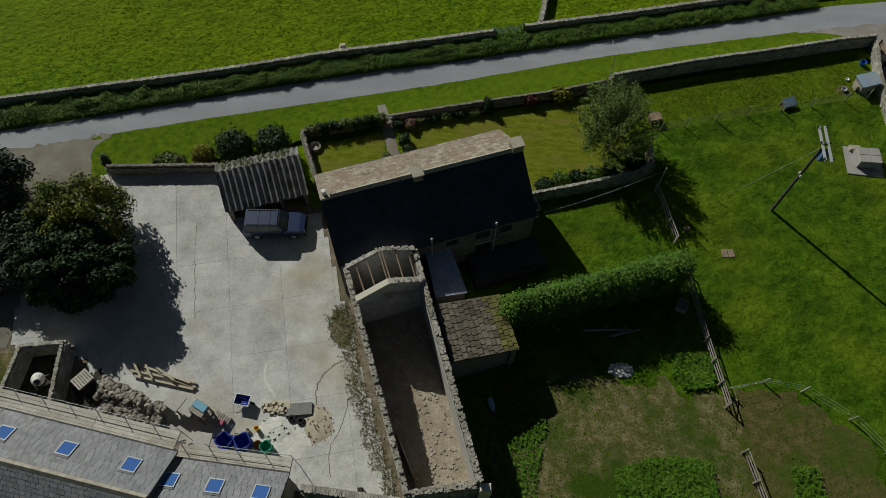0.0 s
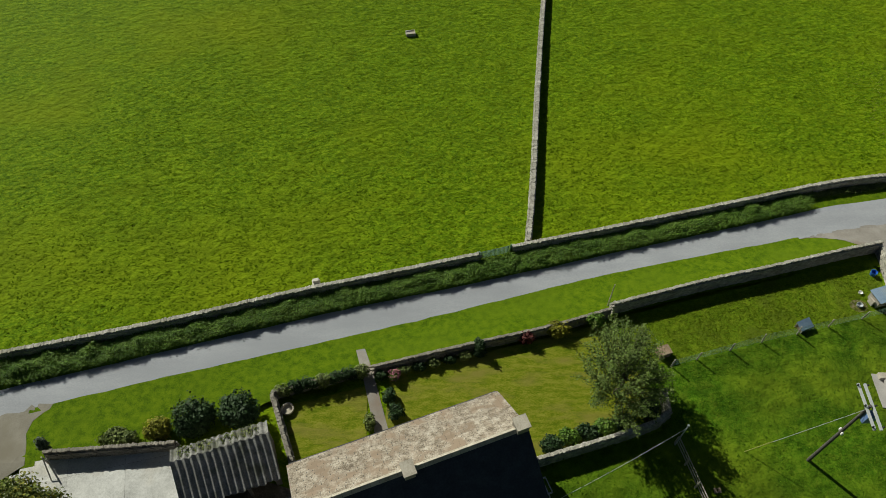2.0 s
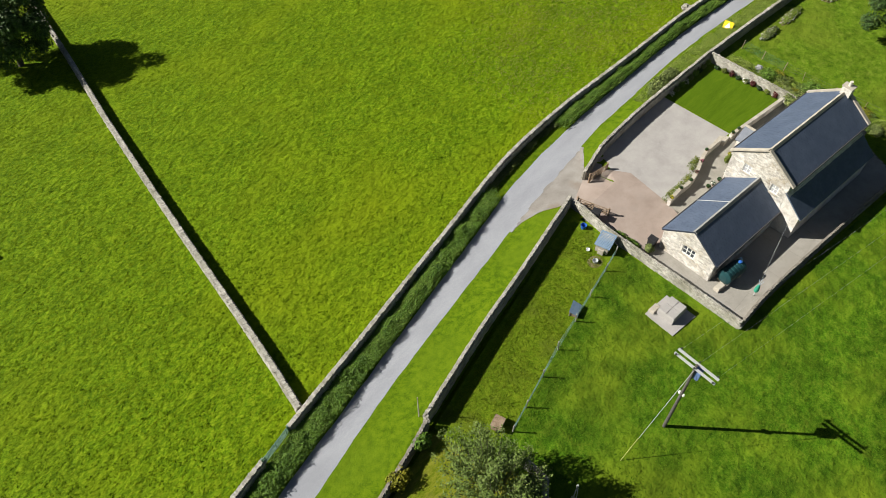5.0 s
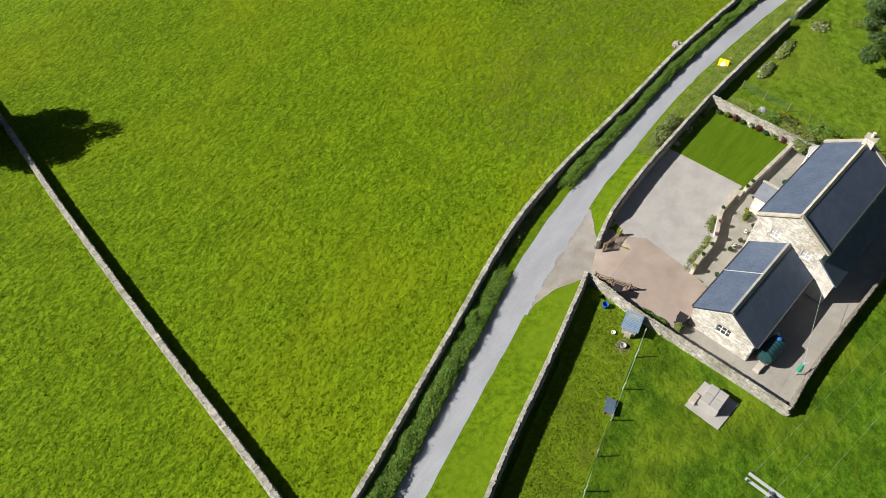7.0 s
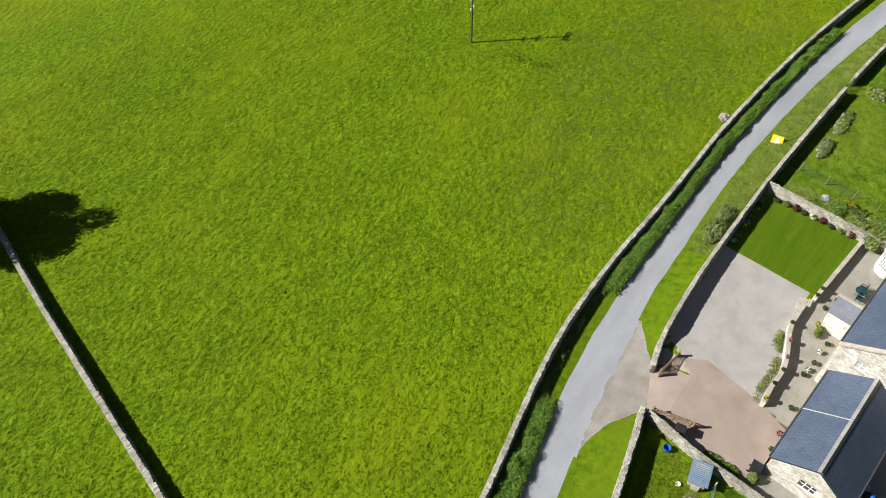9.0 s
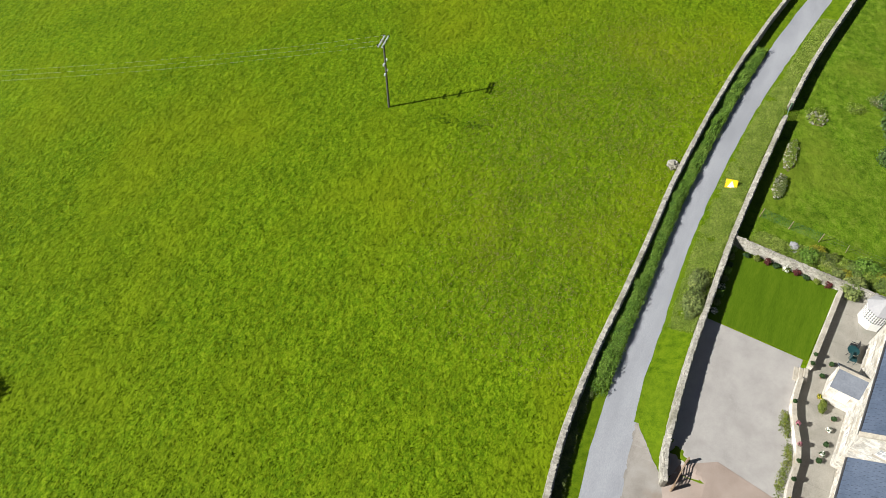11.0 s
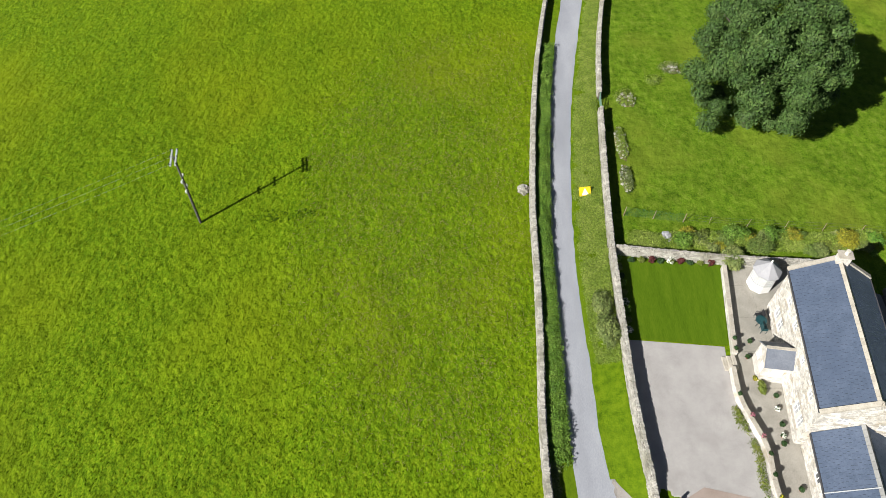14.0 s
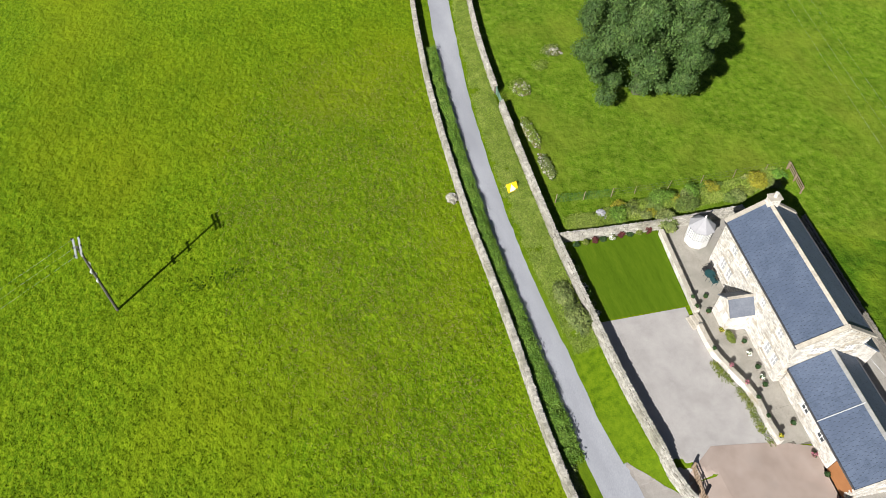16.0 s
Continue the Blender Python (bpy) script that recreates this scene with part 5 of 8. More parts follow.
def loose_tree(name, x, y, h, rx, ry, label, material, shoots, n, size, seed):
    """A garden tree of many upward shoots, with leaves strung along them and gaps between."""
    t = thing(name, label, "tree", pose(x, y, 0))
    trunk(t, h * 0.75, 0.15, 7, seed, min(rx, ry))
    r = np.random.RandomState(seed)
    b = Bm()
    C = []
    for i in range(shoots):
        a, k = r.rand() * 6.283, r.rand() ** 0.6
        e = np.array([math.cos(a) * rx * k, math.sin(a) * ry * k, h * (1.02 - 0.52 * k * k) * (0.82 + 0.25 * r.rand())])
        s = np.array([e[0] * 0.45, e[1] * 0.45, h * (0.2 + 0.2 * r.rand())])
        b.tube(s, e, 0.03, 0.006, 4)
        q = (0.15 + 0.9 * r.rand(n // shoots) ** 0.8)[:, None]
        C.append(s + (e - s) * q + r.normal(size=(n // shoots, 3)) * 0.24 * (1.15 - 0.6 * q))
    part("shoot", b, M["bark"], t)
    c = np.concatenate(C)
    m = len(c)
    nrm = r.normal(size=(m, 3)) * 0.6 + np.array([-0.25, 0.3, 0.7])
    nrm /= np.linalg.norm(nrm, axis=1)[:, None]
    u = np.cross(nrm, r.normal(size=(m, 3)))
    u /= np.linalg.norm(u, axis=1)[:, None]
    v = np.cross(nrm, u)
    s = size * (0.5 + r.rand(m))[:, None]
    P = np.stack([c - u * s * 0.55, c - v * s * 0.28, c + u * s * 0.6, c + v * s * 0.28], 1).reshape(-1, 3)
    me = bpy.data.meshes.new("crown")
    me.from_pydata(P.tolist(), [], np.arange(4 * m).reshape(-1, 4).tolist())
    me.materials.append(M[material])
    part("crown", me, None, t)
tree("yard_tree", -34.6, 28.0, 6.0, 3.6, 3.4, "grey-green broad-leaved tree beside the farm entrance", "leaf_grey", 15000, 0.26, 78, 50, 0.05, 0.2)
loose_tree("apple_tree", 13.3, 34.6, 6.6, 3.4, 4.6, "grey-green garden tree with loose upright branches beside the wall", "leaf_apple", 150, 18000, 0.135, 72)

def hedge():
    t = thing("conifer_hedge", "tall clipped bright green conifer hedge", "hedge", pose(0, 0, 0))
    L = []
    rng = random.Random(9)
    for i in range(28):
        k = i / 27
        x, y = 4.4 + 12.6 * k, 18.9 + 3.6 * k
        L.append((x, y, 2.0 + rng.uniform(-0.1, 0.1), 0.8, 1.15 + rng.uniform(-0.12, 0.12), 2.1 + rng.uniform(-0.15, 0.15)))
    foliage("foliage", L, 62000, 0.16, M["leaf_hedge"], t, 77, shell_k=0.70)
    s = Bm()
    for i in range(0, 28, 2):
        s.tube((L[i][0], L[i][1], 0), (L[i][0], L[i][1], 3.4), 0.09, 0.03, 6)
    part("stem", s, M["bark"], t)
hedge()

def strip(name, left, right, n, size, h, material, label, seed, wall=None, full=0.0):
    """Weeds and tall grass filling the strip between two lines."""
    r = np.random.RandomState(seed)
    a, c = curve_pts([(*p, 0) for p in left], 1.0), curve_pts([(*p, 0) for p in right], 1.0)
    t = r.rand(n)
    w = r.rand(n)
    A = np.array([tuple(p) for p in a])
    C = np.array([tuple(p) for p in c])
    ia, ic = t * (len(A) - 1), t * (len(C) - 1)
    pa = A[np.minimum(ia.astype(int), len(A) - 2)] + (A[np.minimum(ia.astype(int) + 1, len(A) - 1)] - A[np.minimum(ia.astype(int), len(A) - 2)]) * (ia % 1)[:, None]
    pc = C[np.minimum(ic.astype(int), len(C) - 2)] + (C[np.minimum(ic.astype(int) + 1, len(C) - 1)] - C[np.minimum(ic.astype(int), len(C) - 2)]) * (ic % 1)[:, None]
    p = pa + (pc - pa) * w[:, None]
    g = np.array([noise.noise((q[0] * 0.9, q[1] * 0.9, seed + 3)) + 0.5 * noise.noise((q[0] * 2.3, q[1] * 2.3, seed)) for q in p])
    e = np.abs(w - 0.5) * 1.5 if wall is None else np.maximum(0, np.abs(w - wall) - 0.25)
    keep = g > e - 0.9 - full + 0.3 * r.rand(n)
    keep &= np.minimum(t, 1 - t) * len(A) > 2.5 * r.rand(n) ** 0.5 * (full > 0)
    p, w, n = p[keep], w[keep], int(keep.sum())
    lump = np.array([0.35 + 0.3 * full + (0.9 - 0.5 * full) * max(0.0, 0.5 + 0.7 * noise.noise((q[0] * 0.9, q[1] * 0.9, seed)) + 0.4 * noise.noise((q[0] * 2.1, q[1] * 2.1, seed))) for q in p])
    side = np.sin(np.pi * np.clip(w, 0.02, 0.98)) ** 0.6 if wall is None else 1.0 - 0.75 * np.abs(w - wall)
    z = h * lump * (0.15 + 0.85 * side) * r.rand(n) ** 0.5
    p[:, 2] = [G(q[0], q[1]) for q in p]
    p[:, 2] += z + 0.04
    p[:, :2] += r.normal(size=(n, 2)) * 0.12
    nrm = r.normal(size=(n, 3)) * 0.6 + np.array([-0.2, 0.2, 1.0])
    nrm /= np.linalg.norm(nrm, axis=1)[:, None]
    u = np.cross(nrm, r.normal(size=(n, 3)))
    u /= np.linalg.norm(u, axis=1)[:, None]
    v = np.cross(nrm, u)
    s = size * (0.5 + r.rand(n))[:, None]
    P = np.stack([p - u * s * 0.55, p - v * s * 0.22, p + u * s * 0.65, p + v * s * 0.22], 1).reshape(-1, 3)
    me = bpy.data.meshes.new(name)
    me.from_pydata(P.tolist(), [], np.arange(4 * n).reshape(-1, 4).tolist())
    me.materials.append(material)
    return tagged(new(name, me), label, "plants", kind="stuff")
def along(line, x0, x1, off):
    """Corners of a line between x0 and x1, moved by off in y."""
    X = [x0] + [p[0] for p in line if x0 < p[0] < x1] + [x1]
    return [(x, float(line_at(line, x)) + off) for x in X]
strip("verge_weeds", along(FIELD_WALL, -60, 36, -0.3), along(ROAD_N, -60, 36, 0.15), 185000, 0.13, 0.8, M["leaf_weed"], "dense tall weeds and nettles along the field wall", 81, wall=0.55, full=0.4)
strip("wall_weeds", along(FIELD_WALL, 35.5, 47.5, -0.25), along(FIELD_WALL, 35.5, 47.5, -0.9), 6000, 0.15, 0.4, M["leaf_scrub"], "thin weeds at the foot of the field wall", 84)
strip("verge_weeds", along(FIELD_WALL, 46.8, 97, -0.3), along(ROAD_N, 46.8, 97, 0.1), 105000, 0.13, 0.8, M["leaf_weed"], "dense tall weeds and nettles along the field wall", 85, wall=0.55, full=0.45)
strip("scrub_verge", along(ROAD_S, 55.5, 106, -0.35), along(BANK, 55.5, 106, 0.15), 130000, 0.115, 0.32, M["leaf_verge"], "rough green verge between lane and wall", 82, wall=1)
strip("border_plants", [(66.0, 47.5), (66.6, 40), (66.6, 33), (67.2, 25)], [(68.6, 47.3), (68.6, 40), (68.6, 33), (69.2, 25)], 60000, 0.125, 0.7, M["leaf_verge"], "overgrown mixed border behind the lawn wall", 83)

bush(-17.0, 33.6, 1.7, 1.5, 2.7, "dark clipped evergreen bush beside the shed", "leaf_dark", 5000, 0.24, 91, "evergreen_bush")
bush(-13.7, 33.9, 1.6, 1.5, 2.7, "dark clipped evergreen bush beside the shed", "leaf_dark", 5000, 0.24, 92, "evergreen_bush")
bush(-19.4, 32.9, 1.0, 1.0, 1.9, "bright golden shrub beside the yard wall", "leaf_gold", 2400, 0.2, 93, "golden_shrub")
bush(-22.2, 32.6, 1.5, 0.8, 1.0, "brownish green low shrub behind the yard wall", "leaf_scrub", 2200, 0.2, 94)
bush(-27.1, 32.2, 0.4, 0.5, 1.7, "narrow grey shrub at the yard gate", "leaf_grey", 700, 0.16, 95)
bush(3.6, 38.6, 0.55, 0.55, 1.5, "dark green upright shrub beside the garden wall", "leaf_dark", 1100, 0.16, 96)
bush(7.3, 39.3, 0.65, 0.6, 1.1, "dark red shrub beside the garden wall", "leaf_red", 1000, 0.16, 97, "red_shrub")
bush(9.9, 39.9, 1.1, 0.8, 1.2, "yellow-green spreading shrub beside the garden wall", "leaf_gold", 1800, 0.18, 98)
bush(12.9, 40.6, 0.9, 0.6, 1.2, "green shrub beside the garden wall", "leaf_weed", 1200, 0.18, 99)
bush(-2.9, 36.6, 0.5, 0.5, 0.9, "pink flowering rose bush beside the wall", "leaf_weed", 600, 0.15, 100, "rose_bush", extra=("petal_pink", 260, 0.16))
bush(-3.9, 36.6, 0.45, 0.45, 0.8, "small dark green shrub beside the path", "leaf_dark", 600, 0.15, 101)
bush(-3.3, 34.9, 0.55, 0.7, 1.0, "rounded green shrub beside the path", "leaf_dark", 1000, 0.16, 102)
bush(-2.8, 33.6, 0.65, 0.7, 1.1, "rounded green shrub beside the path", "leaf_dark", 1000, 0.16, 103)
bush(-4.7, 33.0, 0.5, 0.7, 0.8, "scrubby plant beside the path", "leaf_scrub", 800, 0.16, 104)
for i in range(7):
    bush(-11.0 + i * 0.95, 35.6 + i * 0.22, 0.75, 0.5, 1.35, "section of clipped hedge on the garden wall", "leaf_scrub" if i % 3 == 0 else "leaf_dark", 900, 0.17, 110 + i, "hedge_section")
for i in range(6):
    bush(-2.2 + i * 1.15, 37.0 + i * 0.25, 0.6, 0.4, 0.7, "low border plant beneath the garden wall", "leaf_dark" if i % 2 else "leaf_scrub", 600, 0.16, 120 + i, "border_plant")
for i in range(5):
    bush(8.0 + i * 1.3, 30.8 + i * 0.35, 0.9, 0.7, 1.0 + 0.2 * (i % 2), "mixed shrub behind the garden wall", "leaf_weed" if i % 2 else "leaf_dark", 1300, 0.19, 130 + i, "border_shrub")
bush(15.2, 33.0, 0.9, 0.9, 1.5, "dark shrub at the garden corner", "leaf_dark", 1500, 0.2, 140)
bush(58.3, 50.3, 1.9, 1.0, 1.3, "scrubby thicket on the verge beside the wall", "leaf_scrub", 3200, 0.2, 141, "thicket")
bush(60.7, 50.4, 1.6, 0.9, 1.1, "scrubby thicket on the verge beside the wall", "leaf_scrub", 2600, 0.2, 142, "thicket")
bush(65.4, 38.7, 1.4, 1.1, 1.3, "grey-green shrub growing over the lawn wall", "leaf_scrub", 2200, 0.2, 143)
_r = random.Random(77)
for i in range(27):
    k = _r.uniform(0.45, 1.1)
    bush(_r.uniform(66.6, 68.6), 42.6 - i * 0.66, k, k * _r.uniform(0.8, 1.3), k * _r.uniform(0.9, 1.5), "leafy shrub in the mixed border by the orchard fence", _r.choice(("leaf_weed", "leaf_olive", "leaf_gold", "leaf_scrub", "leaf_gold", "leaf_hedge", "leaf_apple")), int(1500 * k), 0.15, 150 + i, "border_shrub", lobes=7)

# ---- field: tufts, trough, gate and stile ----
def tufts(name, region, n, width, tall, material, label, seed, thin=0.0, wave=0.35, fade=0.0, stand=1.0, rise=0.0):
    """Leaning blades of grass over a region of the plan, thicker where the sward is rank."""
    r = np.random.RandomState(seed)
    lo, hi = np.min(region, 0), np.max(region, 0)
    p = lo + (hi - lo) * r.rand(int(n), 2)
    ok = np.zeros(len(p), bool)
    e = p + r.normal(size=p.shape) * fade
    for (x1, y1), (x2, y2) in zip(region, region[1:] + region[:1]):
        cross = (y1 > e[:, 1]) != (y2 > e[:, 1])
        ok ^= cross & (e[:, 0] < (x2 - x1) * (e[:, 1] - y1) / ((y2 - y1) or 1e-9) + x1)
    if fade:
        ok &= p[:, 1] > line_at(FIELD_WALL, p[:, 0]) + 0.35
    p = p[ok]
    d = np.array([noise.noise((q[0] * wave, q[1] * wave, seed)) + 0.6 * noise.noise((q[0] * wave * 3.1, q[1] * wave * 3.1, seed + 5)) for q in p])
    p = p[d > r.rand(len(p)) * 1.6 - 1.3 + thin]
    n = len(p)
    a = r.rand(n) * 6.2832
    u = np.stack([np.cos(a), np.sin(a), np.zeros(n)], 1)
    lean = np.stack([r.normal(size=n), r.normal(size=n), (0.3 + 0.5 * r.rand(n)) * stand], 1)
    lean /= np.linalg.norm(lean, axis=1)[:, None]
    s = (0.6 + 0.8 * r.rand(n))[:, None]
    c = np.stack([p[:, 0], p[:, 1], heights(p[:, 0], p[:, 1]) + 0.025 + rise * r.rand(n)], 1)
    P = np.stack([c - u * s * width * 0.5, c + u * s * width * 0.5, c + lean * s * tall], 1).reshape(-1, 3)
    me = bpy.data.meshes.new(name)
    me.vertices.add(3 * n)
    me.vertices.foreach_set("co", P.ravel())
    me.loops.add(3 * n)
    me.loops.foreach_set("vertex_index", np.arange(3 * n))
    me.polygons.add(n)
    me.polygons.foreach_set("loop_start", np.arange(0, 3 * n, 3))
    me.update(calc_edges=True)
    me.materials.append(material)
    return tagged(new(name, me), label, "grass", kind="stuff")
M["tuft"] = mat("grass_tuft", [(0.102, 0.179, 0.002), (0.14, 0.22, 0.003), (0.187, 0.255, 0.006)], 0.3, 2.0, 0.9, 0.0, island=0.14, spec=0.1, thin=0.55)
M["nettle"] = mat("nettle_leaf", [(0.060, 0.150, 0.010), (0.105, 0.225, 0.018), (0.160, 0.285, 0.032)], 0.8, 4.0, 0.8, 0.0, island=0.3, spec=0.2, thin=0.3)
M["straw"] = mat("dry_stem", [(0.22, 0.22, 0.06), (0.34, 0.32, 0.12)], 0.8, 4.0, 0.9, 0.0, island=0.2, spec=0.1, thin=0.55)
M["tuft_lush"] = mat("lush_tuft", [(0.055, 0.120, 0.006), (0.090, 0.165, 0.010)], 0.8, 4.0, 0.9, 0.0, island=0.25, spec=0.1, thin=0.55)
M["tuft_run"] = mat("run_tuft", [(0.103, 0.166, 0.007), (0.157, 0.224, 0.013), (0.213, 0.264, 0.022)], 0.8, 4.0, 0.9, 0.0, island=0.25, spec=0.1, thin=0.55)
M["tuft_orchard"] = mat("orchard_tuft", [(0.07, 0.124, 0.006), (0.102, 0.165, 0.01), (0.14, 0.194, 0.018)], 0.5, 3.0, 0.9, 0.0, island=0.22, spec=0.1, thin=0.55)
PASTURE = along(FIELD_WALL, -40, 112, -4.0) + [(112, 92), (80, 118), (20, 128), (-14, 112), (-30, 76)]
tufts("pasture_tufts", PASTURE, 380000, 0.15, 0.18, M["tuft"], "uneven tufts of pasture grass", 201, 0.55, 0.8, fade=5.0, stand=0.32)
tufts("dry_stems", [(46, 57.5), (58, 57), (98, 54.6), (100, 66), (82, 78), (64, 75), (50, 68)], 60000, 0.055, 0.24, M["straw"], "pale dry grass stems standing in the pasture", 204, 0.35, 0.3, fade=3.5, stand=0.5)
LUSH = [(70.4, 82.5), (70.5, 78.8), (71.2, 75.8), (72.0, 75.9), (71.4, 79.5)]
tufts("lush_grass", LUSH, 800, 0.15, 0.2, M["tuft_lush"], "patch of darker lush grass below the power line", 205, fade=0.6)
M["tuft_dark"] = mat("paddock_tuft", [(0.055, 0.122, 0.004), (0.079, 0.153, 0.007), (0.114, 0.184, 0.012)], 0.8, 4.0, 0.9, 0.0, island=0.2, spec=0.1, thin=0.3)
PADDOCK = [(16.8, 36.4), (23, 37.7), (36.2, 40.5), (36.4, 28.8), (61, 25.6), (60, 23), (52, 10), (50, 2), (6, 2), (8, 14), (7.2, 24), (7.4, 29), (16.8, 31.0)]
tufts("paddock_tufts", PADDOCK, 120000, 0.10, 0.12, M["tuft_dark"], "uneven tufts of paddock grass", 202, 0.7, 0.45, stand=0.3, rise=0.02)
tufts("run_tufts", [(15.2, 40.8), (37.2, 45.7), (37.0, 41.2), (28.6, 39.3), (18.0, 36.9)], 26000, 0.11, 0.14, M["tuft_run"], "uneven tufts of grass in the poultry run", 206, stand=0.6)
for q, k in (([(11.2, 2.0), (11.4, 9.0), (14.9, 10.0), (17.6, 9.5), (18.2, 2.0)], 2600), ([(15.9, 15.6), (16.7, 17.0), (19.0, 16.9), (18.8, 14.5), (16.8, 14.4)], 420), ([(22, 2), (22.9, 9.3), (24.5, 9.4), (25.2, 2)], 700)):
    tufts("nettle_patch", q, k * 7, 0.15, 0.20, M["nettle"], "dense patch of bright green nettles on the worn ground", 207 + k, -0.2, 0.5, stand=0.25, rise=0.35)
tufts("weed_patches", [(3.7, 13.6), (5.6, 14.6), (7.3, 13.0), (6.2, 7.5), (5.8, 2), (3.9, 2)], 9000, 0.14, 0.18, M["nettle"], "low weeds scattered over the worn ground", 208, 0.3, 0.6, stand=0.3, rise=0.2)
tufts("weed_scatter", [(6, 14.4), (16, 14.4), (28, 11), (28, 2), (6, 2)], 22000, 0.09, 0.10, M["tuft_run"], "thin tufts of grass over the worn ground", 209, 0.35, 0.3, stand=0.4)
ORCH = [(66.8, 48), (85, 47), (110, 43.6), (110, 5), (70, 6), (53, 11), (61, 23), (69.5, 24), (69.2, 40)]
tufts("orchard_tufts", ORCH, 90000, 0.11, 0.13, M["tuft_orchard"], "uneven tufts of orchard grass", 203, 0.7, 0.4, stand=0.35)

b = Bm()
b.box(-0.55, -0.38, 0, 0.55, -0.3, 0.4); b.box(-0.55, 0.3, 0, 0.55, 0.38, 0.4); b.box(-0.55, -0.3, 0, -0.47, 0.3, 0.4); b.box(0.47, -0.3, 0, 0.55, 0.3, 0.4); b.box(-0.47, -0.3, 0, 0.47, 0.3, 0.3)
solid("water_trough", b, M["ridge"], "pale stone water trough standing in the pasture", "trough", m=pose(-0.9, 82.9, G(-0.9, 82.9), 0, 0, 8))
b = Bm()
b.cbox(0, 0, 0, 0.65, 0.55, 0.75); b.cbox(0, 0.1, 0.75, 0.5, 0.3, 0.2)
solid("stone_stile", b, M["cream"], "pale stone block stile beside the field wall", "stile", m=pose(-9.3, 45.55, G(-9.3, 45.55), 0, 0, 12))

def bar_gate(name, a, e, h, material, label, bars=5, r=0.025):
    a, e = Vector((*a, 0)), Vector((*e, 0))
    L = (e - a).length
    t = thing(name, label, "gate", pose(a.x, a.y, G(a.x, a.y), 0, 0, math.degrees(math.atan2(e.y - a.y, e.x - a.x))))
    for x in (0.06, L - 0.06):
        b = Bm()
        b.tube((x, 0, -0.1), (x, 0, h + 0.12), r * 2.4)
        part("post", b, M[material], t)
    for i in range(bars):
        b = Bm()
        z = 0.2 + (h - 0.25) * i / (bars - 1)
        b.tube((0.1, 0, z), (L - 0.1, 0, z), r)
        part("rail", b, M[material], t)
    for k in (0.1, 0.5, 0.9):
        b = Bm()
        b.tube((L * k, 0, 0.18), (L * k, 0, h), r * 1.1)
        part("stile", b, M[material], t)
    b = Bm()
    b.tube((0.12, 0, 0.2), (L / 2, 0, h), r)
    part("brace", b, M[material], t)
    return t
M["gate_green"] = mat("green_galvanised", [(0.12, 0.22, 0.16), (0.20, 0.32, 0.24)], 3.0, 12.0, 0.5, 0.1, 0.003, metal=0.3)
bar_gate("field_gate", (4.3, 48.0), (7.2, 48.7), 1.1, "gate_green", "green tubular steel field gate, closed between wall ends", 7, 0.03)
bar_gate("orchard_gate", (84.6, 47.75), (86.9, 47.6), 1.0, "gate_green", "green bar gate in the orchard wall, closed", 6, 0.025)
bar_gate("drive_gate", (38.95, 46.6), (39.7, 43.6), 1.1, "rafter", "brown wooden five-bar drive gate, standing open", 5, 0.04)
bar_gate("drive_gate", (42.2, 47.6), (44.6, 47.2), 1.1, "rafter", "brown wooden five-bar drive gate, standing open", 5, 0.04)

# ---- poles and wires ----
def power_pole(x, y, h, arm, levels, label, half):
    t = thing("power_pole", label, "pole", pose(x, y, G(x, y)))
    b = Bm()
    b.tube((0, 0, -0.3), (0, 0, h), 0.13, 0.09, 10)
    part("pole", b, M["pole_wood"], t)
    d = Vector((math.cos(arm), math.sin(arm), 0))
    o = Vector((-d.y, d.x, 0))
    for sg in (-1, 1):
        b = Bm()
        b.box(-half, -0.07, -0.06, half, 0.07, 0.06, Matrix.Translation(o * 0.2 * sg + Vector((0, 0, h - 0.12))) @ pose(0, 0, 0, 0, 0, math.degrees(arm)))
        part("crossarm", b, M["metal"], t, "pale galvanised crossarm")
    for k in (-half * 0.9, 0.0, half * 0.9):
        for sg in (-1, 1):
            b = Bm()
            b.lathe([(0.03, 0), (0.06, 0.05), (0.04, 0.1), (0.06, 0.15), (0.03, 0.2)], 8, Matrix.Translation(d * k + o * 0.3 * sg + Vector((0, 0, h - 0.1))))
            part("insulator", b, M["black"], t)
    for z, w in levels:
        b = Bm()
        b.box(-w, -0.05, -0.05, w, 0.05, 0.05, pose(0, 0, z, 0, 0, math.degrees(arm)))
        part("bracket", b, M["metal"], t)
        for k in (-0.8, 0.8):
            b = Bm()
            b.lathe([(0.05, -0.1), (0.09, 0), (0.09, 0.14), (0.04, 0.24)], 8, Matrix.Translation(d * w * k + Vector((0, 0, z))))
            part("switch_fitting", b, M["white"], t)
    return t
M["pole_wood"] = mat("dark_pole_wood", [(0.055, 0.05, 0.045), (0.10, 0.093, 0.085), (0.15, 0.14, 0.13)], 3.0, 14.0, 0.9, 0.2, 0.005)
p1 = power_pole(25.75, 29.0, 8.75, radians(-95), [(4.9, 0.2)], "dark wooden power pole with double crossarm and blue-grey transformer", 1.5)
b = Bm()
b.cbox(0, 0, 0, 0.62, 0.5, 0.85, 0)
b.lathe([(0.07, 0.85), (0.04, 1.05)], 8, pose(0.15, 0, 0))
b.lathe([(0.07, 0.85), (0.04, 1.05)], 8, pose(-0.15, 0, 0))
M["blue_grey"] = mat("blue_grey_paint", [(0.10, 0.17, 0.36), (0.16, 0.24, 0.45)], 2.0, 8.0, 0.5, 0.0)
o = part("transformer", b, M["blue_grey"], p1, "blue-grey transformer box")
o.location = (0.35, -0.2, 7.2)
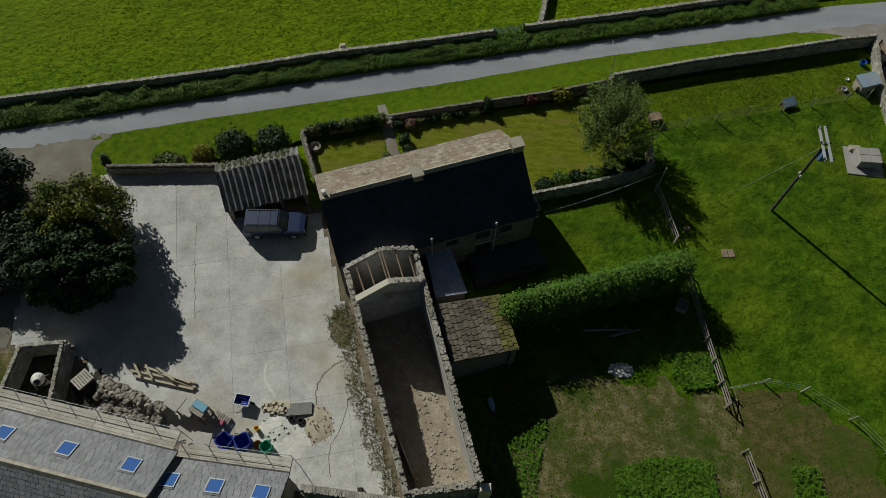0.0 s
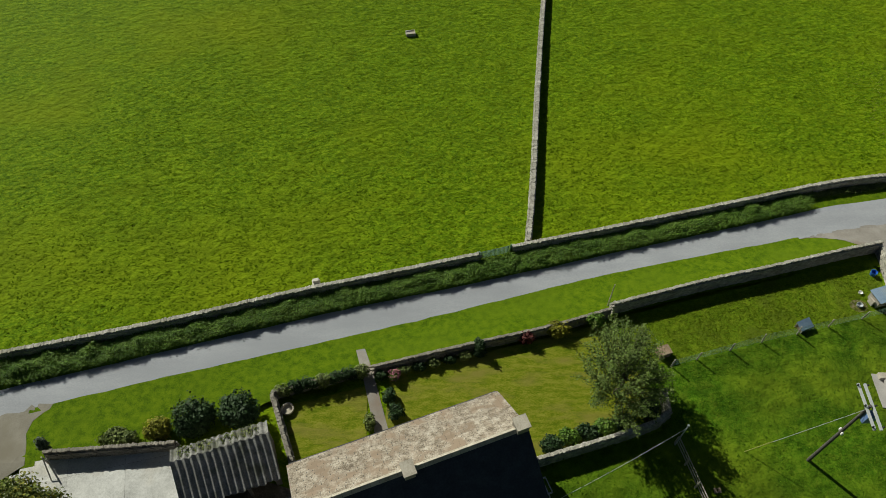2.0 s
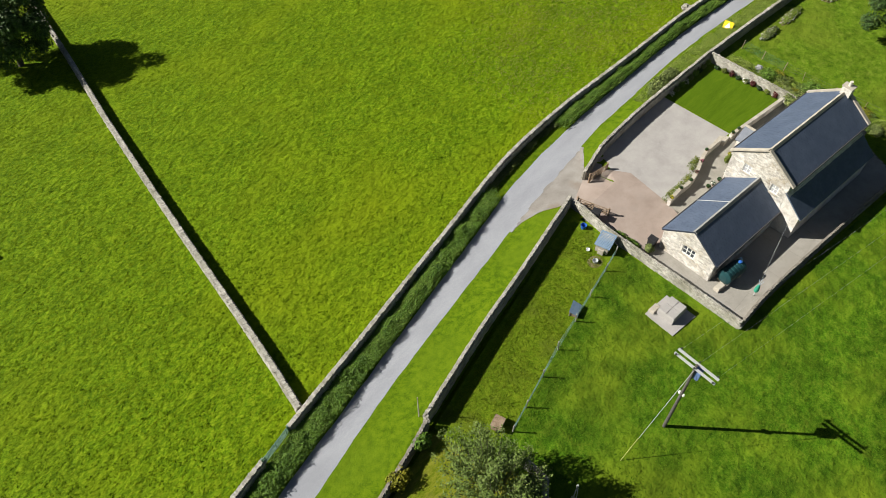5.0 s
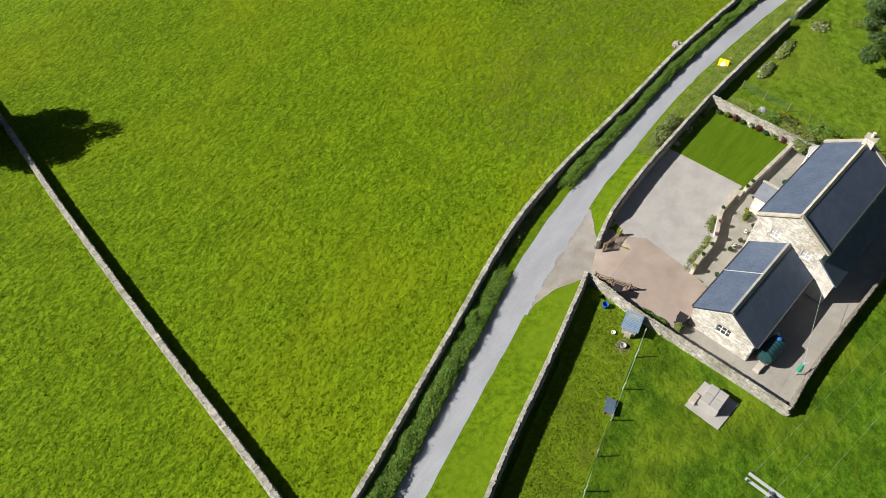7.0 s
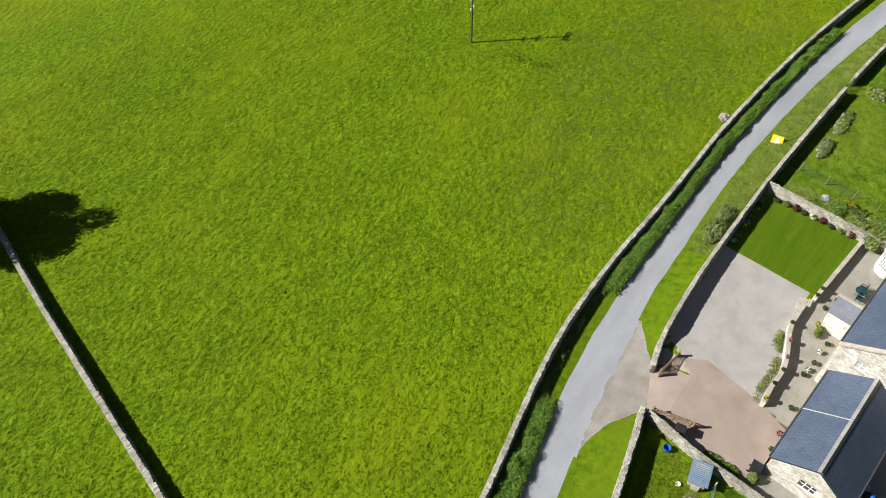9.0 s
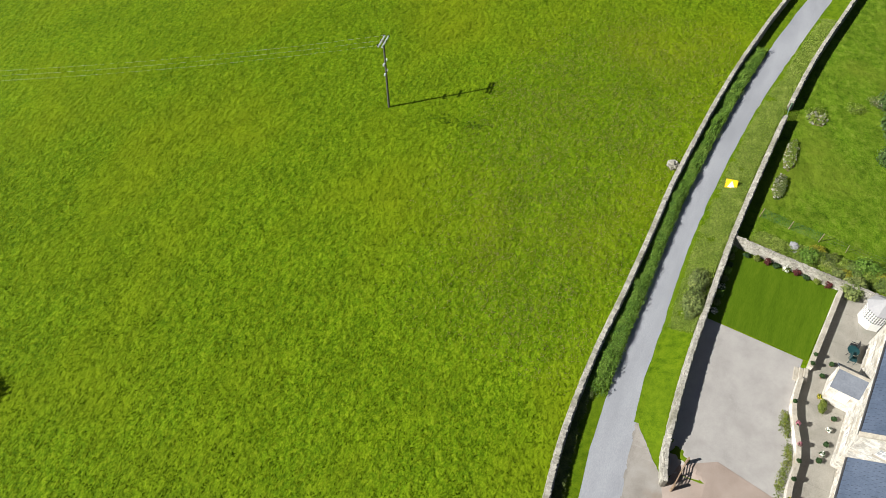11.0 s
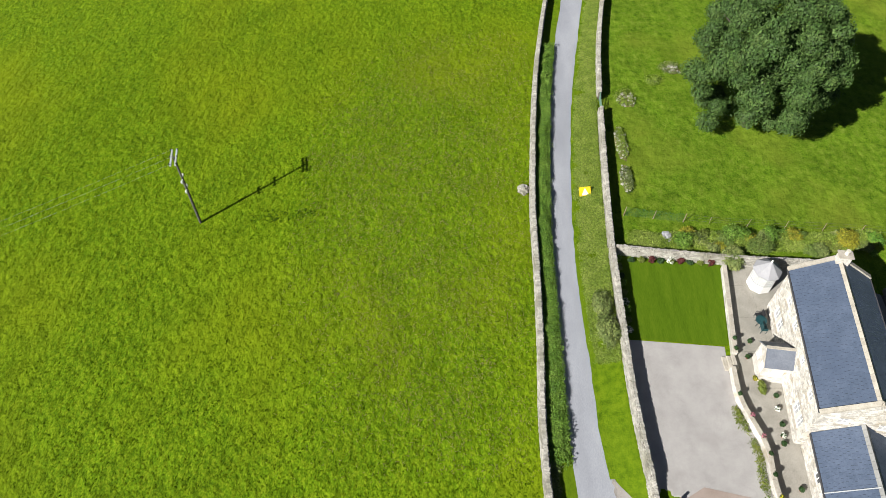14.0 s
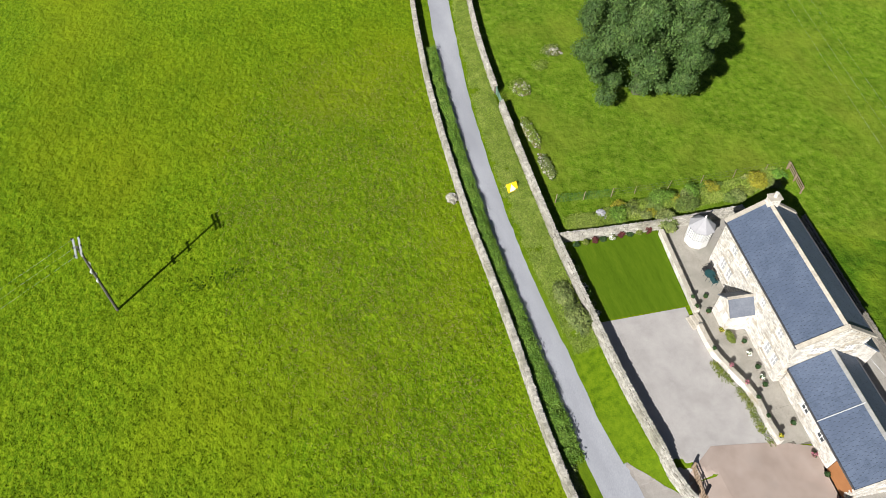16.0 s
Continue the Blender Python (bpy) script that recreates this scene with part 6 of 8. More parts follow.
p2 = power_pole(70.6, 86.8, 8.6, radians(10), [(4.6, 0.5), (5.9, 0.6)], "wooden power pole with double galvanised crossarm standing in the pasture", 1.0)

def cable(name, pts, r, sag, label, material="black"):
    b = Bm()
    for a, e in zip(pts, pts[1:]):
        a, e = Vector(a), Vector(e)
        n = 14
        q = [a.lerp(e, i / n) - Vector((0, 0, sag * 4 * (i / n) * (1 - i / n))) for i in range(n + 1)]
        for u, v in zip(q, q[1:]):
            b.tube(u, v, r, n=4)
    return solid(name, b, M[material], label, "wire")
top = G(70.6, 86.8) + 8.65
for k in (-1.0, 0.0, 1.0):
    dx, dy = math.cos(radians(10)) * k * 0.9, math.sin(radians(10)) * k * 0.9
    cable("power_line", [(70.6 + dx, 86.8 + dy, top), (45 + dx, 132.5 + dy, top - 3.2)], 0.004, 0.8, "thin pale overhead power line", "metal")
    dx, dy = math.cos(radians(-95)) * k * 1.35, math.sin(radians(-95)) * k * 1.35
    cable("power_line", [(25.75 + dx, 29.0 + dy, 8.8), (125 + dx, 7.4 + dy, 8.8)], 0.003, 0.9, "thin pale overhead power line", "metal")
cable("guy_wire", [(25.7, 29.0, 8.2), (21.5, 29.8, 0.0)], 0.018, 0.0, "steel guy wire staying the pole", "metal")
cable("guy_guard", [(22.6, 29.6, 2.2), (21.5, 29.8, 0.03)], 0.03, 0.0, "faded yellow guard sleeve on the guy wire", "guard")
cable("service_cable", [(16.7, 30.4, 3.2), (7.0, 25.6, 4.6)], 0.014, 0.35, "thin cable to the farmhouse", "metal")
cable("washing_line", [(49.3, 31.5, 2.3), (40.5, 29.9, 1.7)], 0.012, 0.15, "thin washing line over the patio", "metal")
b = Bm()
b.tube((0, 0, -0.1), (0, 0, 3.3), 0.05, 0.04)
b.lathe([(0.06, 0), (0.1, 0.08), (0.06, 0.2)], 8, pose(0.0, 0, 3.2))
solid("cable_post", b, M["metal"], "slim grey post carrying a cable by the fence", "post", m=pose(16.75, 30.5, 0))
b = Bm()
b.tube((0, 0, -0.1), (0, 0, 3.0), 0.05, 0.035)
solid("verge_post", b, M["timber"], "thin upright post on the lane verge", "post", m=pose(14.3, 42.4, G(14.3, 42.4)))

# ---- fences ----
def rail_fence(name, pts, label, h=1.1, rails=3, gap=1.8, material="timber"):
    t = thing(name, label, "fence", pose(0, 0, 0))
    for (x1, y1), (x2, y2) in zip(pts, pts[1:]):
        a, e = Vector((x1, y1, 0)), Vector((x2, y2, 0))
        n = max(1, round((e - a).length / gap))
        for i in range(n + 1):
            p = a.lerp(e, i / n)
            b = Bm()
            b.cbox(p.x, p.y, -0.1, 0.11, 0.11, h + 0.15, math.degrees(math.atan2(y2 - y1, x2 - x1)))
            part("post", b, M[material], t)
        for k in range(rails):
            z = 0.35 + (h - 0.4) * k / max(1, rails - 1)
            d = (e - a)
            b = Bm()
            b.box(0, 0.05, z - 0.05, d.length, 0.09, z + 0.05, pose(a.x, a.y, 0, 0, 0, math.degrees(math.atan2(d.y, d.x))))
            part("rail", b, M[material], t)
    return t
rail_fence("rail_fence", [(16.75, 30.6), (17.65, 25.9)], "grey weathered post-and-rail fence beside the hedge")
rail_fence("rail_fence", [(17.9, 23.8), (18.6, 17.9), (19.3, 13.2)], "grey weathered post-and-rail fence beside the worn grass")
rail_fence("rail_fence", [(19.85, 10.2), (20.6, 6.4)], "grey weathered post-and-rail fence beside the worn grass")
rail_fence("rail_fence", [(68.8, 23.9), (65.6, 24.6)], "grey weathered rail fence at the orchard corner", 0.9, 3, material="rafter")

def wire_fence(name, pts, gap, h, label, wires=4, lean=0.0, net=None, post="timber", thick=0.06):
    t = thing(name, label, "fence", pose(0, 0, 0))
    rng = random.Random(len(pts) * 7 + 1)
    L = curve_pts([(*p, 0) for p in pts], gap)
    tops = []
    for p in L:
        q = p + Vector((rng.uniform(-0.1, 0.1) + lean, rng.uniform(-0.1, 0.1), h))
        tops.append(q)
        b = Bm()
        b.tube(p - Vector((0, 0, 0.1)), q, thick, thick * 0.85, 6)
        part("post", b, M[post], t)
    for k in range(wires):
        f = (k + 1) / wires * 0.95
        b = Bm()
        for i in range(len(L) - 1):
            b.tube(L[i].lerp(tops[i], f), L[i + 1].lerp(tops[i + 1], f), 0.007, n=4)
        part("wire", b, M[net or "metal"], t)
    return t
wire_fence("poultry_fence", [(18.0, 36.6), (22.9, 37.8), (28.6, 39.0), (36.4, 40.6)], 2.1, 1.15, "thin poultry fence of wooden posts and green-grey wire netting", 9, 0.0, "gate_green")
wire_fence("wire_fence", [(19.5, 14.3), (22.2, 15.0), (24.7, 14.4), (27.5, 12.5), (29.3, 10.3), (31, 7)], 2.6, 1.0, "sagging wire fence on leaning posts", 3, 0.2)
M["net_green"] = mat("green_netting", [(0.012, 0.075, 0.030), (0.020, 0.100, 0.042)], 3.0, 12.0, 0.6, 0.0)
wire_fence("orchard_fence", [(70.6, 47.3), (69.9, 42)], 2.4, 1.1, "dark green wire netting fence behind the border", 12, 0.0, "net_green", "rafter", 0.04)
wire_fence("orchard_fence", [(69.9, 42), (69.3, 33), (68.8, 24)], 3.0, 1.1, "thin wire fence behind the border", 3, 0.0, "pipe", "rafter", 0.028)

# ---- paddock things ----
def coop():
    t = thing("poultry_house", "small grey timber poultry house with blue-grey corrugated roof", "shed", pose(36.35, 41.75, 0, 0, 0, 12))
    b = Bm()
    b.add([(-0.7, -0.55, 0.15), (0.7, -0.55, 0.15), (0.7, 0.55, 0.15), (-0.7, 0.55, 0.15), (-0.7, -0.55, 0.95), (0.7, -0.55, 1.15), (0.7, 0.55, 1.15), (-0.7, 0.55, 0.95)],
          [(0, 1, 5, 4), (1, 2, 6, 5), (2, 3, 7, 6), (3, 0, 4, 7), (4, 5, 6, 7)])
    part("body", b, M["timber"], t)
    for x in (-0.6, 0.6):
        for y in (-0.45, 0.45):
            b = Bm()
            b.cbox(x, y, 0, 0.09, 0.09, 0.2)
            part("leg", b, M["timber"], t)
    b = Bm()
    n = 24
    for i in range(n + 1):
        x = -0.85 + 1.7 * i / n
        z = 0.97 + 0.2 * (x + 0.85) / 1.7 + 0.025 * math.cos(i * math.pi)
        b.v += [(x, -0.7, z), (x, 0.7, z)]
    b.f = [(2 * i, 2 * i + 2, 2 * i + 3, 2 * i + 1) for i in range(n)]
    part("roof_sheet", b, M["blue_grey2"], t)
    b = Bm()
    b.box(-0.9, -0.25, 0.05, -0.75, 0.25, 0.6)
    part("ramp_door", b, M["timber"], t)
M["blue_grey2"] = mat("blue_grey_sheet", [(0.12, 0.19, 0.28), (0.20, 0.28, 0.38)], 2.0, 8.0, 0.5, 0.0)
coop()
def bucket(name, x, y, r, h, material, label, category="bucket"):
    b = Bm()
    b.lathe([(r * 0.8, 0), (r, h), (r * 0.9, h), (r * 0.72, 0.05)], 14)
    return solid(name, b, M[material], label, category, m=pose(x, y, G(x, y) + 0.03), shade=False)
bucket("water_tub", 37.0, 44.4, 0.28, 0.4, "blue_plastic", "bright blue plastic tub by the wall")
bucket("feed_pan", 35.2, 42.6, 0.18, 0.15, "white", "white feed pan on the grass")
bucket("feed_pan", 34.6, 41.4, 0.25, 0.22, "metal", "grey round drinker on bare earth")
sheet("bare_ring", [(34.6 + 0.75 * math.cos(i * 0.524), 41.4 + 0.6 * math.sin(i * 0.524)) for i in range(12)], 0.03, M["worn"], "ring of bare trodden earth")
def feeder():
    t = thing("feed_trough", "low blue-grey poultry shelter beside the fence", "shelter", pose(29.3, 39.55, 0, 0, 0, 20))
    b = Bm()
    b.add([(-0.6, -0.35, 0.35), (0.6, -0.35, 0.35), (0.6, 0.4, 0.62), (-0.6, 0.4, 0.62), (-0.6, -0.35, 0.40), (0.6, -0.35, 0.40), (0.6, 0.4, 0.67), (-0.6, 0.4, 0.67)], [(3, 2, 1, 0), (4, 5, 6, 7), (0, 1, 5, 4), (1, 2, 6, 5), (2, 3, 7, 6), (3, 0, 4, 7)])
    part("roof_sheet", b, M["blue_grey2"], t)
    for x in (-0.52, 0.52):
        for y, z in ((-0.3, 0.36), (0.34, 0.6)):
            b = Bm()
            b.cbox(x, y, 0, 0.07, 0.07, z)
            part("leg", b, M["timber"], t)
    b = Bm()
    b.box(-0.5, -0.25, 0.02, 0.5, 0.3, 0.3)
    part("box", b, M["rafter"], t)
feeder()
b = Bm()
b.cbox(0, 0, 0, 0.9, 0.7, 0.6); b.box(-0.5, -0.4, 0.6, 0.5, 0.4, 0.66)
solid("nest_box", b, M["rafter"], "red-brown wooden nest box beside the tree", "box", m=pose(17.6, 37.7, 0, 0, 0, 15))

def plinth():
    t = thing("concrete_tank_cover", "square concrete tank cover on a pale slab in the grass", "tank cover", pose(34.2, 33.8, 0, 0, 0, -4))
    b = Bm()
    b.prism([(-1.45, -1.3), (1.4, -1.45), (1.4, 1.35), (-1.35, 1.45)], 0, 0.1)
    part("slab", b, M["gravel"], t)
    b = Bm()
    b.cbox(0.2, 0.1, 0.1, 1.75, 1.5, 0.7)
    part("chamber", b, M["gravel"], t)
    for x in (-0.24, 0.64):
        for y in (-0.27, 0.47):
            b = Bm()
            b.cbox(x, y, 0.8, 0.84, 0.70, 0.07, 1.5 * x * y)
            part("lid", b, M["gravel"], t)
    b = Bm()
    b.cbox(-0.5, 1.2, 0.1, 0.9, 0.5, 0.25)
    part("step_block", b, M["ridge"], t)
plinth()
for x, y, k in ((21.6, 25.1, 0.5), (18.8, 27.2, 0.25)):
    b = Bm()
    b.prism([(-k, -k * 0.7), (-0.03, -k * 0.75), (-0.03, k * 0.7), (-k * 0.9, k * 0.65)], 0, 0.06)
    b.prism([(0.03, -k * 0.75), (k, -k * 0.6), (k * 0.95, k * 0.7), (0.03, k * 0.7)], 0, 0.06)
    solid("drain_cover", b, M["soil_heap"], "stone drain cover sunk in the paddock", "drain cover", m=pose(x, y, 0.02))
b = Bm()
b.cbox(0, 0, 0, 0.75, 0.9, 0.06)
for q in ((-0.37, -0.45, -0.33, 0.45), (0.33, -0.45, 0.37, 0.45), (-0.33, -0.45, 0.33, -0.41), (-0.33, 0.41, 0.33, 0.45)):
    b.box(q[0], q[1], 0.06, q[2], q[3], 0.5)
solid("wooden_crate", b, M["plank"], "open pale wooden crate behind the hedge", "crate", m=pose(17.4, 20.6, 0.02, 0, 0, -25))
for x, y, L, a in ((10.2, 20.6, 3.4, 4), (10.1, 18.6, 3.5, 2), (12.0, 18.2, 2.2, 14), (7.6, 19.4, 1.2, -50)):
    b = Bm()
    b.tube((0, 0, 0.12), (L, 0, 0.10), 0.11, 0.07, 8)
    b.tube((L * 0.4, 0, 0.12), (L * 0.55, 0.5, 0.3), 0.05, 0.02, 6)
    solid("fallen_branch", b, M["timber"], "bare grey branch lying behind the hedge", "branch", m=pose(x, y, 0.02, 0, 0, a))
def heap(name, x, y, rx, ry, h, n, s, material, base, label, seed, category="heap", rough=0.12):
    """A low mound with loose lumps over it."""
    t = thing(name, label, category, pose(x, y, G(x, y) + 0.03))
    rng = random.Random(seed)
    b = Bm()
    R, C = 7, 20
    for i in range(R + 1):
        k = i / R
        for j in range(C):
            a = 2 * math.pi * j / C
            e = 1 + 0.25 * noise.noise((math.cos(a) * 2 + seed, math.sin(a) * 2, k))
            b.v.append((rx * (1 - k) * e * math.cos(a), ry * (1 - k) * e * math.sin(a), h * (1 - (1 - k) ** 2) * (1 + 0.3 * noise.noise((a, k * 3, seed)))))
    b.f = [(i * C + j, i * C + (j + 1) % C, (i + 1) * C + (j + 1) % C, (i + 1) * C + j) for i in range(R) for j in range(C)]
    part("mound", b, M[base], t, shade=True)
    q = Bm()
    for _ in range(n):
        a, k = rng.uniform(0, 6.28), math.sqrt(rng.random())
        e = s * rng.uniform(0.5, 1.4)
        z = h * (1 - k ** 2)
        d = Vector((rng.uniform(-1, 1), rng.uniform(-1, 1), rng.uniform(-rough, rough))).normalized()
        o = d.cross(Vector((rng.uniform(-rough, rough), rng.uniform(-rough, rough), 1))).normalized()
        stone_at(q, rng, Vector((rx * k * math.cos(a), ry * k * math.sin(a), z + e * (0.2 + rough * rng.random()))), d, o, e * 1.2, e * 0.75, e, d.cross(o) * -1 if d.cross(o).z < 0 else d.cross(o))
    if q.v:
        tagged(part("loose_stone", q, M[material], t), kind="stuff")
    return t
heap("ash_heap", 12.5, 15.7, 0.9, 0.5, 0.15, 50, 0.12, "sand", "sand", "pale heap of ash and chippings on the grass", 301)
heap("stone_heap", 73.9, 56.3, 0.55, 0.5, 0.5, 45, 0.22, "stone", "core", "small heap of field stones against the wall", 302)
heap("rockery", 80.2, 46.2, 2.4, 0.6, 0.15, 70, 0.14, "stone", "worn", "pale rockery bed along the orchard wall", 303)
heap("rockery", 75.2, 46.4, 1.9, 0.6, 0.15, 55, 0.14, "stone", "worn", "pale rockery bed along the orchard wall", 304)
heap("rockery", 87.0, 44.7, 1.2, 1.0, 0.12, 32, 0.18, "stone", "worn", "scattered pale stones on the orchard lawn", 305)
heap("rockery", 92.2, 38.9, 0.7, 0.9, 0.12, 16, 0.2, "stone", "worn", "scattered pale stones on the orchard lawn", 306)
heap("rag_stone", 67.9, 44.0, 0.5, 0.45, 0.6, 26, 0.26, "pale_felt", "pale_felt", "white crumpled sacking lying in the border", 307)
for i, (x, y, rx, ry) in enumerate(((80.2, 46.2, 2.5, 0.7), (75.2, 46.4, 2.0, 0.7), (87.2, 44.9, 1.7, 1.3), (92.4, 39.2, 1.2, 1.5), (90.2, 41.4, 1.0, 1.2))):
    bush(x, y, rx, ry, 0.5, "grey-green scrub growing through a rockery", "leaf_scrub" if i % 2 else "leaf_verge", int(520 * rx), 0.14, 330 + i, "rockery_scrub", lobes=9)

# ---- lane sign ----
def sign():
    t = thing("road_sign", "temporary yellow road sign with a white panel leaning on the verge", "sign", pose(73.1, 50.5, G(73, 50.5), 0, 0, 100))
    m = pose(0, 0, 0.12, 42, 0, 0)
    b = Bm()
    b.box(-0.55, -0.02, 0, 0.55, 0.02, 0.85, m)
    part("plate", b, M["yellow"], t)
    b = Bm()
    b.prism([(-0.36, 0.08), (0.36, 0.08), (0.0, 0.72)], 0.024, 0.032, m @ pose(0, 0, 0, 90))
    b.prism([(-0.36, 0.08), (0.36, 0.08), (0.0, 0.72)], -0.032, -0.024, m @ pose(0, 0, 0, 90))
    part("panel", b, M["white"], t)
    for x in (-0.45, 0.45):
        b = Bm()
        b.tube((x, 0, 0), m @ Vector((x, 0, 0.3)), 0.025, n=6)
        b.tube((x, -0.9, 0), m @ Vector((x, 0.02, 0.8)), 0.02, n=6)
        part("leg", b, M["metal"], t)
sign()

# ---- patio and terrace things ----
def oil_tank():
    t = thing("oil_tank", "dark green ribbed plastic oil tank on the patio", "tank", pose(40.75, 32.25, 0.05, 0, 0, -10))
    b = Bm()
    m = pose(-1.15, 0, 0.95, 0, 90, 0)
    prof = [(0.3, 0.0), (0.6, 0.08)]
    for i in range(6):
        z = 0.12 + i * 0.34
        prof += [(0.66, z), (0.66, z + 0.22), (0.61, z + 0.25), (0.61, z + 0.31)]
    prof += [(0.6, 2.2), (0.3, 2.3)]
    b.lathe(prof, 16, m)
    part("vessel", b, M["green_plastic"], t)
    for x in (-0.7, 0.7):
        b = Bm()
        b.cbox(x, 0, 0, 0.35, 1.0, 0.5)
        part("cradle", b, M["ridge"], t)
    b = Bm()
    b.lathe([(0.16, 0), (0.16, 0.12), (0.05, 0.16)], 10, pose(0.7, 0, 1.58))
    part("filler_cap", b, M["blue_plastic"], t)
    b = Bm()
    b.cbox(-1.5, -0.2, 0, 0.9, 0.5, 0.35)
    part("plinth_block", b, M["ridge"], t)
oil_tank()
b = Bm()
b.lathe([(0.12, 0), (0.22, 0.25), (0.12, 0.5), (0.20, 0.7), (0.10, 0.95)], 12)
M["sheet_blue"] = mat("pale_blue_cover", [(0.35, 0.48, 0.66), (0.50, 0.60, 0.75)], 2.0, 8.0, 0.7, 0.0)
solid("covered_pot", b, M["sheet_blue"], "pale blue wrapped pot standing by the oil tank", "pot", m=pose(42.5, 32.4, 0.06))
def dryer():
    t = thing("rotary_dryer", "folded rotary clothes dryer with green cover", "clothes dryer", pose(40.5, 29.9, 0.05))
    b = Bm()
    b.tube((0, 0, 0), (0, 0, 1.9), 0.025)
    part("pole", b, M["metal"], t)
    b = Bm()
    b.lathe([(0.05, 0.5), (0.2, 0.7), (0.16, 1.15), (0.08, 1.5)], 10)
    part("cover", b, M["bag_green"], t)
    for i in range(4):
        b = Bm()
        b.tube((0, 0, 1.3), (0.18 * math.cos(i * 1.57), 0.18 * math.sin(i * 1.57), 2.1), 0.015, n=5)
        part("arm", b, M["sheet_blue"], t)
dryer()
def wheelie_bin(x, y, rz, material, label):
    t = thing("wheelie_bin", label, "bin", pose(x, y, 0.05, 0, 0, rz))
    b = Bm()
    b.add([(-0.24, -0.28, 0.06), (0.24, -0.28, 0.06), (0.24, 0.28, 0.06), (-0.24, 0.28, 0.06), (-0.29, -0.35, 0.95), (0.29, -0.35, 0.95), (0.29, 0.35, 0.95), (-0.29, 0.35, 0.95)], [(3, 2, 1, 0), (0, 1, 5, 4), (1, 2, 6, 5), (2, 3, 7, 6), (3, 0, 4, 7)])
    part("body", b, M[material], t)
    b = Bm()
    b.cbox(0, 0, 0.95, 0.62, 0.76, 0.08)
    part("lid", b, M[material], t)
    for x in (-0.25, 0.25):
        b = Bm()
        b.tube((x - 0.03, 0.3, 0.1), (x + 0.03, 0.3, 0.1), 0.1)
        part("wheel", b, M["rubber"], t)
wheelie_bin(38.6, 44.3, 10, "black", "black wheelie bin beside the drive wall")
wheelie_bin(39.3, 38.9, 0, "black", "black wheelie bin beside the house gable")
bush(38.7, 38.7, 0.5, 0.45, 0.9, "round shrub in a pot at the house corner", "leaf_scrub", 700, 0.15, 310, "potted_shrub")

def summerhouse():
    t = thing("summerhouse", "white octagonal summerhouse with lattice windows and grey-white pointed roof", "summerhouse", pose(63.1, 36.9, 0.04, 0, 0, 10))
    R = 1.05
    P = [(R * math.cos(math.pi * (i + 0.5) / 4), R * math.sin(math.pi * (i + 0.5) / 4)) for i in range(8)]
    for i in range(8):
        (x1, y1), (x2, y2) = P[i], P[(i + 1) % 8]
        d = Vector((x2 - x1, y2 - y1, 0))
        m = pose(x1, y1, 0, 0, 0, math.degrees(math.atan2(d.y, d.x)))
        b = Bm()
        b.box(0, 0, 0, d.length, 0.06, 0.85, m)
        pn = part("wall_panel", b, M["white"], t)
        b = Bm()
        b.box(0, 0, 1.95, d.length, 0.06, 2.1, m)
        part("header", b, M["white"], pn)
        for k in range(5):
            b = Bm()
            x = d.length * k / 4
            b.box(max(0, x - 0.04), 0.005, 0.85, min(d.length, x + 0.04), 0.05, 1.95, m)
            part("glazing_bar", b, M["white"], pn)
        for k in range(1, 4):
            b = Bm()
            z = 0.85 + 1.1 * k / 4
            b.box(0.04, 0.012, z - 0.035, d.length - 0.04, 0.044, z + 0.035, m)
            part("glazing_bar", b, M["white"], pn)
        b = Bm()
        b.box(0.03, 0.024, 0.87, d.length - 0.03, 0.034, 1.93, m)
        part("pane", b, M["glass"], pn)
    for i in range(8):
        (x1, y1), (x2, y2) = P[i], P[(i + 1) % 8]
        b = Bm()
        b.add([(x1 * 1.13, y1 * 1.13, 2.08), (x2 * 1.13, y2 * 1.13, 2.08), (0, 0, 3.1), (x1 * 1.13, y1 * 1.13, 2.03), (x2 * 1.13, y2 * 1.13, 2.03), (0, 0, 3.04)], [(0, 1, 2), (0, 3, 4, 1), (5, 4, 3)])
        part("roof_facet", b, M["pale_felt"], t)
    b = Bm()
    b.lathe([(0.06, 3.05), (0.09, 3.15), (0.02, 3.35)], 8)
    part("finial", b, M["white"], t)
summerhouse()
def chair(x, y, rz, material, label, name="garden_chair"):
    t = thing(name, label, "chair", pose(x, y, 0.07, 0, 0, rz), group="terrace chairs")
    b = Bm(); b.cbox(0, 0, 0.42, 0.52, 0.52, 0.05); part("seat", b, M[material], t)
    b = Bm(); b.box(-0.26, 0.22, 0.5, 0.26, 0.27, 1.0); part("backrest", b, M[material], t)
    for sx in (-0.22, 0.22):
        for sy in (-0.22, 0.22):
            b = Bm(); b.tube((sx, sy, 0), (sx, sy, 0.42), 0.02, n=5); part("leg", b, M[material], t)
        b = Bm(); b.box(sx - 0.03, -0.24, 0.64, sx + 0.03, 0.24, 0.67); part("armrest", b, M[material], t)
chair(59.6, 37.95, 180, "black", "dark metal garden chair on the terrace")
chair(58.4, 37.85, 0, "green_plastic", "dark green garden chair on the terrace")
t = thing("garden_table", "dark round garden table on the terrace", "table", pose(59.0, 38.0, 0.07))
b = Bm(); b.lathe([(0.45, 0.68), (0.45, 0.72)], 16); part("tabletop", b, M["green_plastic"], t)
for i in range(3):
    b = Bm(); b.tube((0.35 * math.cos(i * 2.09), 0.35 * math.sin(i * 2.09), 0), (0.1 * math.cos(i * 2.09), 0.1 * math.sin(i * 2.09), 0.68), 0.02, n=5); part("leg", b, M["black"], t)
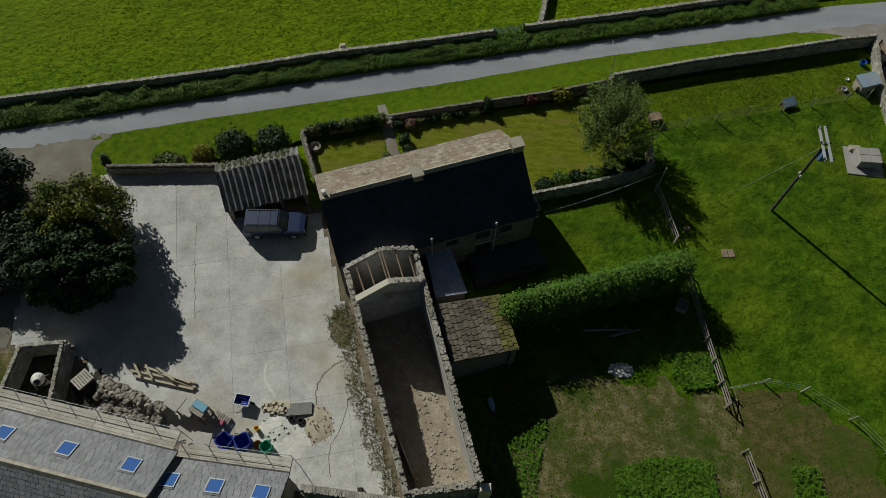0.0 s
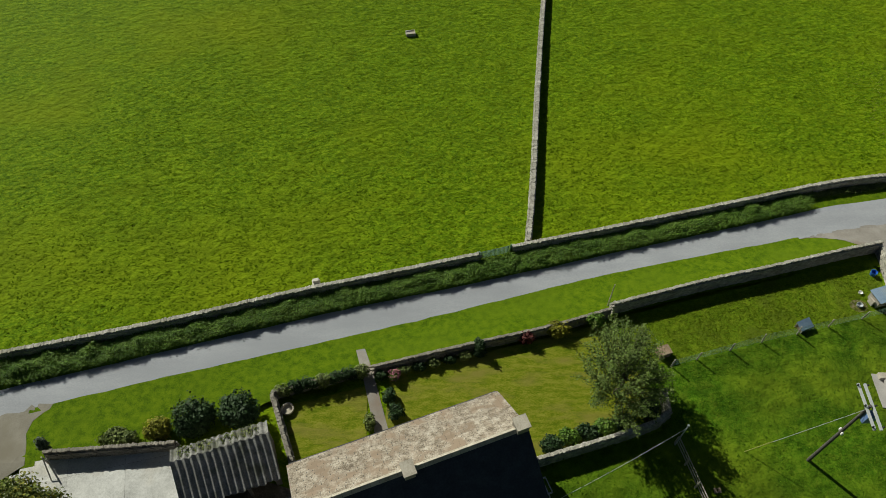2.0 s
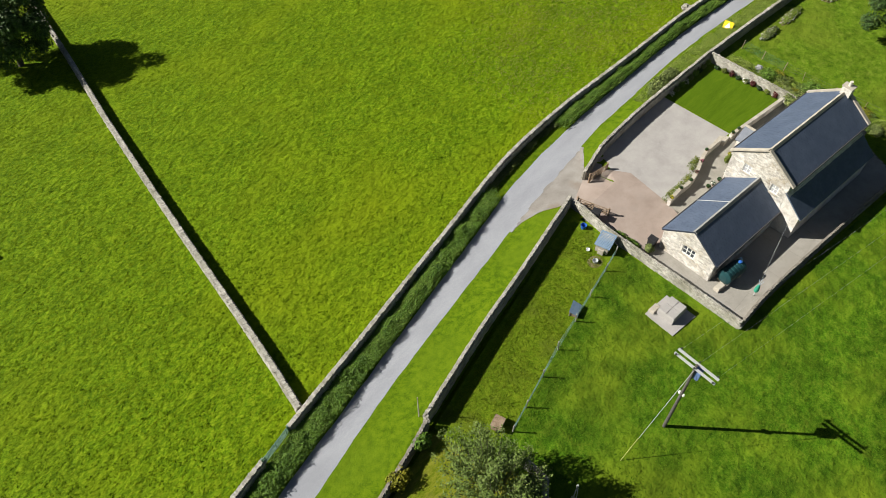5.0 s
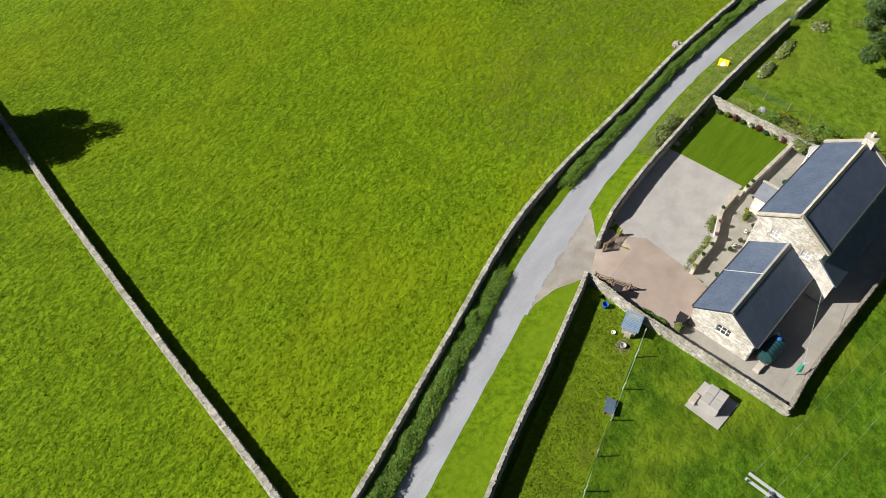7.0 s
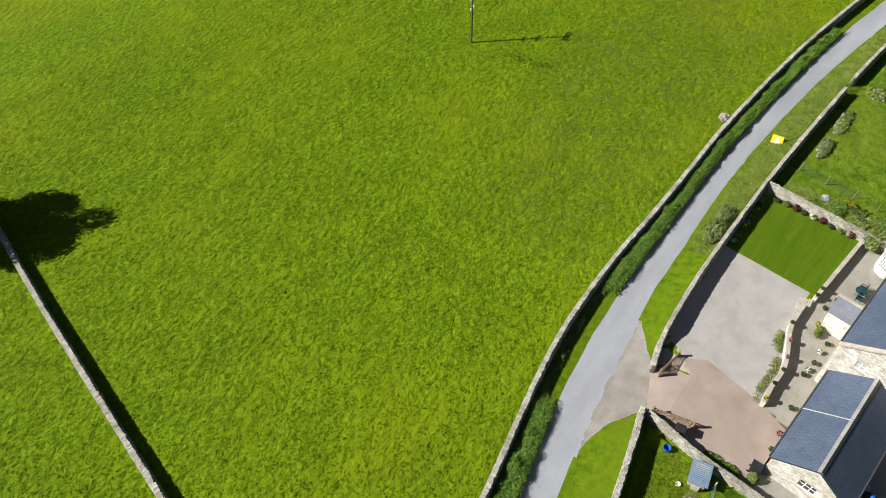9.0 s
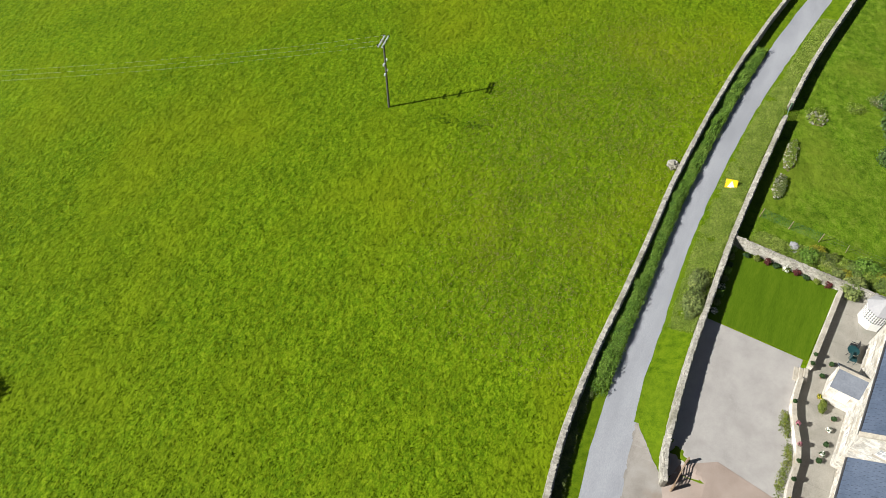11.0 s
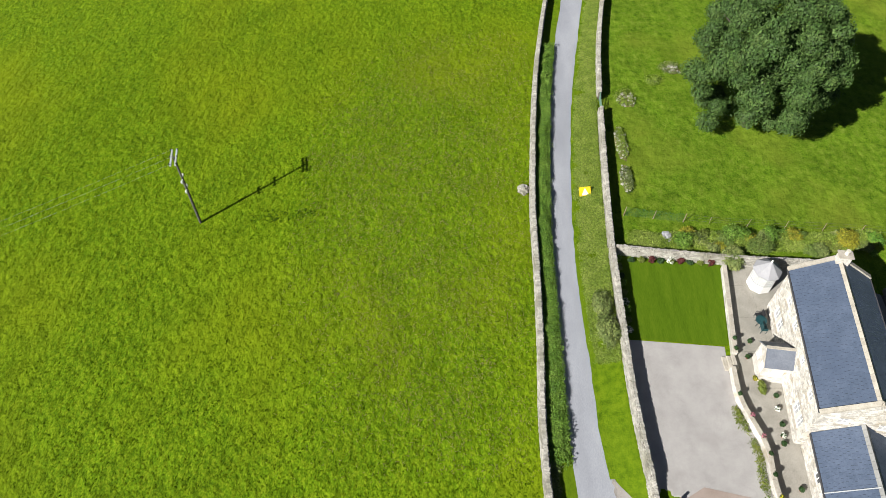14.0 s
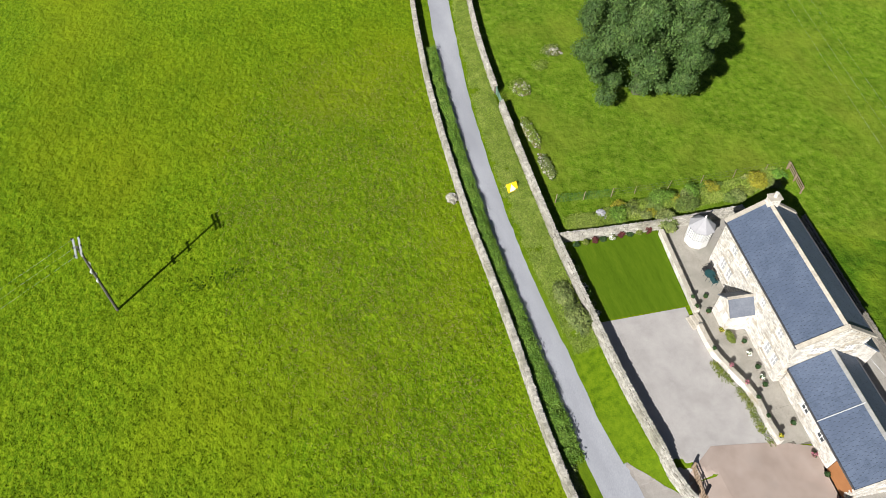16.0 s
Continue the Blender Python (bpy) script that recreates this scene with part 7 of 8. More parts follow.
t = thing("stone_steps", "three pale stone steps from parking area to terrace", "steps", pose(55.35, 41.2, 0, 0, 0, 92))
for i in range(3):
    b = Bm(); b.cbox(0.32 * (1 - i), 0, 0.0, 0.32, 1.2, 0.15 * (i + 1)); part("step", b, M["ridge"], t)
def planter(x, y, z, r, leaf, flower, label, seed):
    t = thing("planter", label, "planter", pose(x, y, z))
    b = Bm(); b.lathe([(r * 0.65, 0), (r, r * 1.3), (r * 1.05, r * 1.35), (r * 0.85, r * 1.3)], 12); part("pot", b, M["red"], t)
    foliage("plant", [(0, 0, r * 1.9, r * 1.25, r * 1.25, r * 0.95)], 240, 0.13, M[leaf], t, seed)
    if flower:
        foliage("flowers", [(0, 0, r * 2.0, r * 1.3, r * 1.3, r)], 90, 0.12, M[flower], t, seed + 1, shell_k=0.9)
    return t
k = 0
for x, y, z, f in ((52.4, 41.35, 0.71, None), (50.7, 40.85, 0.71, "petal_pink"), (49.1, 40.45, 0.71, "petal_pink"), (47.8, 40.3, 0.71, None), (46.3, 40.4, 0.71, None), (44.7, 40.4, 0.71, "petal_yellow"), (56.3, 40.7, 0.71, None), (57.2, 40.6, 0.71, None)):
    planter(x, y, z, 0.11, "leaf_dark", f, "small terracotta planter on the terrace wall", 320 + k); k += 3
for x, y, f in ((52.6, 38.4, None), (51.5, 38.6, "petal_white"), (50.3, 38.6, None), (49.4, 38.75, "petal_white"), (48.8, 38.9, None), (57.3, 39.2, None), (55.9, 39.7, None), (54.0, 39.6, "petal_yellow"), (43.0, 38.5, "petal_pink"), (41.5, 38.5, None), (45.5, 38.6, None)):
    planter(x, y, 0.06, 0.14, "leaf_dark", f, "planter with green plants beside the house wall", 360 + k); k += 3
strip("wall_border", [(44.5, 40.72), (46.0, 40.78), (47.6, 40.6), (49.1, 40.75), (50.6, 41.2), (51.6, 41.45)], [(44.5, 41.15), (46.0, 41.2), (47.6, 41.05), (49.1, 41.25), (50.4, 41.75), (51.6, 41.8)], 1500, 0.13, 0.3, M["leaf_olive"], "patchy yellow-green plants below the terrace wall", 425)
for i in range(9):
    bush(58.2 + i * 0.9, 48.55, 0.35, 0.35, 0.5 + 0.15 * (i % 3), "border plant under the lawn wall", ("leaf_dark", "leaf_scrub", "leaf_weed")[i % 3], 320, 0.13, 440 + i, "border_plant", extra=("petal_white", 90, 0.14) if i in (0, 3) else None)
for i in range(9):
    bush(65.35 - i * 0.03, 47.4 - i * 0.85, 0.32, 0.35, 0.45 + 0.15 * (i % 3), "border plant under the lawn wall", ("leaf_dark", "leaf_olive", "leaf_red")[i % 3], 300, 0.13, 460 + i, "border_plant", extra=("petal_white", 90, 0.14) if i == 4 else None)
bush(53.2, 39.3, 0.7, 0.35, 0.8, "climbing plant at the porch corner", "leaf_olive", 700, 0.14, 480)
bush(38.5, 40.2, 0.35, 0.9, 0.35, "low weeds at the drive edge", "leaf_weed", 500, 0.14, 481, "weeds")
bush(38.5, 41.4, 0.4, 0.9, 0.35, "low weeds at the drive edge", "leaf_weed", 500, 0.14, 482, "weeds")

# ---- farmyard ----
def flat_patch(x, y, rx, ry, material, label, seed, rz=0.0):
    b = Bm()
    n = 72
    P = []
    for i in range(n):
        a = 2 * math.pi * i / n
        k = 1 + 0.22 * noise.noise((math.cos(a) * 6 + seed, math.sin(a) * 6, 3.0)) + 0.45 * noise.noise((math.cos(a) * 1.7 + seed, math.sin(a) * 1.7, seed * 0.3))
        P.append((rx * k * math.cos(a), ry * k * math.sin(a)))
    b.prism(P, 0.03, 0.0575 + 0.0008 * seed)
    return solid("ground_patch", b, M[material], label, "patch", kind="structure", m=pose(x, y, 0, 0, 0, rz))
M["ochre"] = mat("ochre_dust", [(0.36, 0.31, 0.225), (0.47, 0.42, 0.33), (0.56, 0.52, 0.44)], 0.9, 9.0, 0.95, 0.3, 0.01)
def open_shed():
    t = thing("open_shed", "low stone shed with a mossy corrugated roof", "shed", pose(-13.95, 29.9, 0, 0, 0, 16.5))
    L = 6.3
    n = 14
    for name, y0, z0, y1, z1, mt in (("front_roof_sheet", -2.2, 1.7, 0.45, 3.35, "corrugated"), ("back_roof_sheet", 0.45, 3.35, 1.5, 2.95, "corrugated")):
        for i in range(n):
            b = Bm()
            x0, x1 = -L / 2 + L * i / n, -L / 2 + L * (i + 1) / n
            q = 8
            for j in range(q + 1):
                x = x0 + (x1 - x0) * j / q
                z = 0.085 * math.cos(2 * math.pi * j / q)
                j2 = (i % 3 - 1) * 0.05
                b.v += [(x, y0 - j2, z0 + z), (x, y1, z1 + z), (x, y0 - j2, z0 + z - 0.03), (x, y1, z1 + z - 0.03)]
            for j in range(q):
                k = 4 * j
                b.f += [(k, k + 4, k + 5, k + 1), (k + 2, k + 3, k + 7, k + 6), (k, k + 2, k + 6, k + 4)]
            part(name, b, M[mt], t)
    b = Bm()
    b.box(-L / 2 + 0.1, 0.9, 0, L / 2 - 0.1, 1.3, 2.9)
    part("back_wall", b, M["dark_wall"], t)
    for x in (-L / 2 + 0.1, L / 2 - 0.45):
        b = Bm()
        b.box(x, -1.9, 0, x + 0.35, 0.9, 1.75)
        part("side_wall", b, M["dark_wall"], t)
    for x in (-1.0, 1.0):
        b = Bm()
        b.cbox(x, -1.9, 0, 0.18, 0.18, 1.8)
        part("post", b, M["timber"], t)
    foliage("moss_clumps", [(x, 0.95, 3.2, 0.7, 0.5, 0.08) for x in (-2.2, -0.9, 0.6, 1.9)], 700, 0.14, M["leaf_scrub"], t, 500)
open_shed()
b = Bm()
b.lathe([(0.32, 0.0), (0.36, 0.06), (0.36, 0.16), (0.32, 0.2), (0.2, 0.2), (0.2, 0.0)], 18)
solid("old_tyre", b, M["rubber"], "old tyre lying by the shed", "tyre", m=pose(-14.4, 28.0, 0.05))
b = Bm()
b.lathe([(0.42, 0.0), (0.46, 0.08), (0.46, 0.3), (0.36, 0.3), (0.34, 0.1)], 18)
solid("stone_planter", b, M["ridge"], "round stone planter on the gravel corner", "planter", m=pose(-10.6, 34.3, 0.03))

def suv(x, y, rz, paint, label):
    """An off-road estate car along x, its nose at +x."""
    t = thing("car", label, "car", pose(x, y, 0.05, 0, 0, rz))
    def loft(sections, name, mt, parent, lab=""):
        b = Bm()
        n = len(sections[0])
        for s in sections:
            b.v += s
        for i in range(len(sections) - 1):
            b.f += [(i * n + j, i * n + (j + 1) % n, (i + 1) * n + (j + 1) % n, (i + 1) * n + j) for j in range(n)]
        b.f += [tuple(range(n - 1, -1, -1)), tuple(range((len(sections) - 1) * n, len(sections) * n))]
        return part(name, b, M[mt], parent, lab)
    def sec(px, w, z0, z1, k):
        return [(px, -w + k, z0), (px, w - k, z0), (px, w, z0 + k * 2), (px, w, z1 - k * 2), (px, w - k, z1), (px, -w + k, z1), (px, -w, z1 - k * 2), (px, -w, z0 + k * 2)]
    body = loft([sec(-2.3, 0.82, 0.45, 1.05, 0.06), sec(-2.15, 0.9, 0.35, 1.12, 0.06), sec(0.9, 0.92, 0.35, 1.12, 0.06), sec(1.9, 0.9, 0.35, 1.05, 0.08), sec(2.25, 0.8, 0.42, 0.95, 0.1)], "body", paint, t)
    b = Bm()
    P = [(-2.2, 0.86, 1.11), (1.0, 0.86, 1.11), (0.35, 0.70, 1.78), (-2.05, 0.72, 1.80)]
    b.v = [(px, sg * w, z) for px, w, z in P for sg in (-1, 1)]
    b.f = [(0, 2, 4, 6), (1, 7, 5, 3), (2, 3, 5, 4), (4, 5, 7, 6), (6, 7, 1, 0)]
    cabin = part("cabin", b, M[paint], t)
    for sg in (-1, 1):
        for x0, x1 in ((-1.95, -1.1), (-1.0, -0.25), (-0.15, 0.6)):
            b = Bm()
            k = 0.5 if x1 == 0.6 else 0.0
            b.add([(x0, sg * 0.857, 1.2), (x1, sg * 0.857, 1.2), (x1 - k * 0.6, sg * 0.745, 1.66), (x0 + 0.03, sg * 0.745, 1.66), (x0, sg * 0.83, 1.2), (x1, sg * 0.83, 1.2), (x1 - k * 0.6, sg * 0.72, 1.66), (x0 + 0.03, sg * 0.72, 1.66)], [(0, 1, 2, 3), (7, 6, 5, 4), (0, 4, 5, 1), (2, 6, 7, 3)])
            part("side_window", b, M["glass"], cabin)
        b = Bm(); b.tube((-1.9, sg * 0.62, 1.85), (0.2, sg * 0.62, 1.85), 0.025, n=6); part("roof_rail", b, M["black"], t)
        b = Bm(); b.cbox(0.72, sg * 1.02, 1.1, 0.1, 0.2, 0.16); part("door_mirror", b, M["black"], t)
        b = Bm(); b.cbox(2.2, sg * 0.62, 0.68, 0.12, 0.28, 0.18); part("headlight", b, M["white"], t)
        b = Bm(); b.cbox(-2.27, sg * 0.74, 0.65, 0.08, 0.14, 0.34); part("tail_light", b, M["red"], t)
        for px in (-1.35, 1.4):
            m = pose(px, sg * 0.82, 0.36, 90, 0, 0)
            b = Bm(); b.lathe([(0.22, -0.11), (0.35, -0.1), (0.37, -0.05), (0.37, 0.05), (0.35, 0.1), (0.22, 0.11)], 16, m); w = part("wheel", b, M["rubber"], t)
            b = Bm(); b.lathe([(0.2, -0.12), (0.21, 0.0), (0.2, 0.12)], 12, m); part("rim", b, M["metal"], w)
    b = Bm()
    b.add([(0.96, -0.78, 1.16), (0.96, 0.78, 1.16), (0.42, 0.66, 1.72), (0.42, -0.66, 1.72), (1.0, -0.78, 1.17), (1.0, 0.78, 1.17), (0.46, 0.66, 1.74), (0.46, -0.66, 1.74)], [(4, 5, 6, 7), (0, 3, 2, 1), (0, 1, 5, 4), (2, 3, 7, 6)])
    part("windscreen", b, M["glass"], cabin)
    b = Bm()
    b.add([(-2.205, -0.7, 1.2), (-2.205, 0.7, 1.2), (-2.08, 0.6, 1.7), (-2.08, -0.6, 1.7), (-2.22, -0.7, 1.2), (-2.22, 0.7, 1.2), (-2.10, 0.6, 1.7), (-2.10, -0.6, 1.7)], [(7, 6, 5, 4), (4, 5, 1, 0), (2, 6, 7, 3)])
    part("rear_window", b, M["glass"], cabin)
    for px in (-1.05, -0.2):
        b = Bm(); b.box(px - 0.015, -0.66, 1.79, px + 0.015, 0.66, 1.815); part("roof_seam", b, M["black"], cabin)
    b = Bm(); b.cbox(2.27, 0, 0.42, 0.14, 1.66, 0.2); part("bumper", b, M["black"], t)
    b = Bm(); b.cbox(-2.32, 0, 0.42, 0.12, 1.66, 0.2); part("bumper", b, M["black"], t)
    return t
suv(-12.75, 26.55, 1.5, "car", "dark blue off-road estate car parked in the yard")
suv(-33.1, 22.2, 95, "car2", "bright blue car parked under the trees")

def slated_barn(x, y, rz, L, s, eave, ridge, lights, label, seed):
    t = thing("farm_building", label, "building", pose(x, y, 0, 0, 0, rz))
    shell(t, L, s, eave, ridge, {}, "dark_wall", "dark_wall", seed, stones=("f",))
    rf = roof(t, L, s, eave, ridge, ("slate_grey", "slate_grey"), 0.30, 0.42, 0.022, seed + 1)
    p = math.degrees(math.atan2(ridge - eave, s))
    gutter(t, L, s + 0.06, eave - 0.05, -L / 2)
    for lx in lights:
        m = pose(lx, s, eave, 0, 0, 180) @ pose(0, 0, 0, p)
        b = Bm()
        for q in ((-0.48, 1.1, -0.42, 2.12), (0.42, 1.1, 0.48, 2.12), (-0.42, 1.1, 0.42, 1.18), (-0.42, 2.05, 0.42, 2.12)):
            b.box(q[0], q[1], -0.02, q[2], q[3], 0.10, m)
        f = part("skylight", b, M["metal"], t, "grey-framed roof window")
        b = Bm(); b.box(-0.42, 1.18, 0.0, 0.42, 2.05, 0.085, m); part("pane", b, M["skylight"], f)
        b = Bm(); b.box(-0.5, 2.12, 0.0, 0.5, 2.24, 0.06, m); part("flashing", b, M["lead"], f)
    return t
slated_barn(-26.07, 8.1, -12.2, 19.3, 3.0, 3.1, 4.75, (-0.6 - 0.1, 3.45, 7.6), "long grey-slated farm building with roof windows", 601)
slated_barn(-13.1, 5.35, -6.5, 7.4, 3.0, 2.75, 4.4, (-3.1, -0.35, 2.45), "lower grey-slated farm building with roof windows", 603)

M["scaffold_board"] = mat("pale_scaffold_board", [(0.42, 0.40, 0.35), (0.54, 0.52, 0.465), (0.64, 0.62, 0.565)], 2.0, 12.0, 0.9, 0.3, 0.008, 0.8, (0.46, 0.43, 0.36), (0.5, 0.65), rnd=0.12)
def scaffold(p, q, label):
    t = thing("scaffold", label, "scaffold", pose(0, 0, 0))
    p, q = Vector((*p, 0)), Vector((*q, 0))
    d = (q - p)
    L = d.length
    m = pose(p.x, p.y, 0, 0, 0, math.degrees(math.atan2(d.y, d.x)))
    for k in range(5):
        x = 0.0
        i = 0
        while x < L - 0.3:
            e = min(x + 3.9, L)
            b = Bm(); b.box(x + 0.01, -0.80 + k * 0.24, 2.46 + 0.008 * (i % 2), e - 0.01, -0.58 + k * 0.24, 2.50 + 0.008 * (i % 2), m); part("board", b, M["scaffold_board"], t)
            x, i = e, i + 1
    n = int(L / 2) + 1
    for i in range(n + 1):
        b = Bm(); b.tube((L * i / n, 0.42, 0), (L * i / n, 0.42, 3.3), 0.026, n=6, m=m); part("standard", b, M["metal"], t)
        b = Bm(); b.tube((L * i / n, -0.45, 2.42), (L * i / n, 0.5, 2.42), 0.026, n=6, m=m); part("transom", b, M["metal"], t)
    b = Bm(); b.tube((0, 0.42, 3.1), (L, 0.42, 3.1), 0.018, n=6, m=m); part("guard_rail", b, M["metal"], t)
scaffold((-29.35, 12.8), (-16.35, 10.0), "scaffold walkway of pale boards along the eave")
scaffold((-16.2, 9.3), (-9.1, 8.5), "scaffold walkway of pale boards along the lower eave")

for i, q in enumerate((((-29.0, 12.5), (-28.6, 16.2)), ((-28.6, 16.2), (-25.8, 16.5)), ((-25.8, 16.5), (-25.5, 12.2)))):
    drystone("wall_pen_%d" % (i + 1), list(q), 1.55, 0.36, "dry-stone side of a roofless pen beside the yard", 260 + i, cope=0.14)
drystone("wall_outbuilding", [(-8.2, 7.0), (-5.2, 6.6), (-2.4, 6.3)], 3.4, 0.6, "broken stone wall of an outbuilding", 27)
def hand_trailer():
    t = thing("cement_mixer", "small white cement mixer standing in the pen", "mixer", pose(-27.1, 14.1, 0.02, 0, 0, 30))
    b = Bm(); b.lathe([(0.18, -0.45), (0.42, -0.2), (0.42, 0.15), (0.24, 0.45), (0.2, 0.45), (0.36, 0.1), (0.1, -0.3)], 14, pose(0, 0, 0.9, 50, 0, 0)); part("drum", b, M["white"], t)
    for sx in (-0.45, 0.45):
        b = Bm(); b.tube((sx, -0.5, 0), (sx * 0.9, 0, 0.95), 0.035, n=6); b.tube((sx, 0.5, 0), (sx * 0.9, 0, 0.95), 0.035, n=6); part("frame", b, M["metal"], t)
    b = Bm(); b.tube((-0.5, -0.45, 0.18), (0.5, -0.45, 0.18), 0.16); part("wheel_axle", b, M["rubber"], t)
hand_trailer()
def pallet(x, y, z, rz, label, stack=1, wood="timber"):
    t = thing("pallet", label, "pallet", pose(x, y, z, 0, 0, rz), group="yard pallets")
    for s in range(stack):
        o = s * 0.145
        for i in range(7):
            b = Bm(); b.box(-0.6 + i * 0.175, -0.5, 0.12 + o, -0.6 + i * 0.175 + 0.12, 0.5, 0.14 + o); part("deck_board", b, M[wood], t)
        for y in (-0.45, 0.0, 0.45):
            b = Bm(); b.box(-0.6, y - 0.05, o, 0.57, y + 0.05, 0.12 + o); part("bearer", b, M["timber"], t)
b = Bm(); b.cbox(0, 0, 0, 1.0, 0.9, 0.85)
solid("packing_crate", b, M["pipe"], "dark packing crate under a pallet beside the pen", "crate", m=pose(-24.1, 14.15, 0.03, 0, 0, 50))
pallet(-24.1, 14.15, 0.88, 50, "pale weathered pallet lying on a dark crate", 1, "scaffold_board")
# Dark sheet painted in place of a shadow between pen and rubble.
flat_patch(-24.0, 13.6, 1.0, 1.5, "shaded_soil", "shadow beside the pen laid as a dark patch", 13)
# The shade between the pen walls is put into this floor's colour.
solid("pen_floor", Bm().prism([(-29.0, 12.4), (-25.5, 12.2), (-25.8, 16.5), (-28.6, 16.2)], 0.0, 0.06), M["shaded_soil"], "earth floor of the pen with its shade in the dark colour", "floor", kind="structure")
pallet(-14.6, 11.65, 0.05, -25, "weathered pallets stacked in the yard", 2)
pallet(-15.9, 12.1, 0.05, -28, "weathered pallets stacked in the yard", 2)
def rubble(name, label, rows, n, size, seed):
    """Rounded building stones tipped in long ridges; rows are (x0, y0, x1, y1, half width, height)."""
    rng = random.Random(seed)
    t = thing(name, label, "heap", pose(rows[0][0], rows[0][1], 0.05))
    ring = [(math.cos(k * 1.2566) * 0.894, math.sin(k * 1.2566) * 0.894, 0.447) for k in range(5)]
    V = [(0, 0, 1)] + ring + [(-x, -y, -z) for x, y, z in ring] + [(0, 0, -1)]
    F = [(0, 1 + k, 1 + (k + 1) % 5) for k in range(5)] + [(11, 6 + (k + 1) % 5, 6 + k) for k in range(5)]
    F += [(1 + k, 6 + (k + 3) % 5, 1 + (k + 1) % 5) for k in range(5)] + [(6 + (k + 3) % 5, 6 + (k + 4) % 5, 1 + (k + 1) % 5) for k in range(5)]
    for i in range(n):
        x0, y0, x1, y1, w, h = rows[i % len(rows)]
        k, d = rng.random(), rng.uniform(-1, 1)
        L = math.hypot(x1 - x0, y1 - y0)
        x, y = x0 + (x1 - x0) * k - (y1 - y0) / L * d * w, y0 + (y1 - y0) * k + (x1 - x0) / L * d * w
        z = h * (1 - d * d) * (0.75 + 0.4 * noise.noise((x * 1.3, y * 1.3, seed)))
        e = size * rng.uniform(0.55, 1.35)
        m = pose(x - rows[0][0], y - rows[0][1], max(z, 0) + e * 0.25, rng.uniform(-40, 40), rng.uniform(-40, 40), rng.uniform(0, 360)) @ Matrix.Diagonal((e * 0.62, e * 0.48, e * 0.38, 1))
        b = Bm()
        b.add([Vector(v) * rng.uniform(0.8, 1.15) for v in V], F, m)
        part("stone", b, M["rubble"], t)
M["rubble"] = mat("rubble_stone", [(0.16, 0.14, 0.115), (0.27, 0.245, 0.21), (0.40, 0.37, 0.325)], 2.2, 11.0, 0.92, 0.6, 0.03, rnd=0.28)
rubble("rubble_heap", "long heap of grey-brown building stone tipped in ridges", [(-23.1, 13.6, -18.2, 12.2, 0.55, 0.65), (-22.6, 12.2, -18.6, 11.3, 0.5, 0.5), (-23.3, 14.1, -20.6, 13.0, 0.5, 0.4)], 300, 0.42, 610)
heap("timber_scraps", -10.9, 12.7, 1.3, 0.4, 0.15, 60, 0.2, "plank", "dirt", "scatter of splintered timber and stones", 612)
heap("sand_heap", -10.9, 11.3, 1.3, 1.0, 0.12, 26, 0.10, "sand", "sand", "spread heap of pale sand and cement", 613)
heap("spoil_heap", -8.1, 11.6, 1.1, 1.4, 0.12, 60, 0.07, "soil_heap", "ochre", "low heap of brown spoil", 614)
t = thing("timber_stack", "stack of pale salvaged roof timbers", "timber", pose(-19.0, 14.6, 0.05, 0, 0, -11))
for i, (x0, y0, z0, x1, y1, z1) in enumerate(((-2.3, 0.3, 0.1, 2.4, -0.2, 0.1), (-2.4, 0.0, 0.12, 2.3, 0.1, 0.1), (-2.2, 0.5, 0.25, 2.0, 0.0, 0.26), (-1.6, 0.7, 0.3, -0.6, -0.3, 0.32), (-0.6, 0.5, 0.42, 0.9, -0.1, 0.4), (-2.3, 0.55, 0.45, -1.4, -0.35, 0.4), (-2.0, -0.3, 0.1, 2.3, -0.35, 0.1))):
    b = Bm(); d = Vector((x1 - x0, y1 - y0, z1 - z0)); b.box(0, -0.07, -0.07, d.length, 0.07, 0.07, Matrix.Translation((x0, y0, z0 + 0.05)) @ d.to_track_quat("X", "Z").to_matrix().to_4x4()); part("beam", b, M["plank"], t)
def stacked_sheet(name, x, y, rz, w, d, h, mt, top, label):
    t = thing(name, label, "stack", pose(x, y, 0.05, 0, 0, rz))
    for sx in (-1, 1):
        for sy in (-1, 1):
            b = Bm(); b.cbox(sx * (w / 2 - 0.1), sy * (d / 2 - 0.1), 0, 0.12, 0.12, h - 0.12); part("leg", b, M["timber"], t)
    b = Bm(); b.cbox(0, 0, h - 0.12, w, d, 0.1); part("board", b, M[mt], t)
    if top:
        b = Bm(); b.cbox(0, 0.15, h - 0.02, w * 0.9, d * 0.55, 0.1); part("sheet", b, M[top], t)
stacked_sheet("work_bench", -17.6, 12.75, -30, 1.1, 1.1, 1.0, "board", None, "grey board on a trestle in the yard")
stacked_sheet("work_bench", -16.6, 12.35, -30, 0.95, 1.05, 1.0, "board", None, "grey board on a trestle in the yard")
stacked_sheet("board_stack", -15.85, 12.25, -30, 1.1, 0.9, 1.2, "timber", "cyan_board", "stack topped by a light blue insulation board")
stacked_sheet("work_bench", -15.35, 10.3, -8, 1.1, 0.9, 0.9, "board", None, "grey timber bench beside the sacks")
b = Bm(); b.cbox(0, 0, 0, 0.42, 0.35, 0.2)
solid("pink_block", b, M["petal_pink"], "small pink plastic box on a pallet", "box", m=pose(-14.5, 11.55, 0.34, 0, 0, -20))
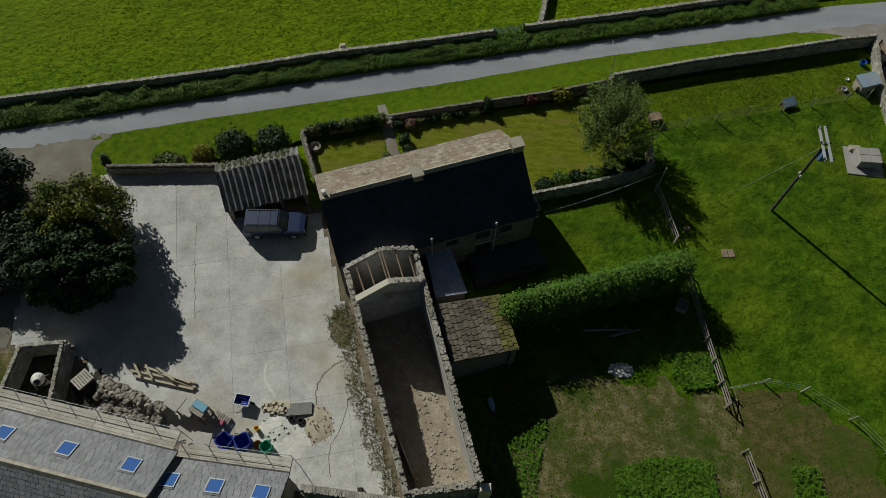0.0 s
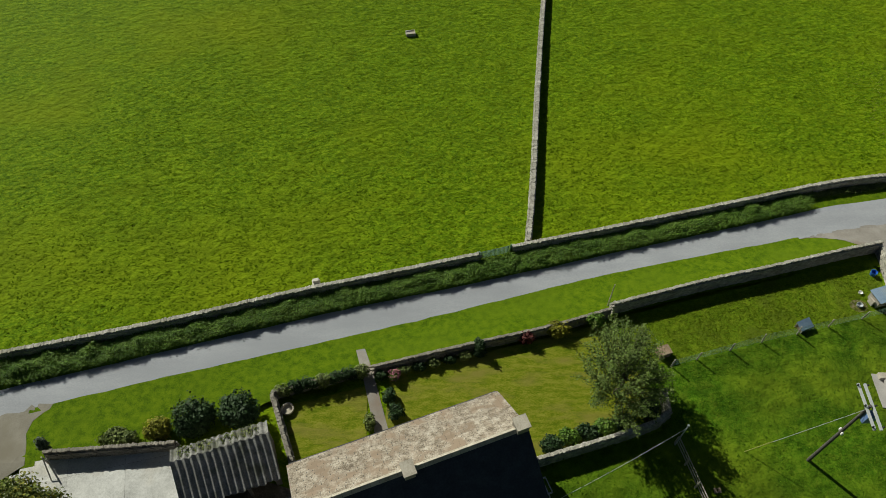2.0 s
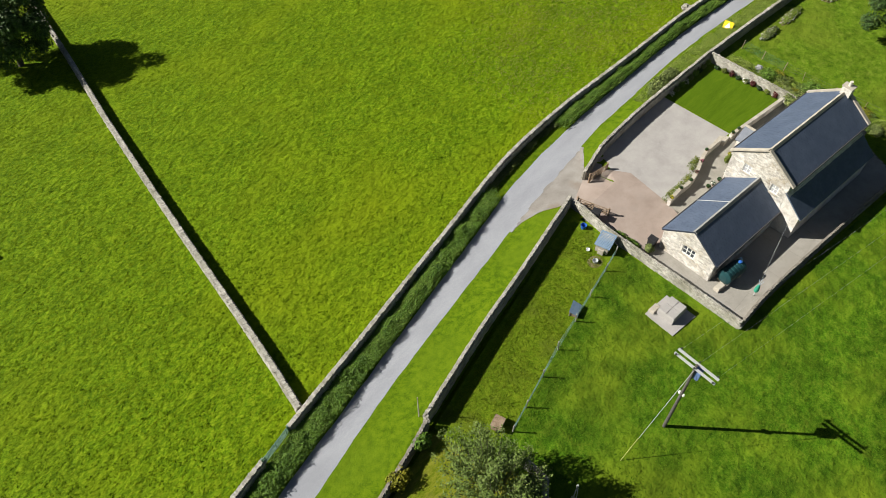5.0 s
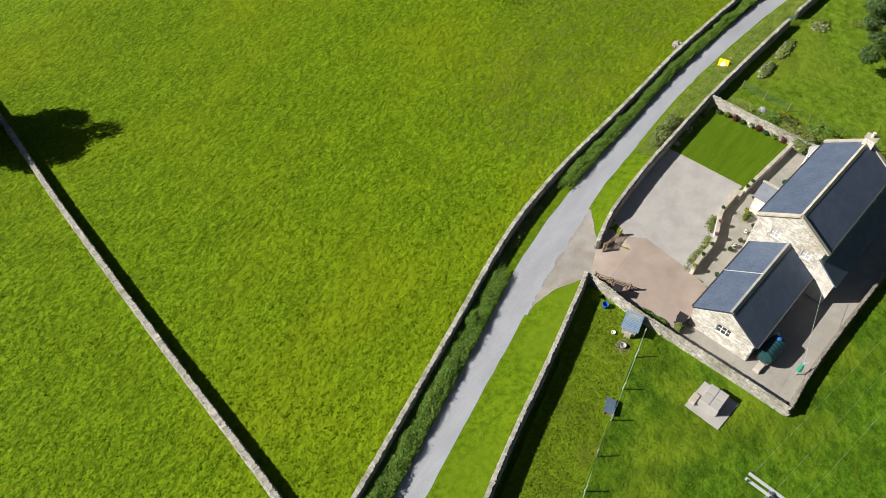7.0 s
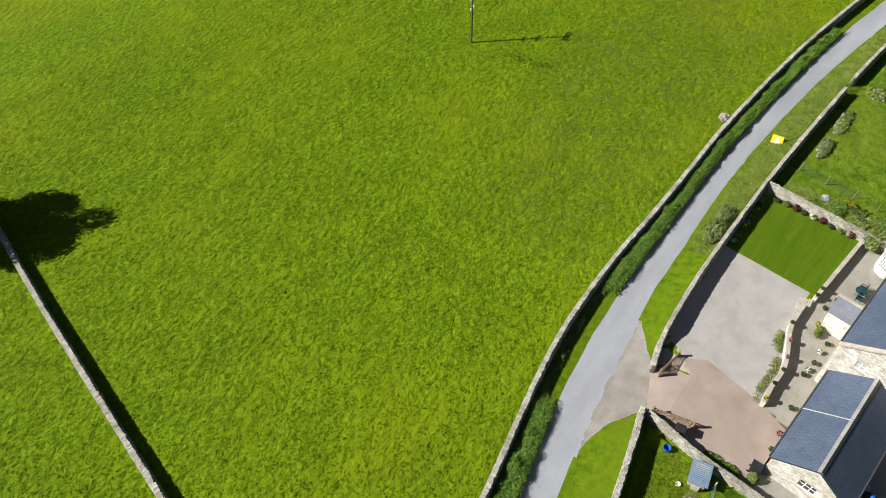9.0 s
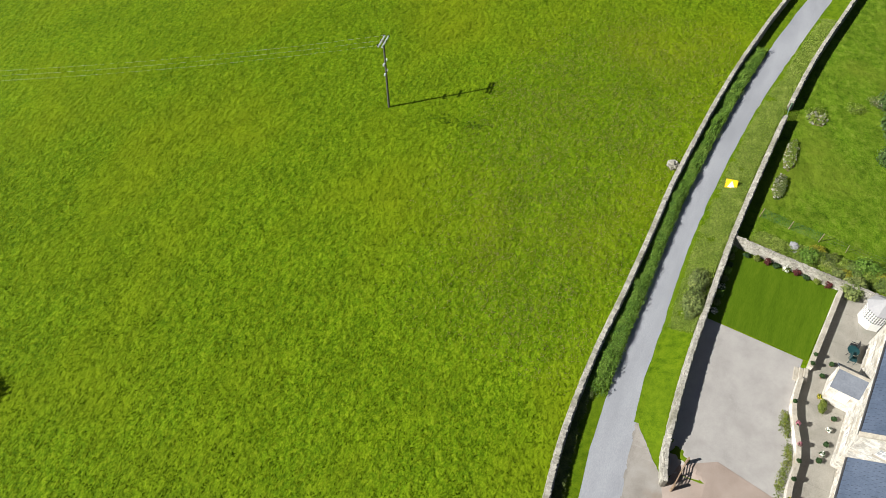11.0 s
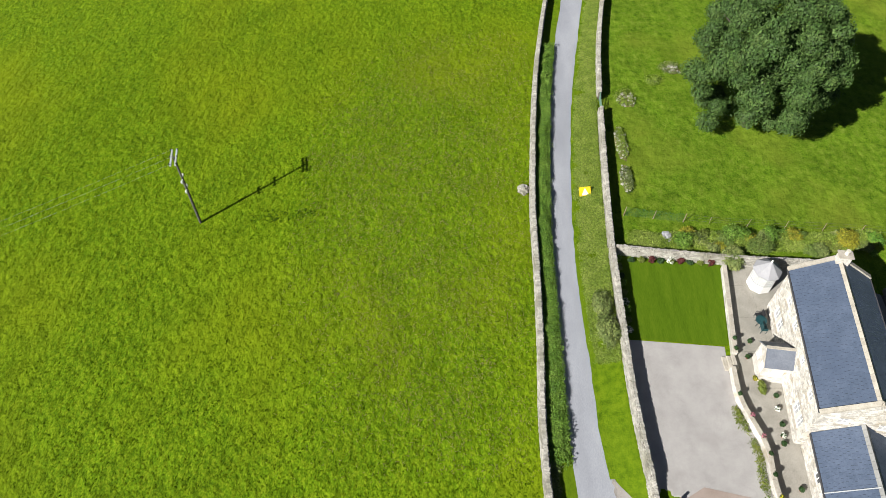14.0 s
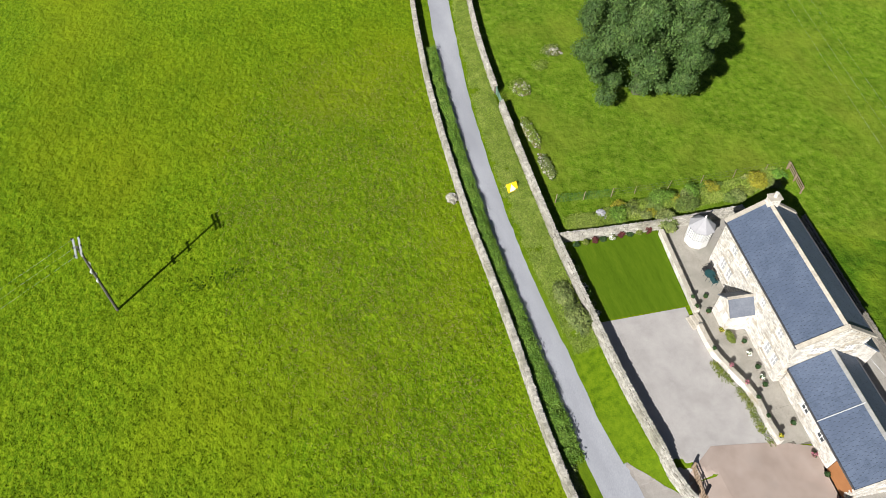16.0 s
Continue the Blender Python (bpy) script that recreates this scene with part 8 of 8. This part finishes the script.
def bulk_bag(x, y, rz, s, material, label, seed):
    t = thing("bulk_bag", label, "bag", pose(x, y, 0.05, 0, 0, rz))
    b = Bm(); N = 20
    for i, (r, z) in enumerate(((0.40, 0), (0.47, 0.25), (0.45, 0.6), (0.48, 0.85), (0.40, 0.88), (0.36, 0.5), (0.05, 0.38))):
        for j in range(N):
            a = 2 * math.pi * j / N
            k = s * r * (1 + 0.16 * noise.noise((math.cos(a) * 2, math.sin(a) * 2, seed + i * 0.4))) * (1 + 0.12 * math.cos(4 * a))
            b.v.append((k * math.cos(a), k * math.sin(a), s * z * (1 + 0.12 * noise.noise((a, seed, i)))))
    b.f = [(i * N + j, i * N + (j + 1) % N, (i + 1) * N + (j + 1) % N, (i + 1) * N + j) for i in range(6) for j in range(N)]
    part("sack", b, M[material], t, shade=True)
    for i in range(4):
        a = math.pi / 4 + i * math.pi / 2
        c = Bm(); c.tube((0.42 * s * math.cos(a), 0.42 * s * math.sin(a), 0.85 * s), (0.55 * s * math.cos(a + 0.3), 0.55 * s * math.sin(a + 0.3), 0.95 * s), 0.03, n=5); part("loop", c, M[material], t)
bulk_bag(-13.95, 10.25, 10, 1.15, "bag_blue", "open dark blue bulk sack in the yard", 1)
bulk_bag(-12.75, 10.2, -15, 1.2, "bag_blue", "open dark blue bulk sack in the yard", 5)
bulk_bag(-11.25, 9.95, 0, 0.85, "bag_green", "crumpled green sack in the yard", 9)
bucket("mortar_bucket", -11.9, 10.15, 0.3, 0.35, "door_wood", "orange bucket with pale rim")
bucket("paint_drum", -12.1, 11.2, 0.16, 0.45, "yellow", "pale yellow drum standing in the yard", "drum")
bucket("paint_drum", -12.7, 11.1, 0.13, 0.3, "cream", "small cream tub standing in the yard", "drum")
def barrow():
    t = thing("wheelbarrow", "blue and white wheelbarrow in the yard", "wheelbarrow", pose(-13.25, 13.0, 0.05, 0, 0, -10))
    b = Bm()
    b.add([(-0.35, -0.25, 0.3), (0.3, -0.25, 0.3), (0.3, 0.25, 0.3), (-0.35, 0.25, 0.3), (-0.5, -0.36, 0.62), (0.5, -0.36, 0.62), (0.5, 0.36, 0.62), (-0.5, 0.36, 0.62)], [(0, 1, 2, 3), (4, 5, 1, 0), (5, 6, 2, 1), (6, 7, 3, 2), (7, 4, 0, 3), (0, 4, 7, 3)])
    part("tray", b, M["bag_blue"], t)
    b = Bm()
    for q in (((-0.5, -0.36), (0.5, -0.36)), ((0.5, -0.36), (0.5, 0.36)), ((0.5, 0.36), (-0.5, 0.36)), ((-0.5, 0.36), (-0.5, -0.36))):
        b.tube((*q[0], 0.62), (*q[1], 0.62), 0.035, n=5)
    part("rim", b, M["white"], t)
    b = Bm(); b.lathe([(0.1, -0.05), (0.19, -0.04), (0.19, 0.04), (0.1, 0.05)], 12, pose(0.6, 0, 0.19, 90)); part("wheel", b, M["rubber"], t)
    for sg in (-1, 1):
        b = Bm(); b.tube((0.6, sg * 0.08, 0.2), (-1.0, sg * 0.3, 0.55), 0.02, n=5); part("handle", b, M["metal"], t)
        b = Bm(); b.tube((-0.3, sg * 0.25, 0.35), (-0.35, sg * 0.28, 0), 0.02, n=5); part("leg", b, M["metal"], t)
barrow()
b = Bm(); b.prism([(-0.9, -0.35), (0.85, -0.4), (0.9, 0.4), (-0.5, 0.45)], 0, 0.16)
solid("stone_slab", b, M["ridge_grey"], "large flat grey stone slab lying in the yard", "slab", m=pose(-9.5, 12.55, 0.1, 3, 2, 8))
for x, y, a in ((-9.9, 11.95, 10), (-9.3, 11.8, 40)):
    b = Bm(); b.lathe([(0.22, 0), (0.28, 0.06), (0.28, 0.14), (0.22, 0.18), (0.13, 0.18), (0.13, 0)], 14)
    solid("old_tyre", b, M["rubber"], "small black tyre beside the slab", "tyre", m=pose(x, y, 0.08, 5, 0, a))
b = Bm(); b.cbox(0, 0, 0, 0.35, 0.35, 0.35)
solid("drain_box", b, M["black"], "small black drain box by the wall", "box", m=pose(-5.0, 7.4, 0.05))
b = Bm()
P = [(-1.25, 23.3, 2.9), (0.55, 23.7, 2.7), (1.75, 20.4, 2.3), (-0.45, 19.9, 2.5)]
b.add(P + [(x, y, z - 0.05) for x, y, z in P], [(0, 3, 2, 1), (4, 5, 6, 7), (0, 1, 5, 4), (1, 2, 6, 5), (2, 3, 7, 6), (3, 0, 4, 7)])
tp = solid("sheeted_roof", b, M["tarp"], "pale blue sheeting over a small back annex", "roof cover")
b = Bm()
b.prism([(-1.15, 23.1), (-0.4, 20.1), (1.6, 20.6), (0.5, 23.5)], 0, 2.3)
solid("back_annex", b, M["dark_wall"], "small dark stone annex behind the farmhouse", "annex")
b = Bm(); b.lathe([(0.0, 0), (0.2, 0.1), (0.22, 0.6), (0.1, 1.0)], 10)
solid("wrapped_bundle", b, M["sheet_blue"], "pale blue wrapped bundle lying beside the barn", "bundle", m=pose(3.3, 13.6, 0.25, 90, 0, 15))
strip("barn_weeds", [(-7.1, 20.6), (-5.6, 15.2), (-2.6, 6.9)], [(-7.7, 20.4), (-6.2, 15.0), (-3.4, 6.9)], 420, 0.12, 0.25, M["leaf_scrub"], "straggling weeds at the foot of the barn wall", 620)
strip("barn_debris", [(-6.9, 20.4), (-5.5, 15.2), (-2.6, 6.9)], [(-7.9, 20.0), (-6.6, 14.8), (-3.7, 6.9)], 3200, 0.13, 0.12, M["debris"], "brown earth, moss and broken stone along the barn wall", 622, wall=0)
strip("barn_scrub", [(-8.5, 19.6), (-8.2, 18.4), (-7.7, 17.2)], [(-6.6, 20.2), (-6.2, 18.6), (-5.9, 17.0)], 420, 0.13, 0.3, M["leaf_olive"], "mossy scrub over spoil at the barn wall", 621)
flat_patch(-7.2, 18.5, 0.8, 1.2, "dirt", "dark mossy spoil against the barn wall", 11, 14)
b = Bm()
b.tube((0, 0, 0), (0, 0, 1.3), 0.06, 0.05); b.tube((0, 0, 1.1), (0.5, -1.2, 0.05), 0.04, n=6)
solid("gate_post", b, M["timber"], "leaning timber gate post at the end of the yard wall", "post", m=pose(-26.5, 31.0, 0.03))

# cracks and stains in the yard
def crack(pts, w, material="dirt"):
    L = curve_pts([(*p, 0) for p in pts], 0.25)
    b = Bm()
    rng = random.Random(len(L))
    for i, p in enumerate(L):
        t = (L[min(i + 1, len(L) - 1)] - L[max(i - 1, 0)]).normalized()
        o = Vector((-t.y, t.x, 0)) * w * rng.uniform(0.4, 1.0)
        q = p + Vector((rng.uniform(-0.05, 0.05), rng.uniform(-0.05, 0.05), 0.058))
        b.v += [tuple(q - o), tuple(q + o)]
    b.f = [(2 * i, 2 * i + 2, 2 * i + 3, 2 * i + 1) for i in range(len(L) - 1)]
    part("crack", b, M[material], bpy.data.objects["yard_base"])
crack([(-6.4, 16.3), (-7.3, 15.8), (-8.2, 14.9), (-8.5, 13.8), (-8.4, 12.9)], 0.05)
crack([(-6.2, 13.5), (-6.6, 11.5), (-7.2, 10.0), (-7.0, 8.2)], 0.03)
crack([(-12.2, 15.8), (-12.0, 14.6), (-11.2, 13.4)], 0.13, "sand")
crack([(-19, 27), (-18.6, 24), (-17.7, 19)], 0.02)
flat_patch(-10.4, 10.6, 1.9, 1.3, "sand", "pale spilled cement on the concrete", 7)
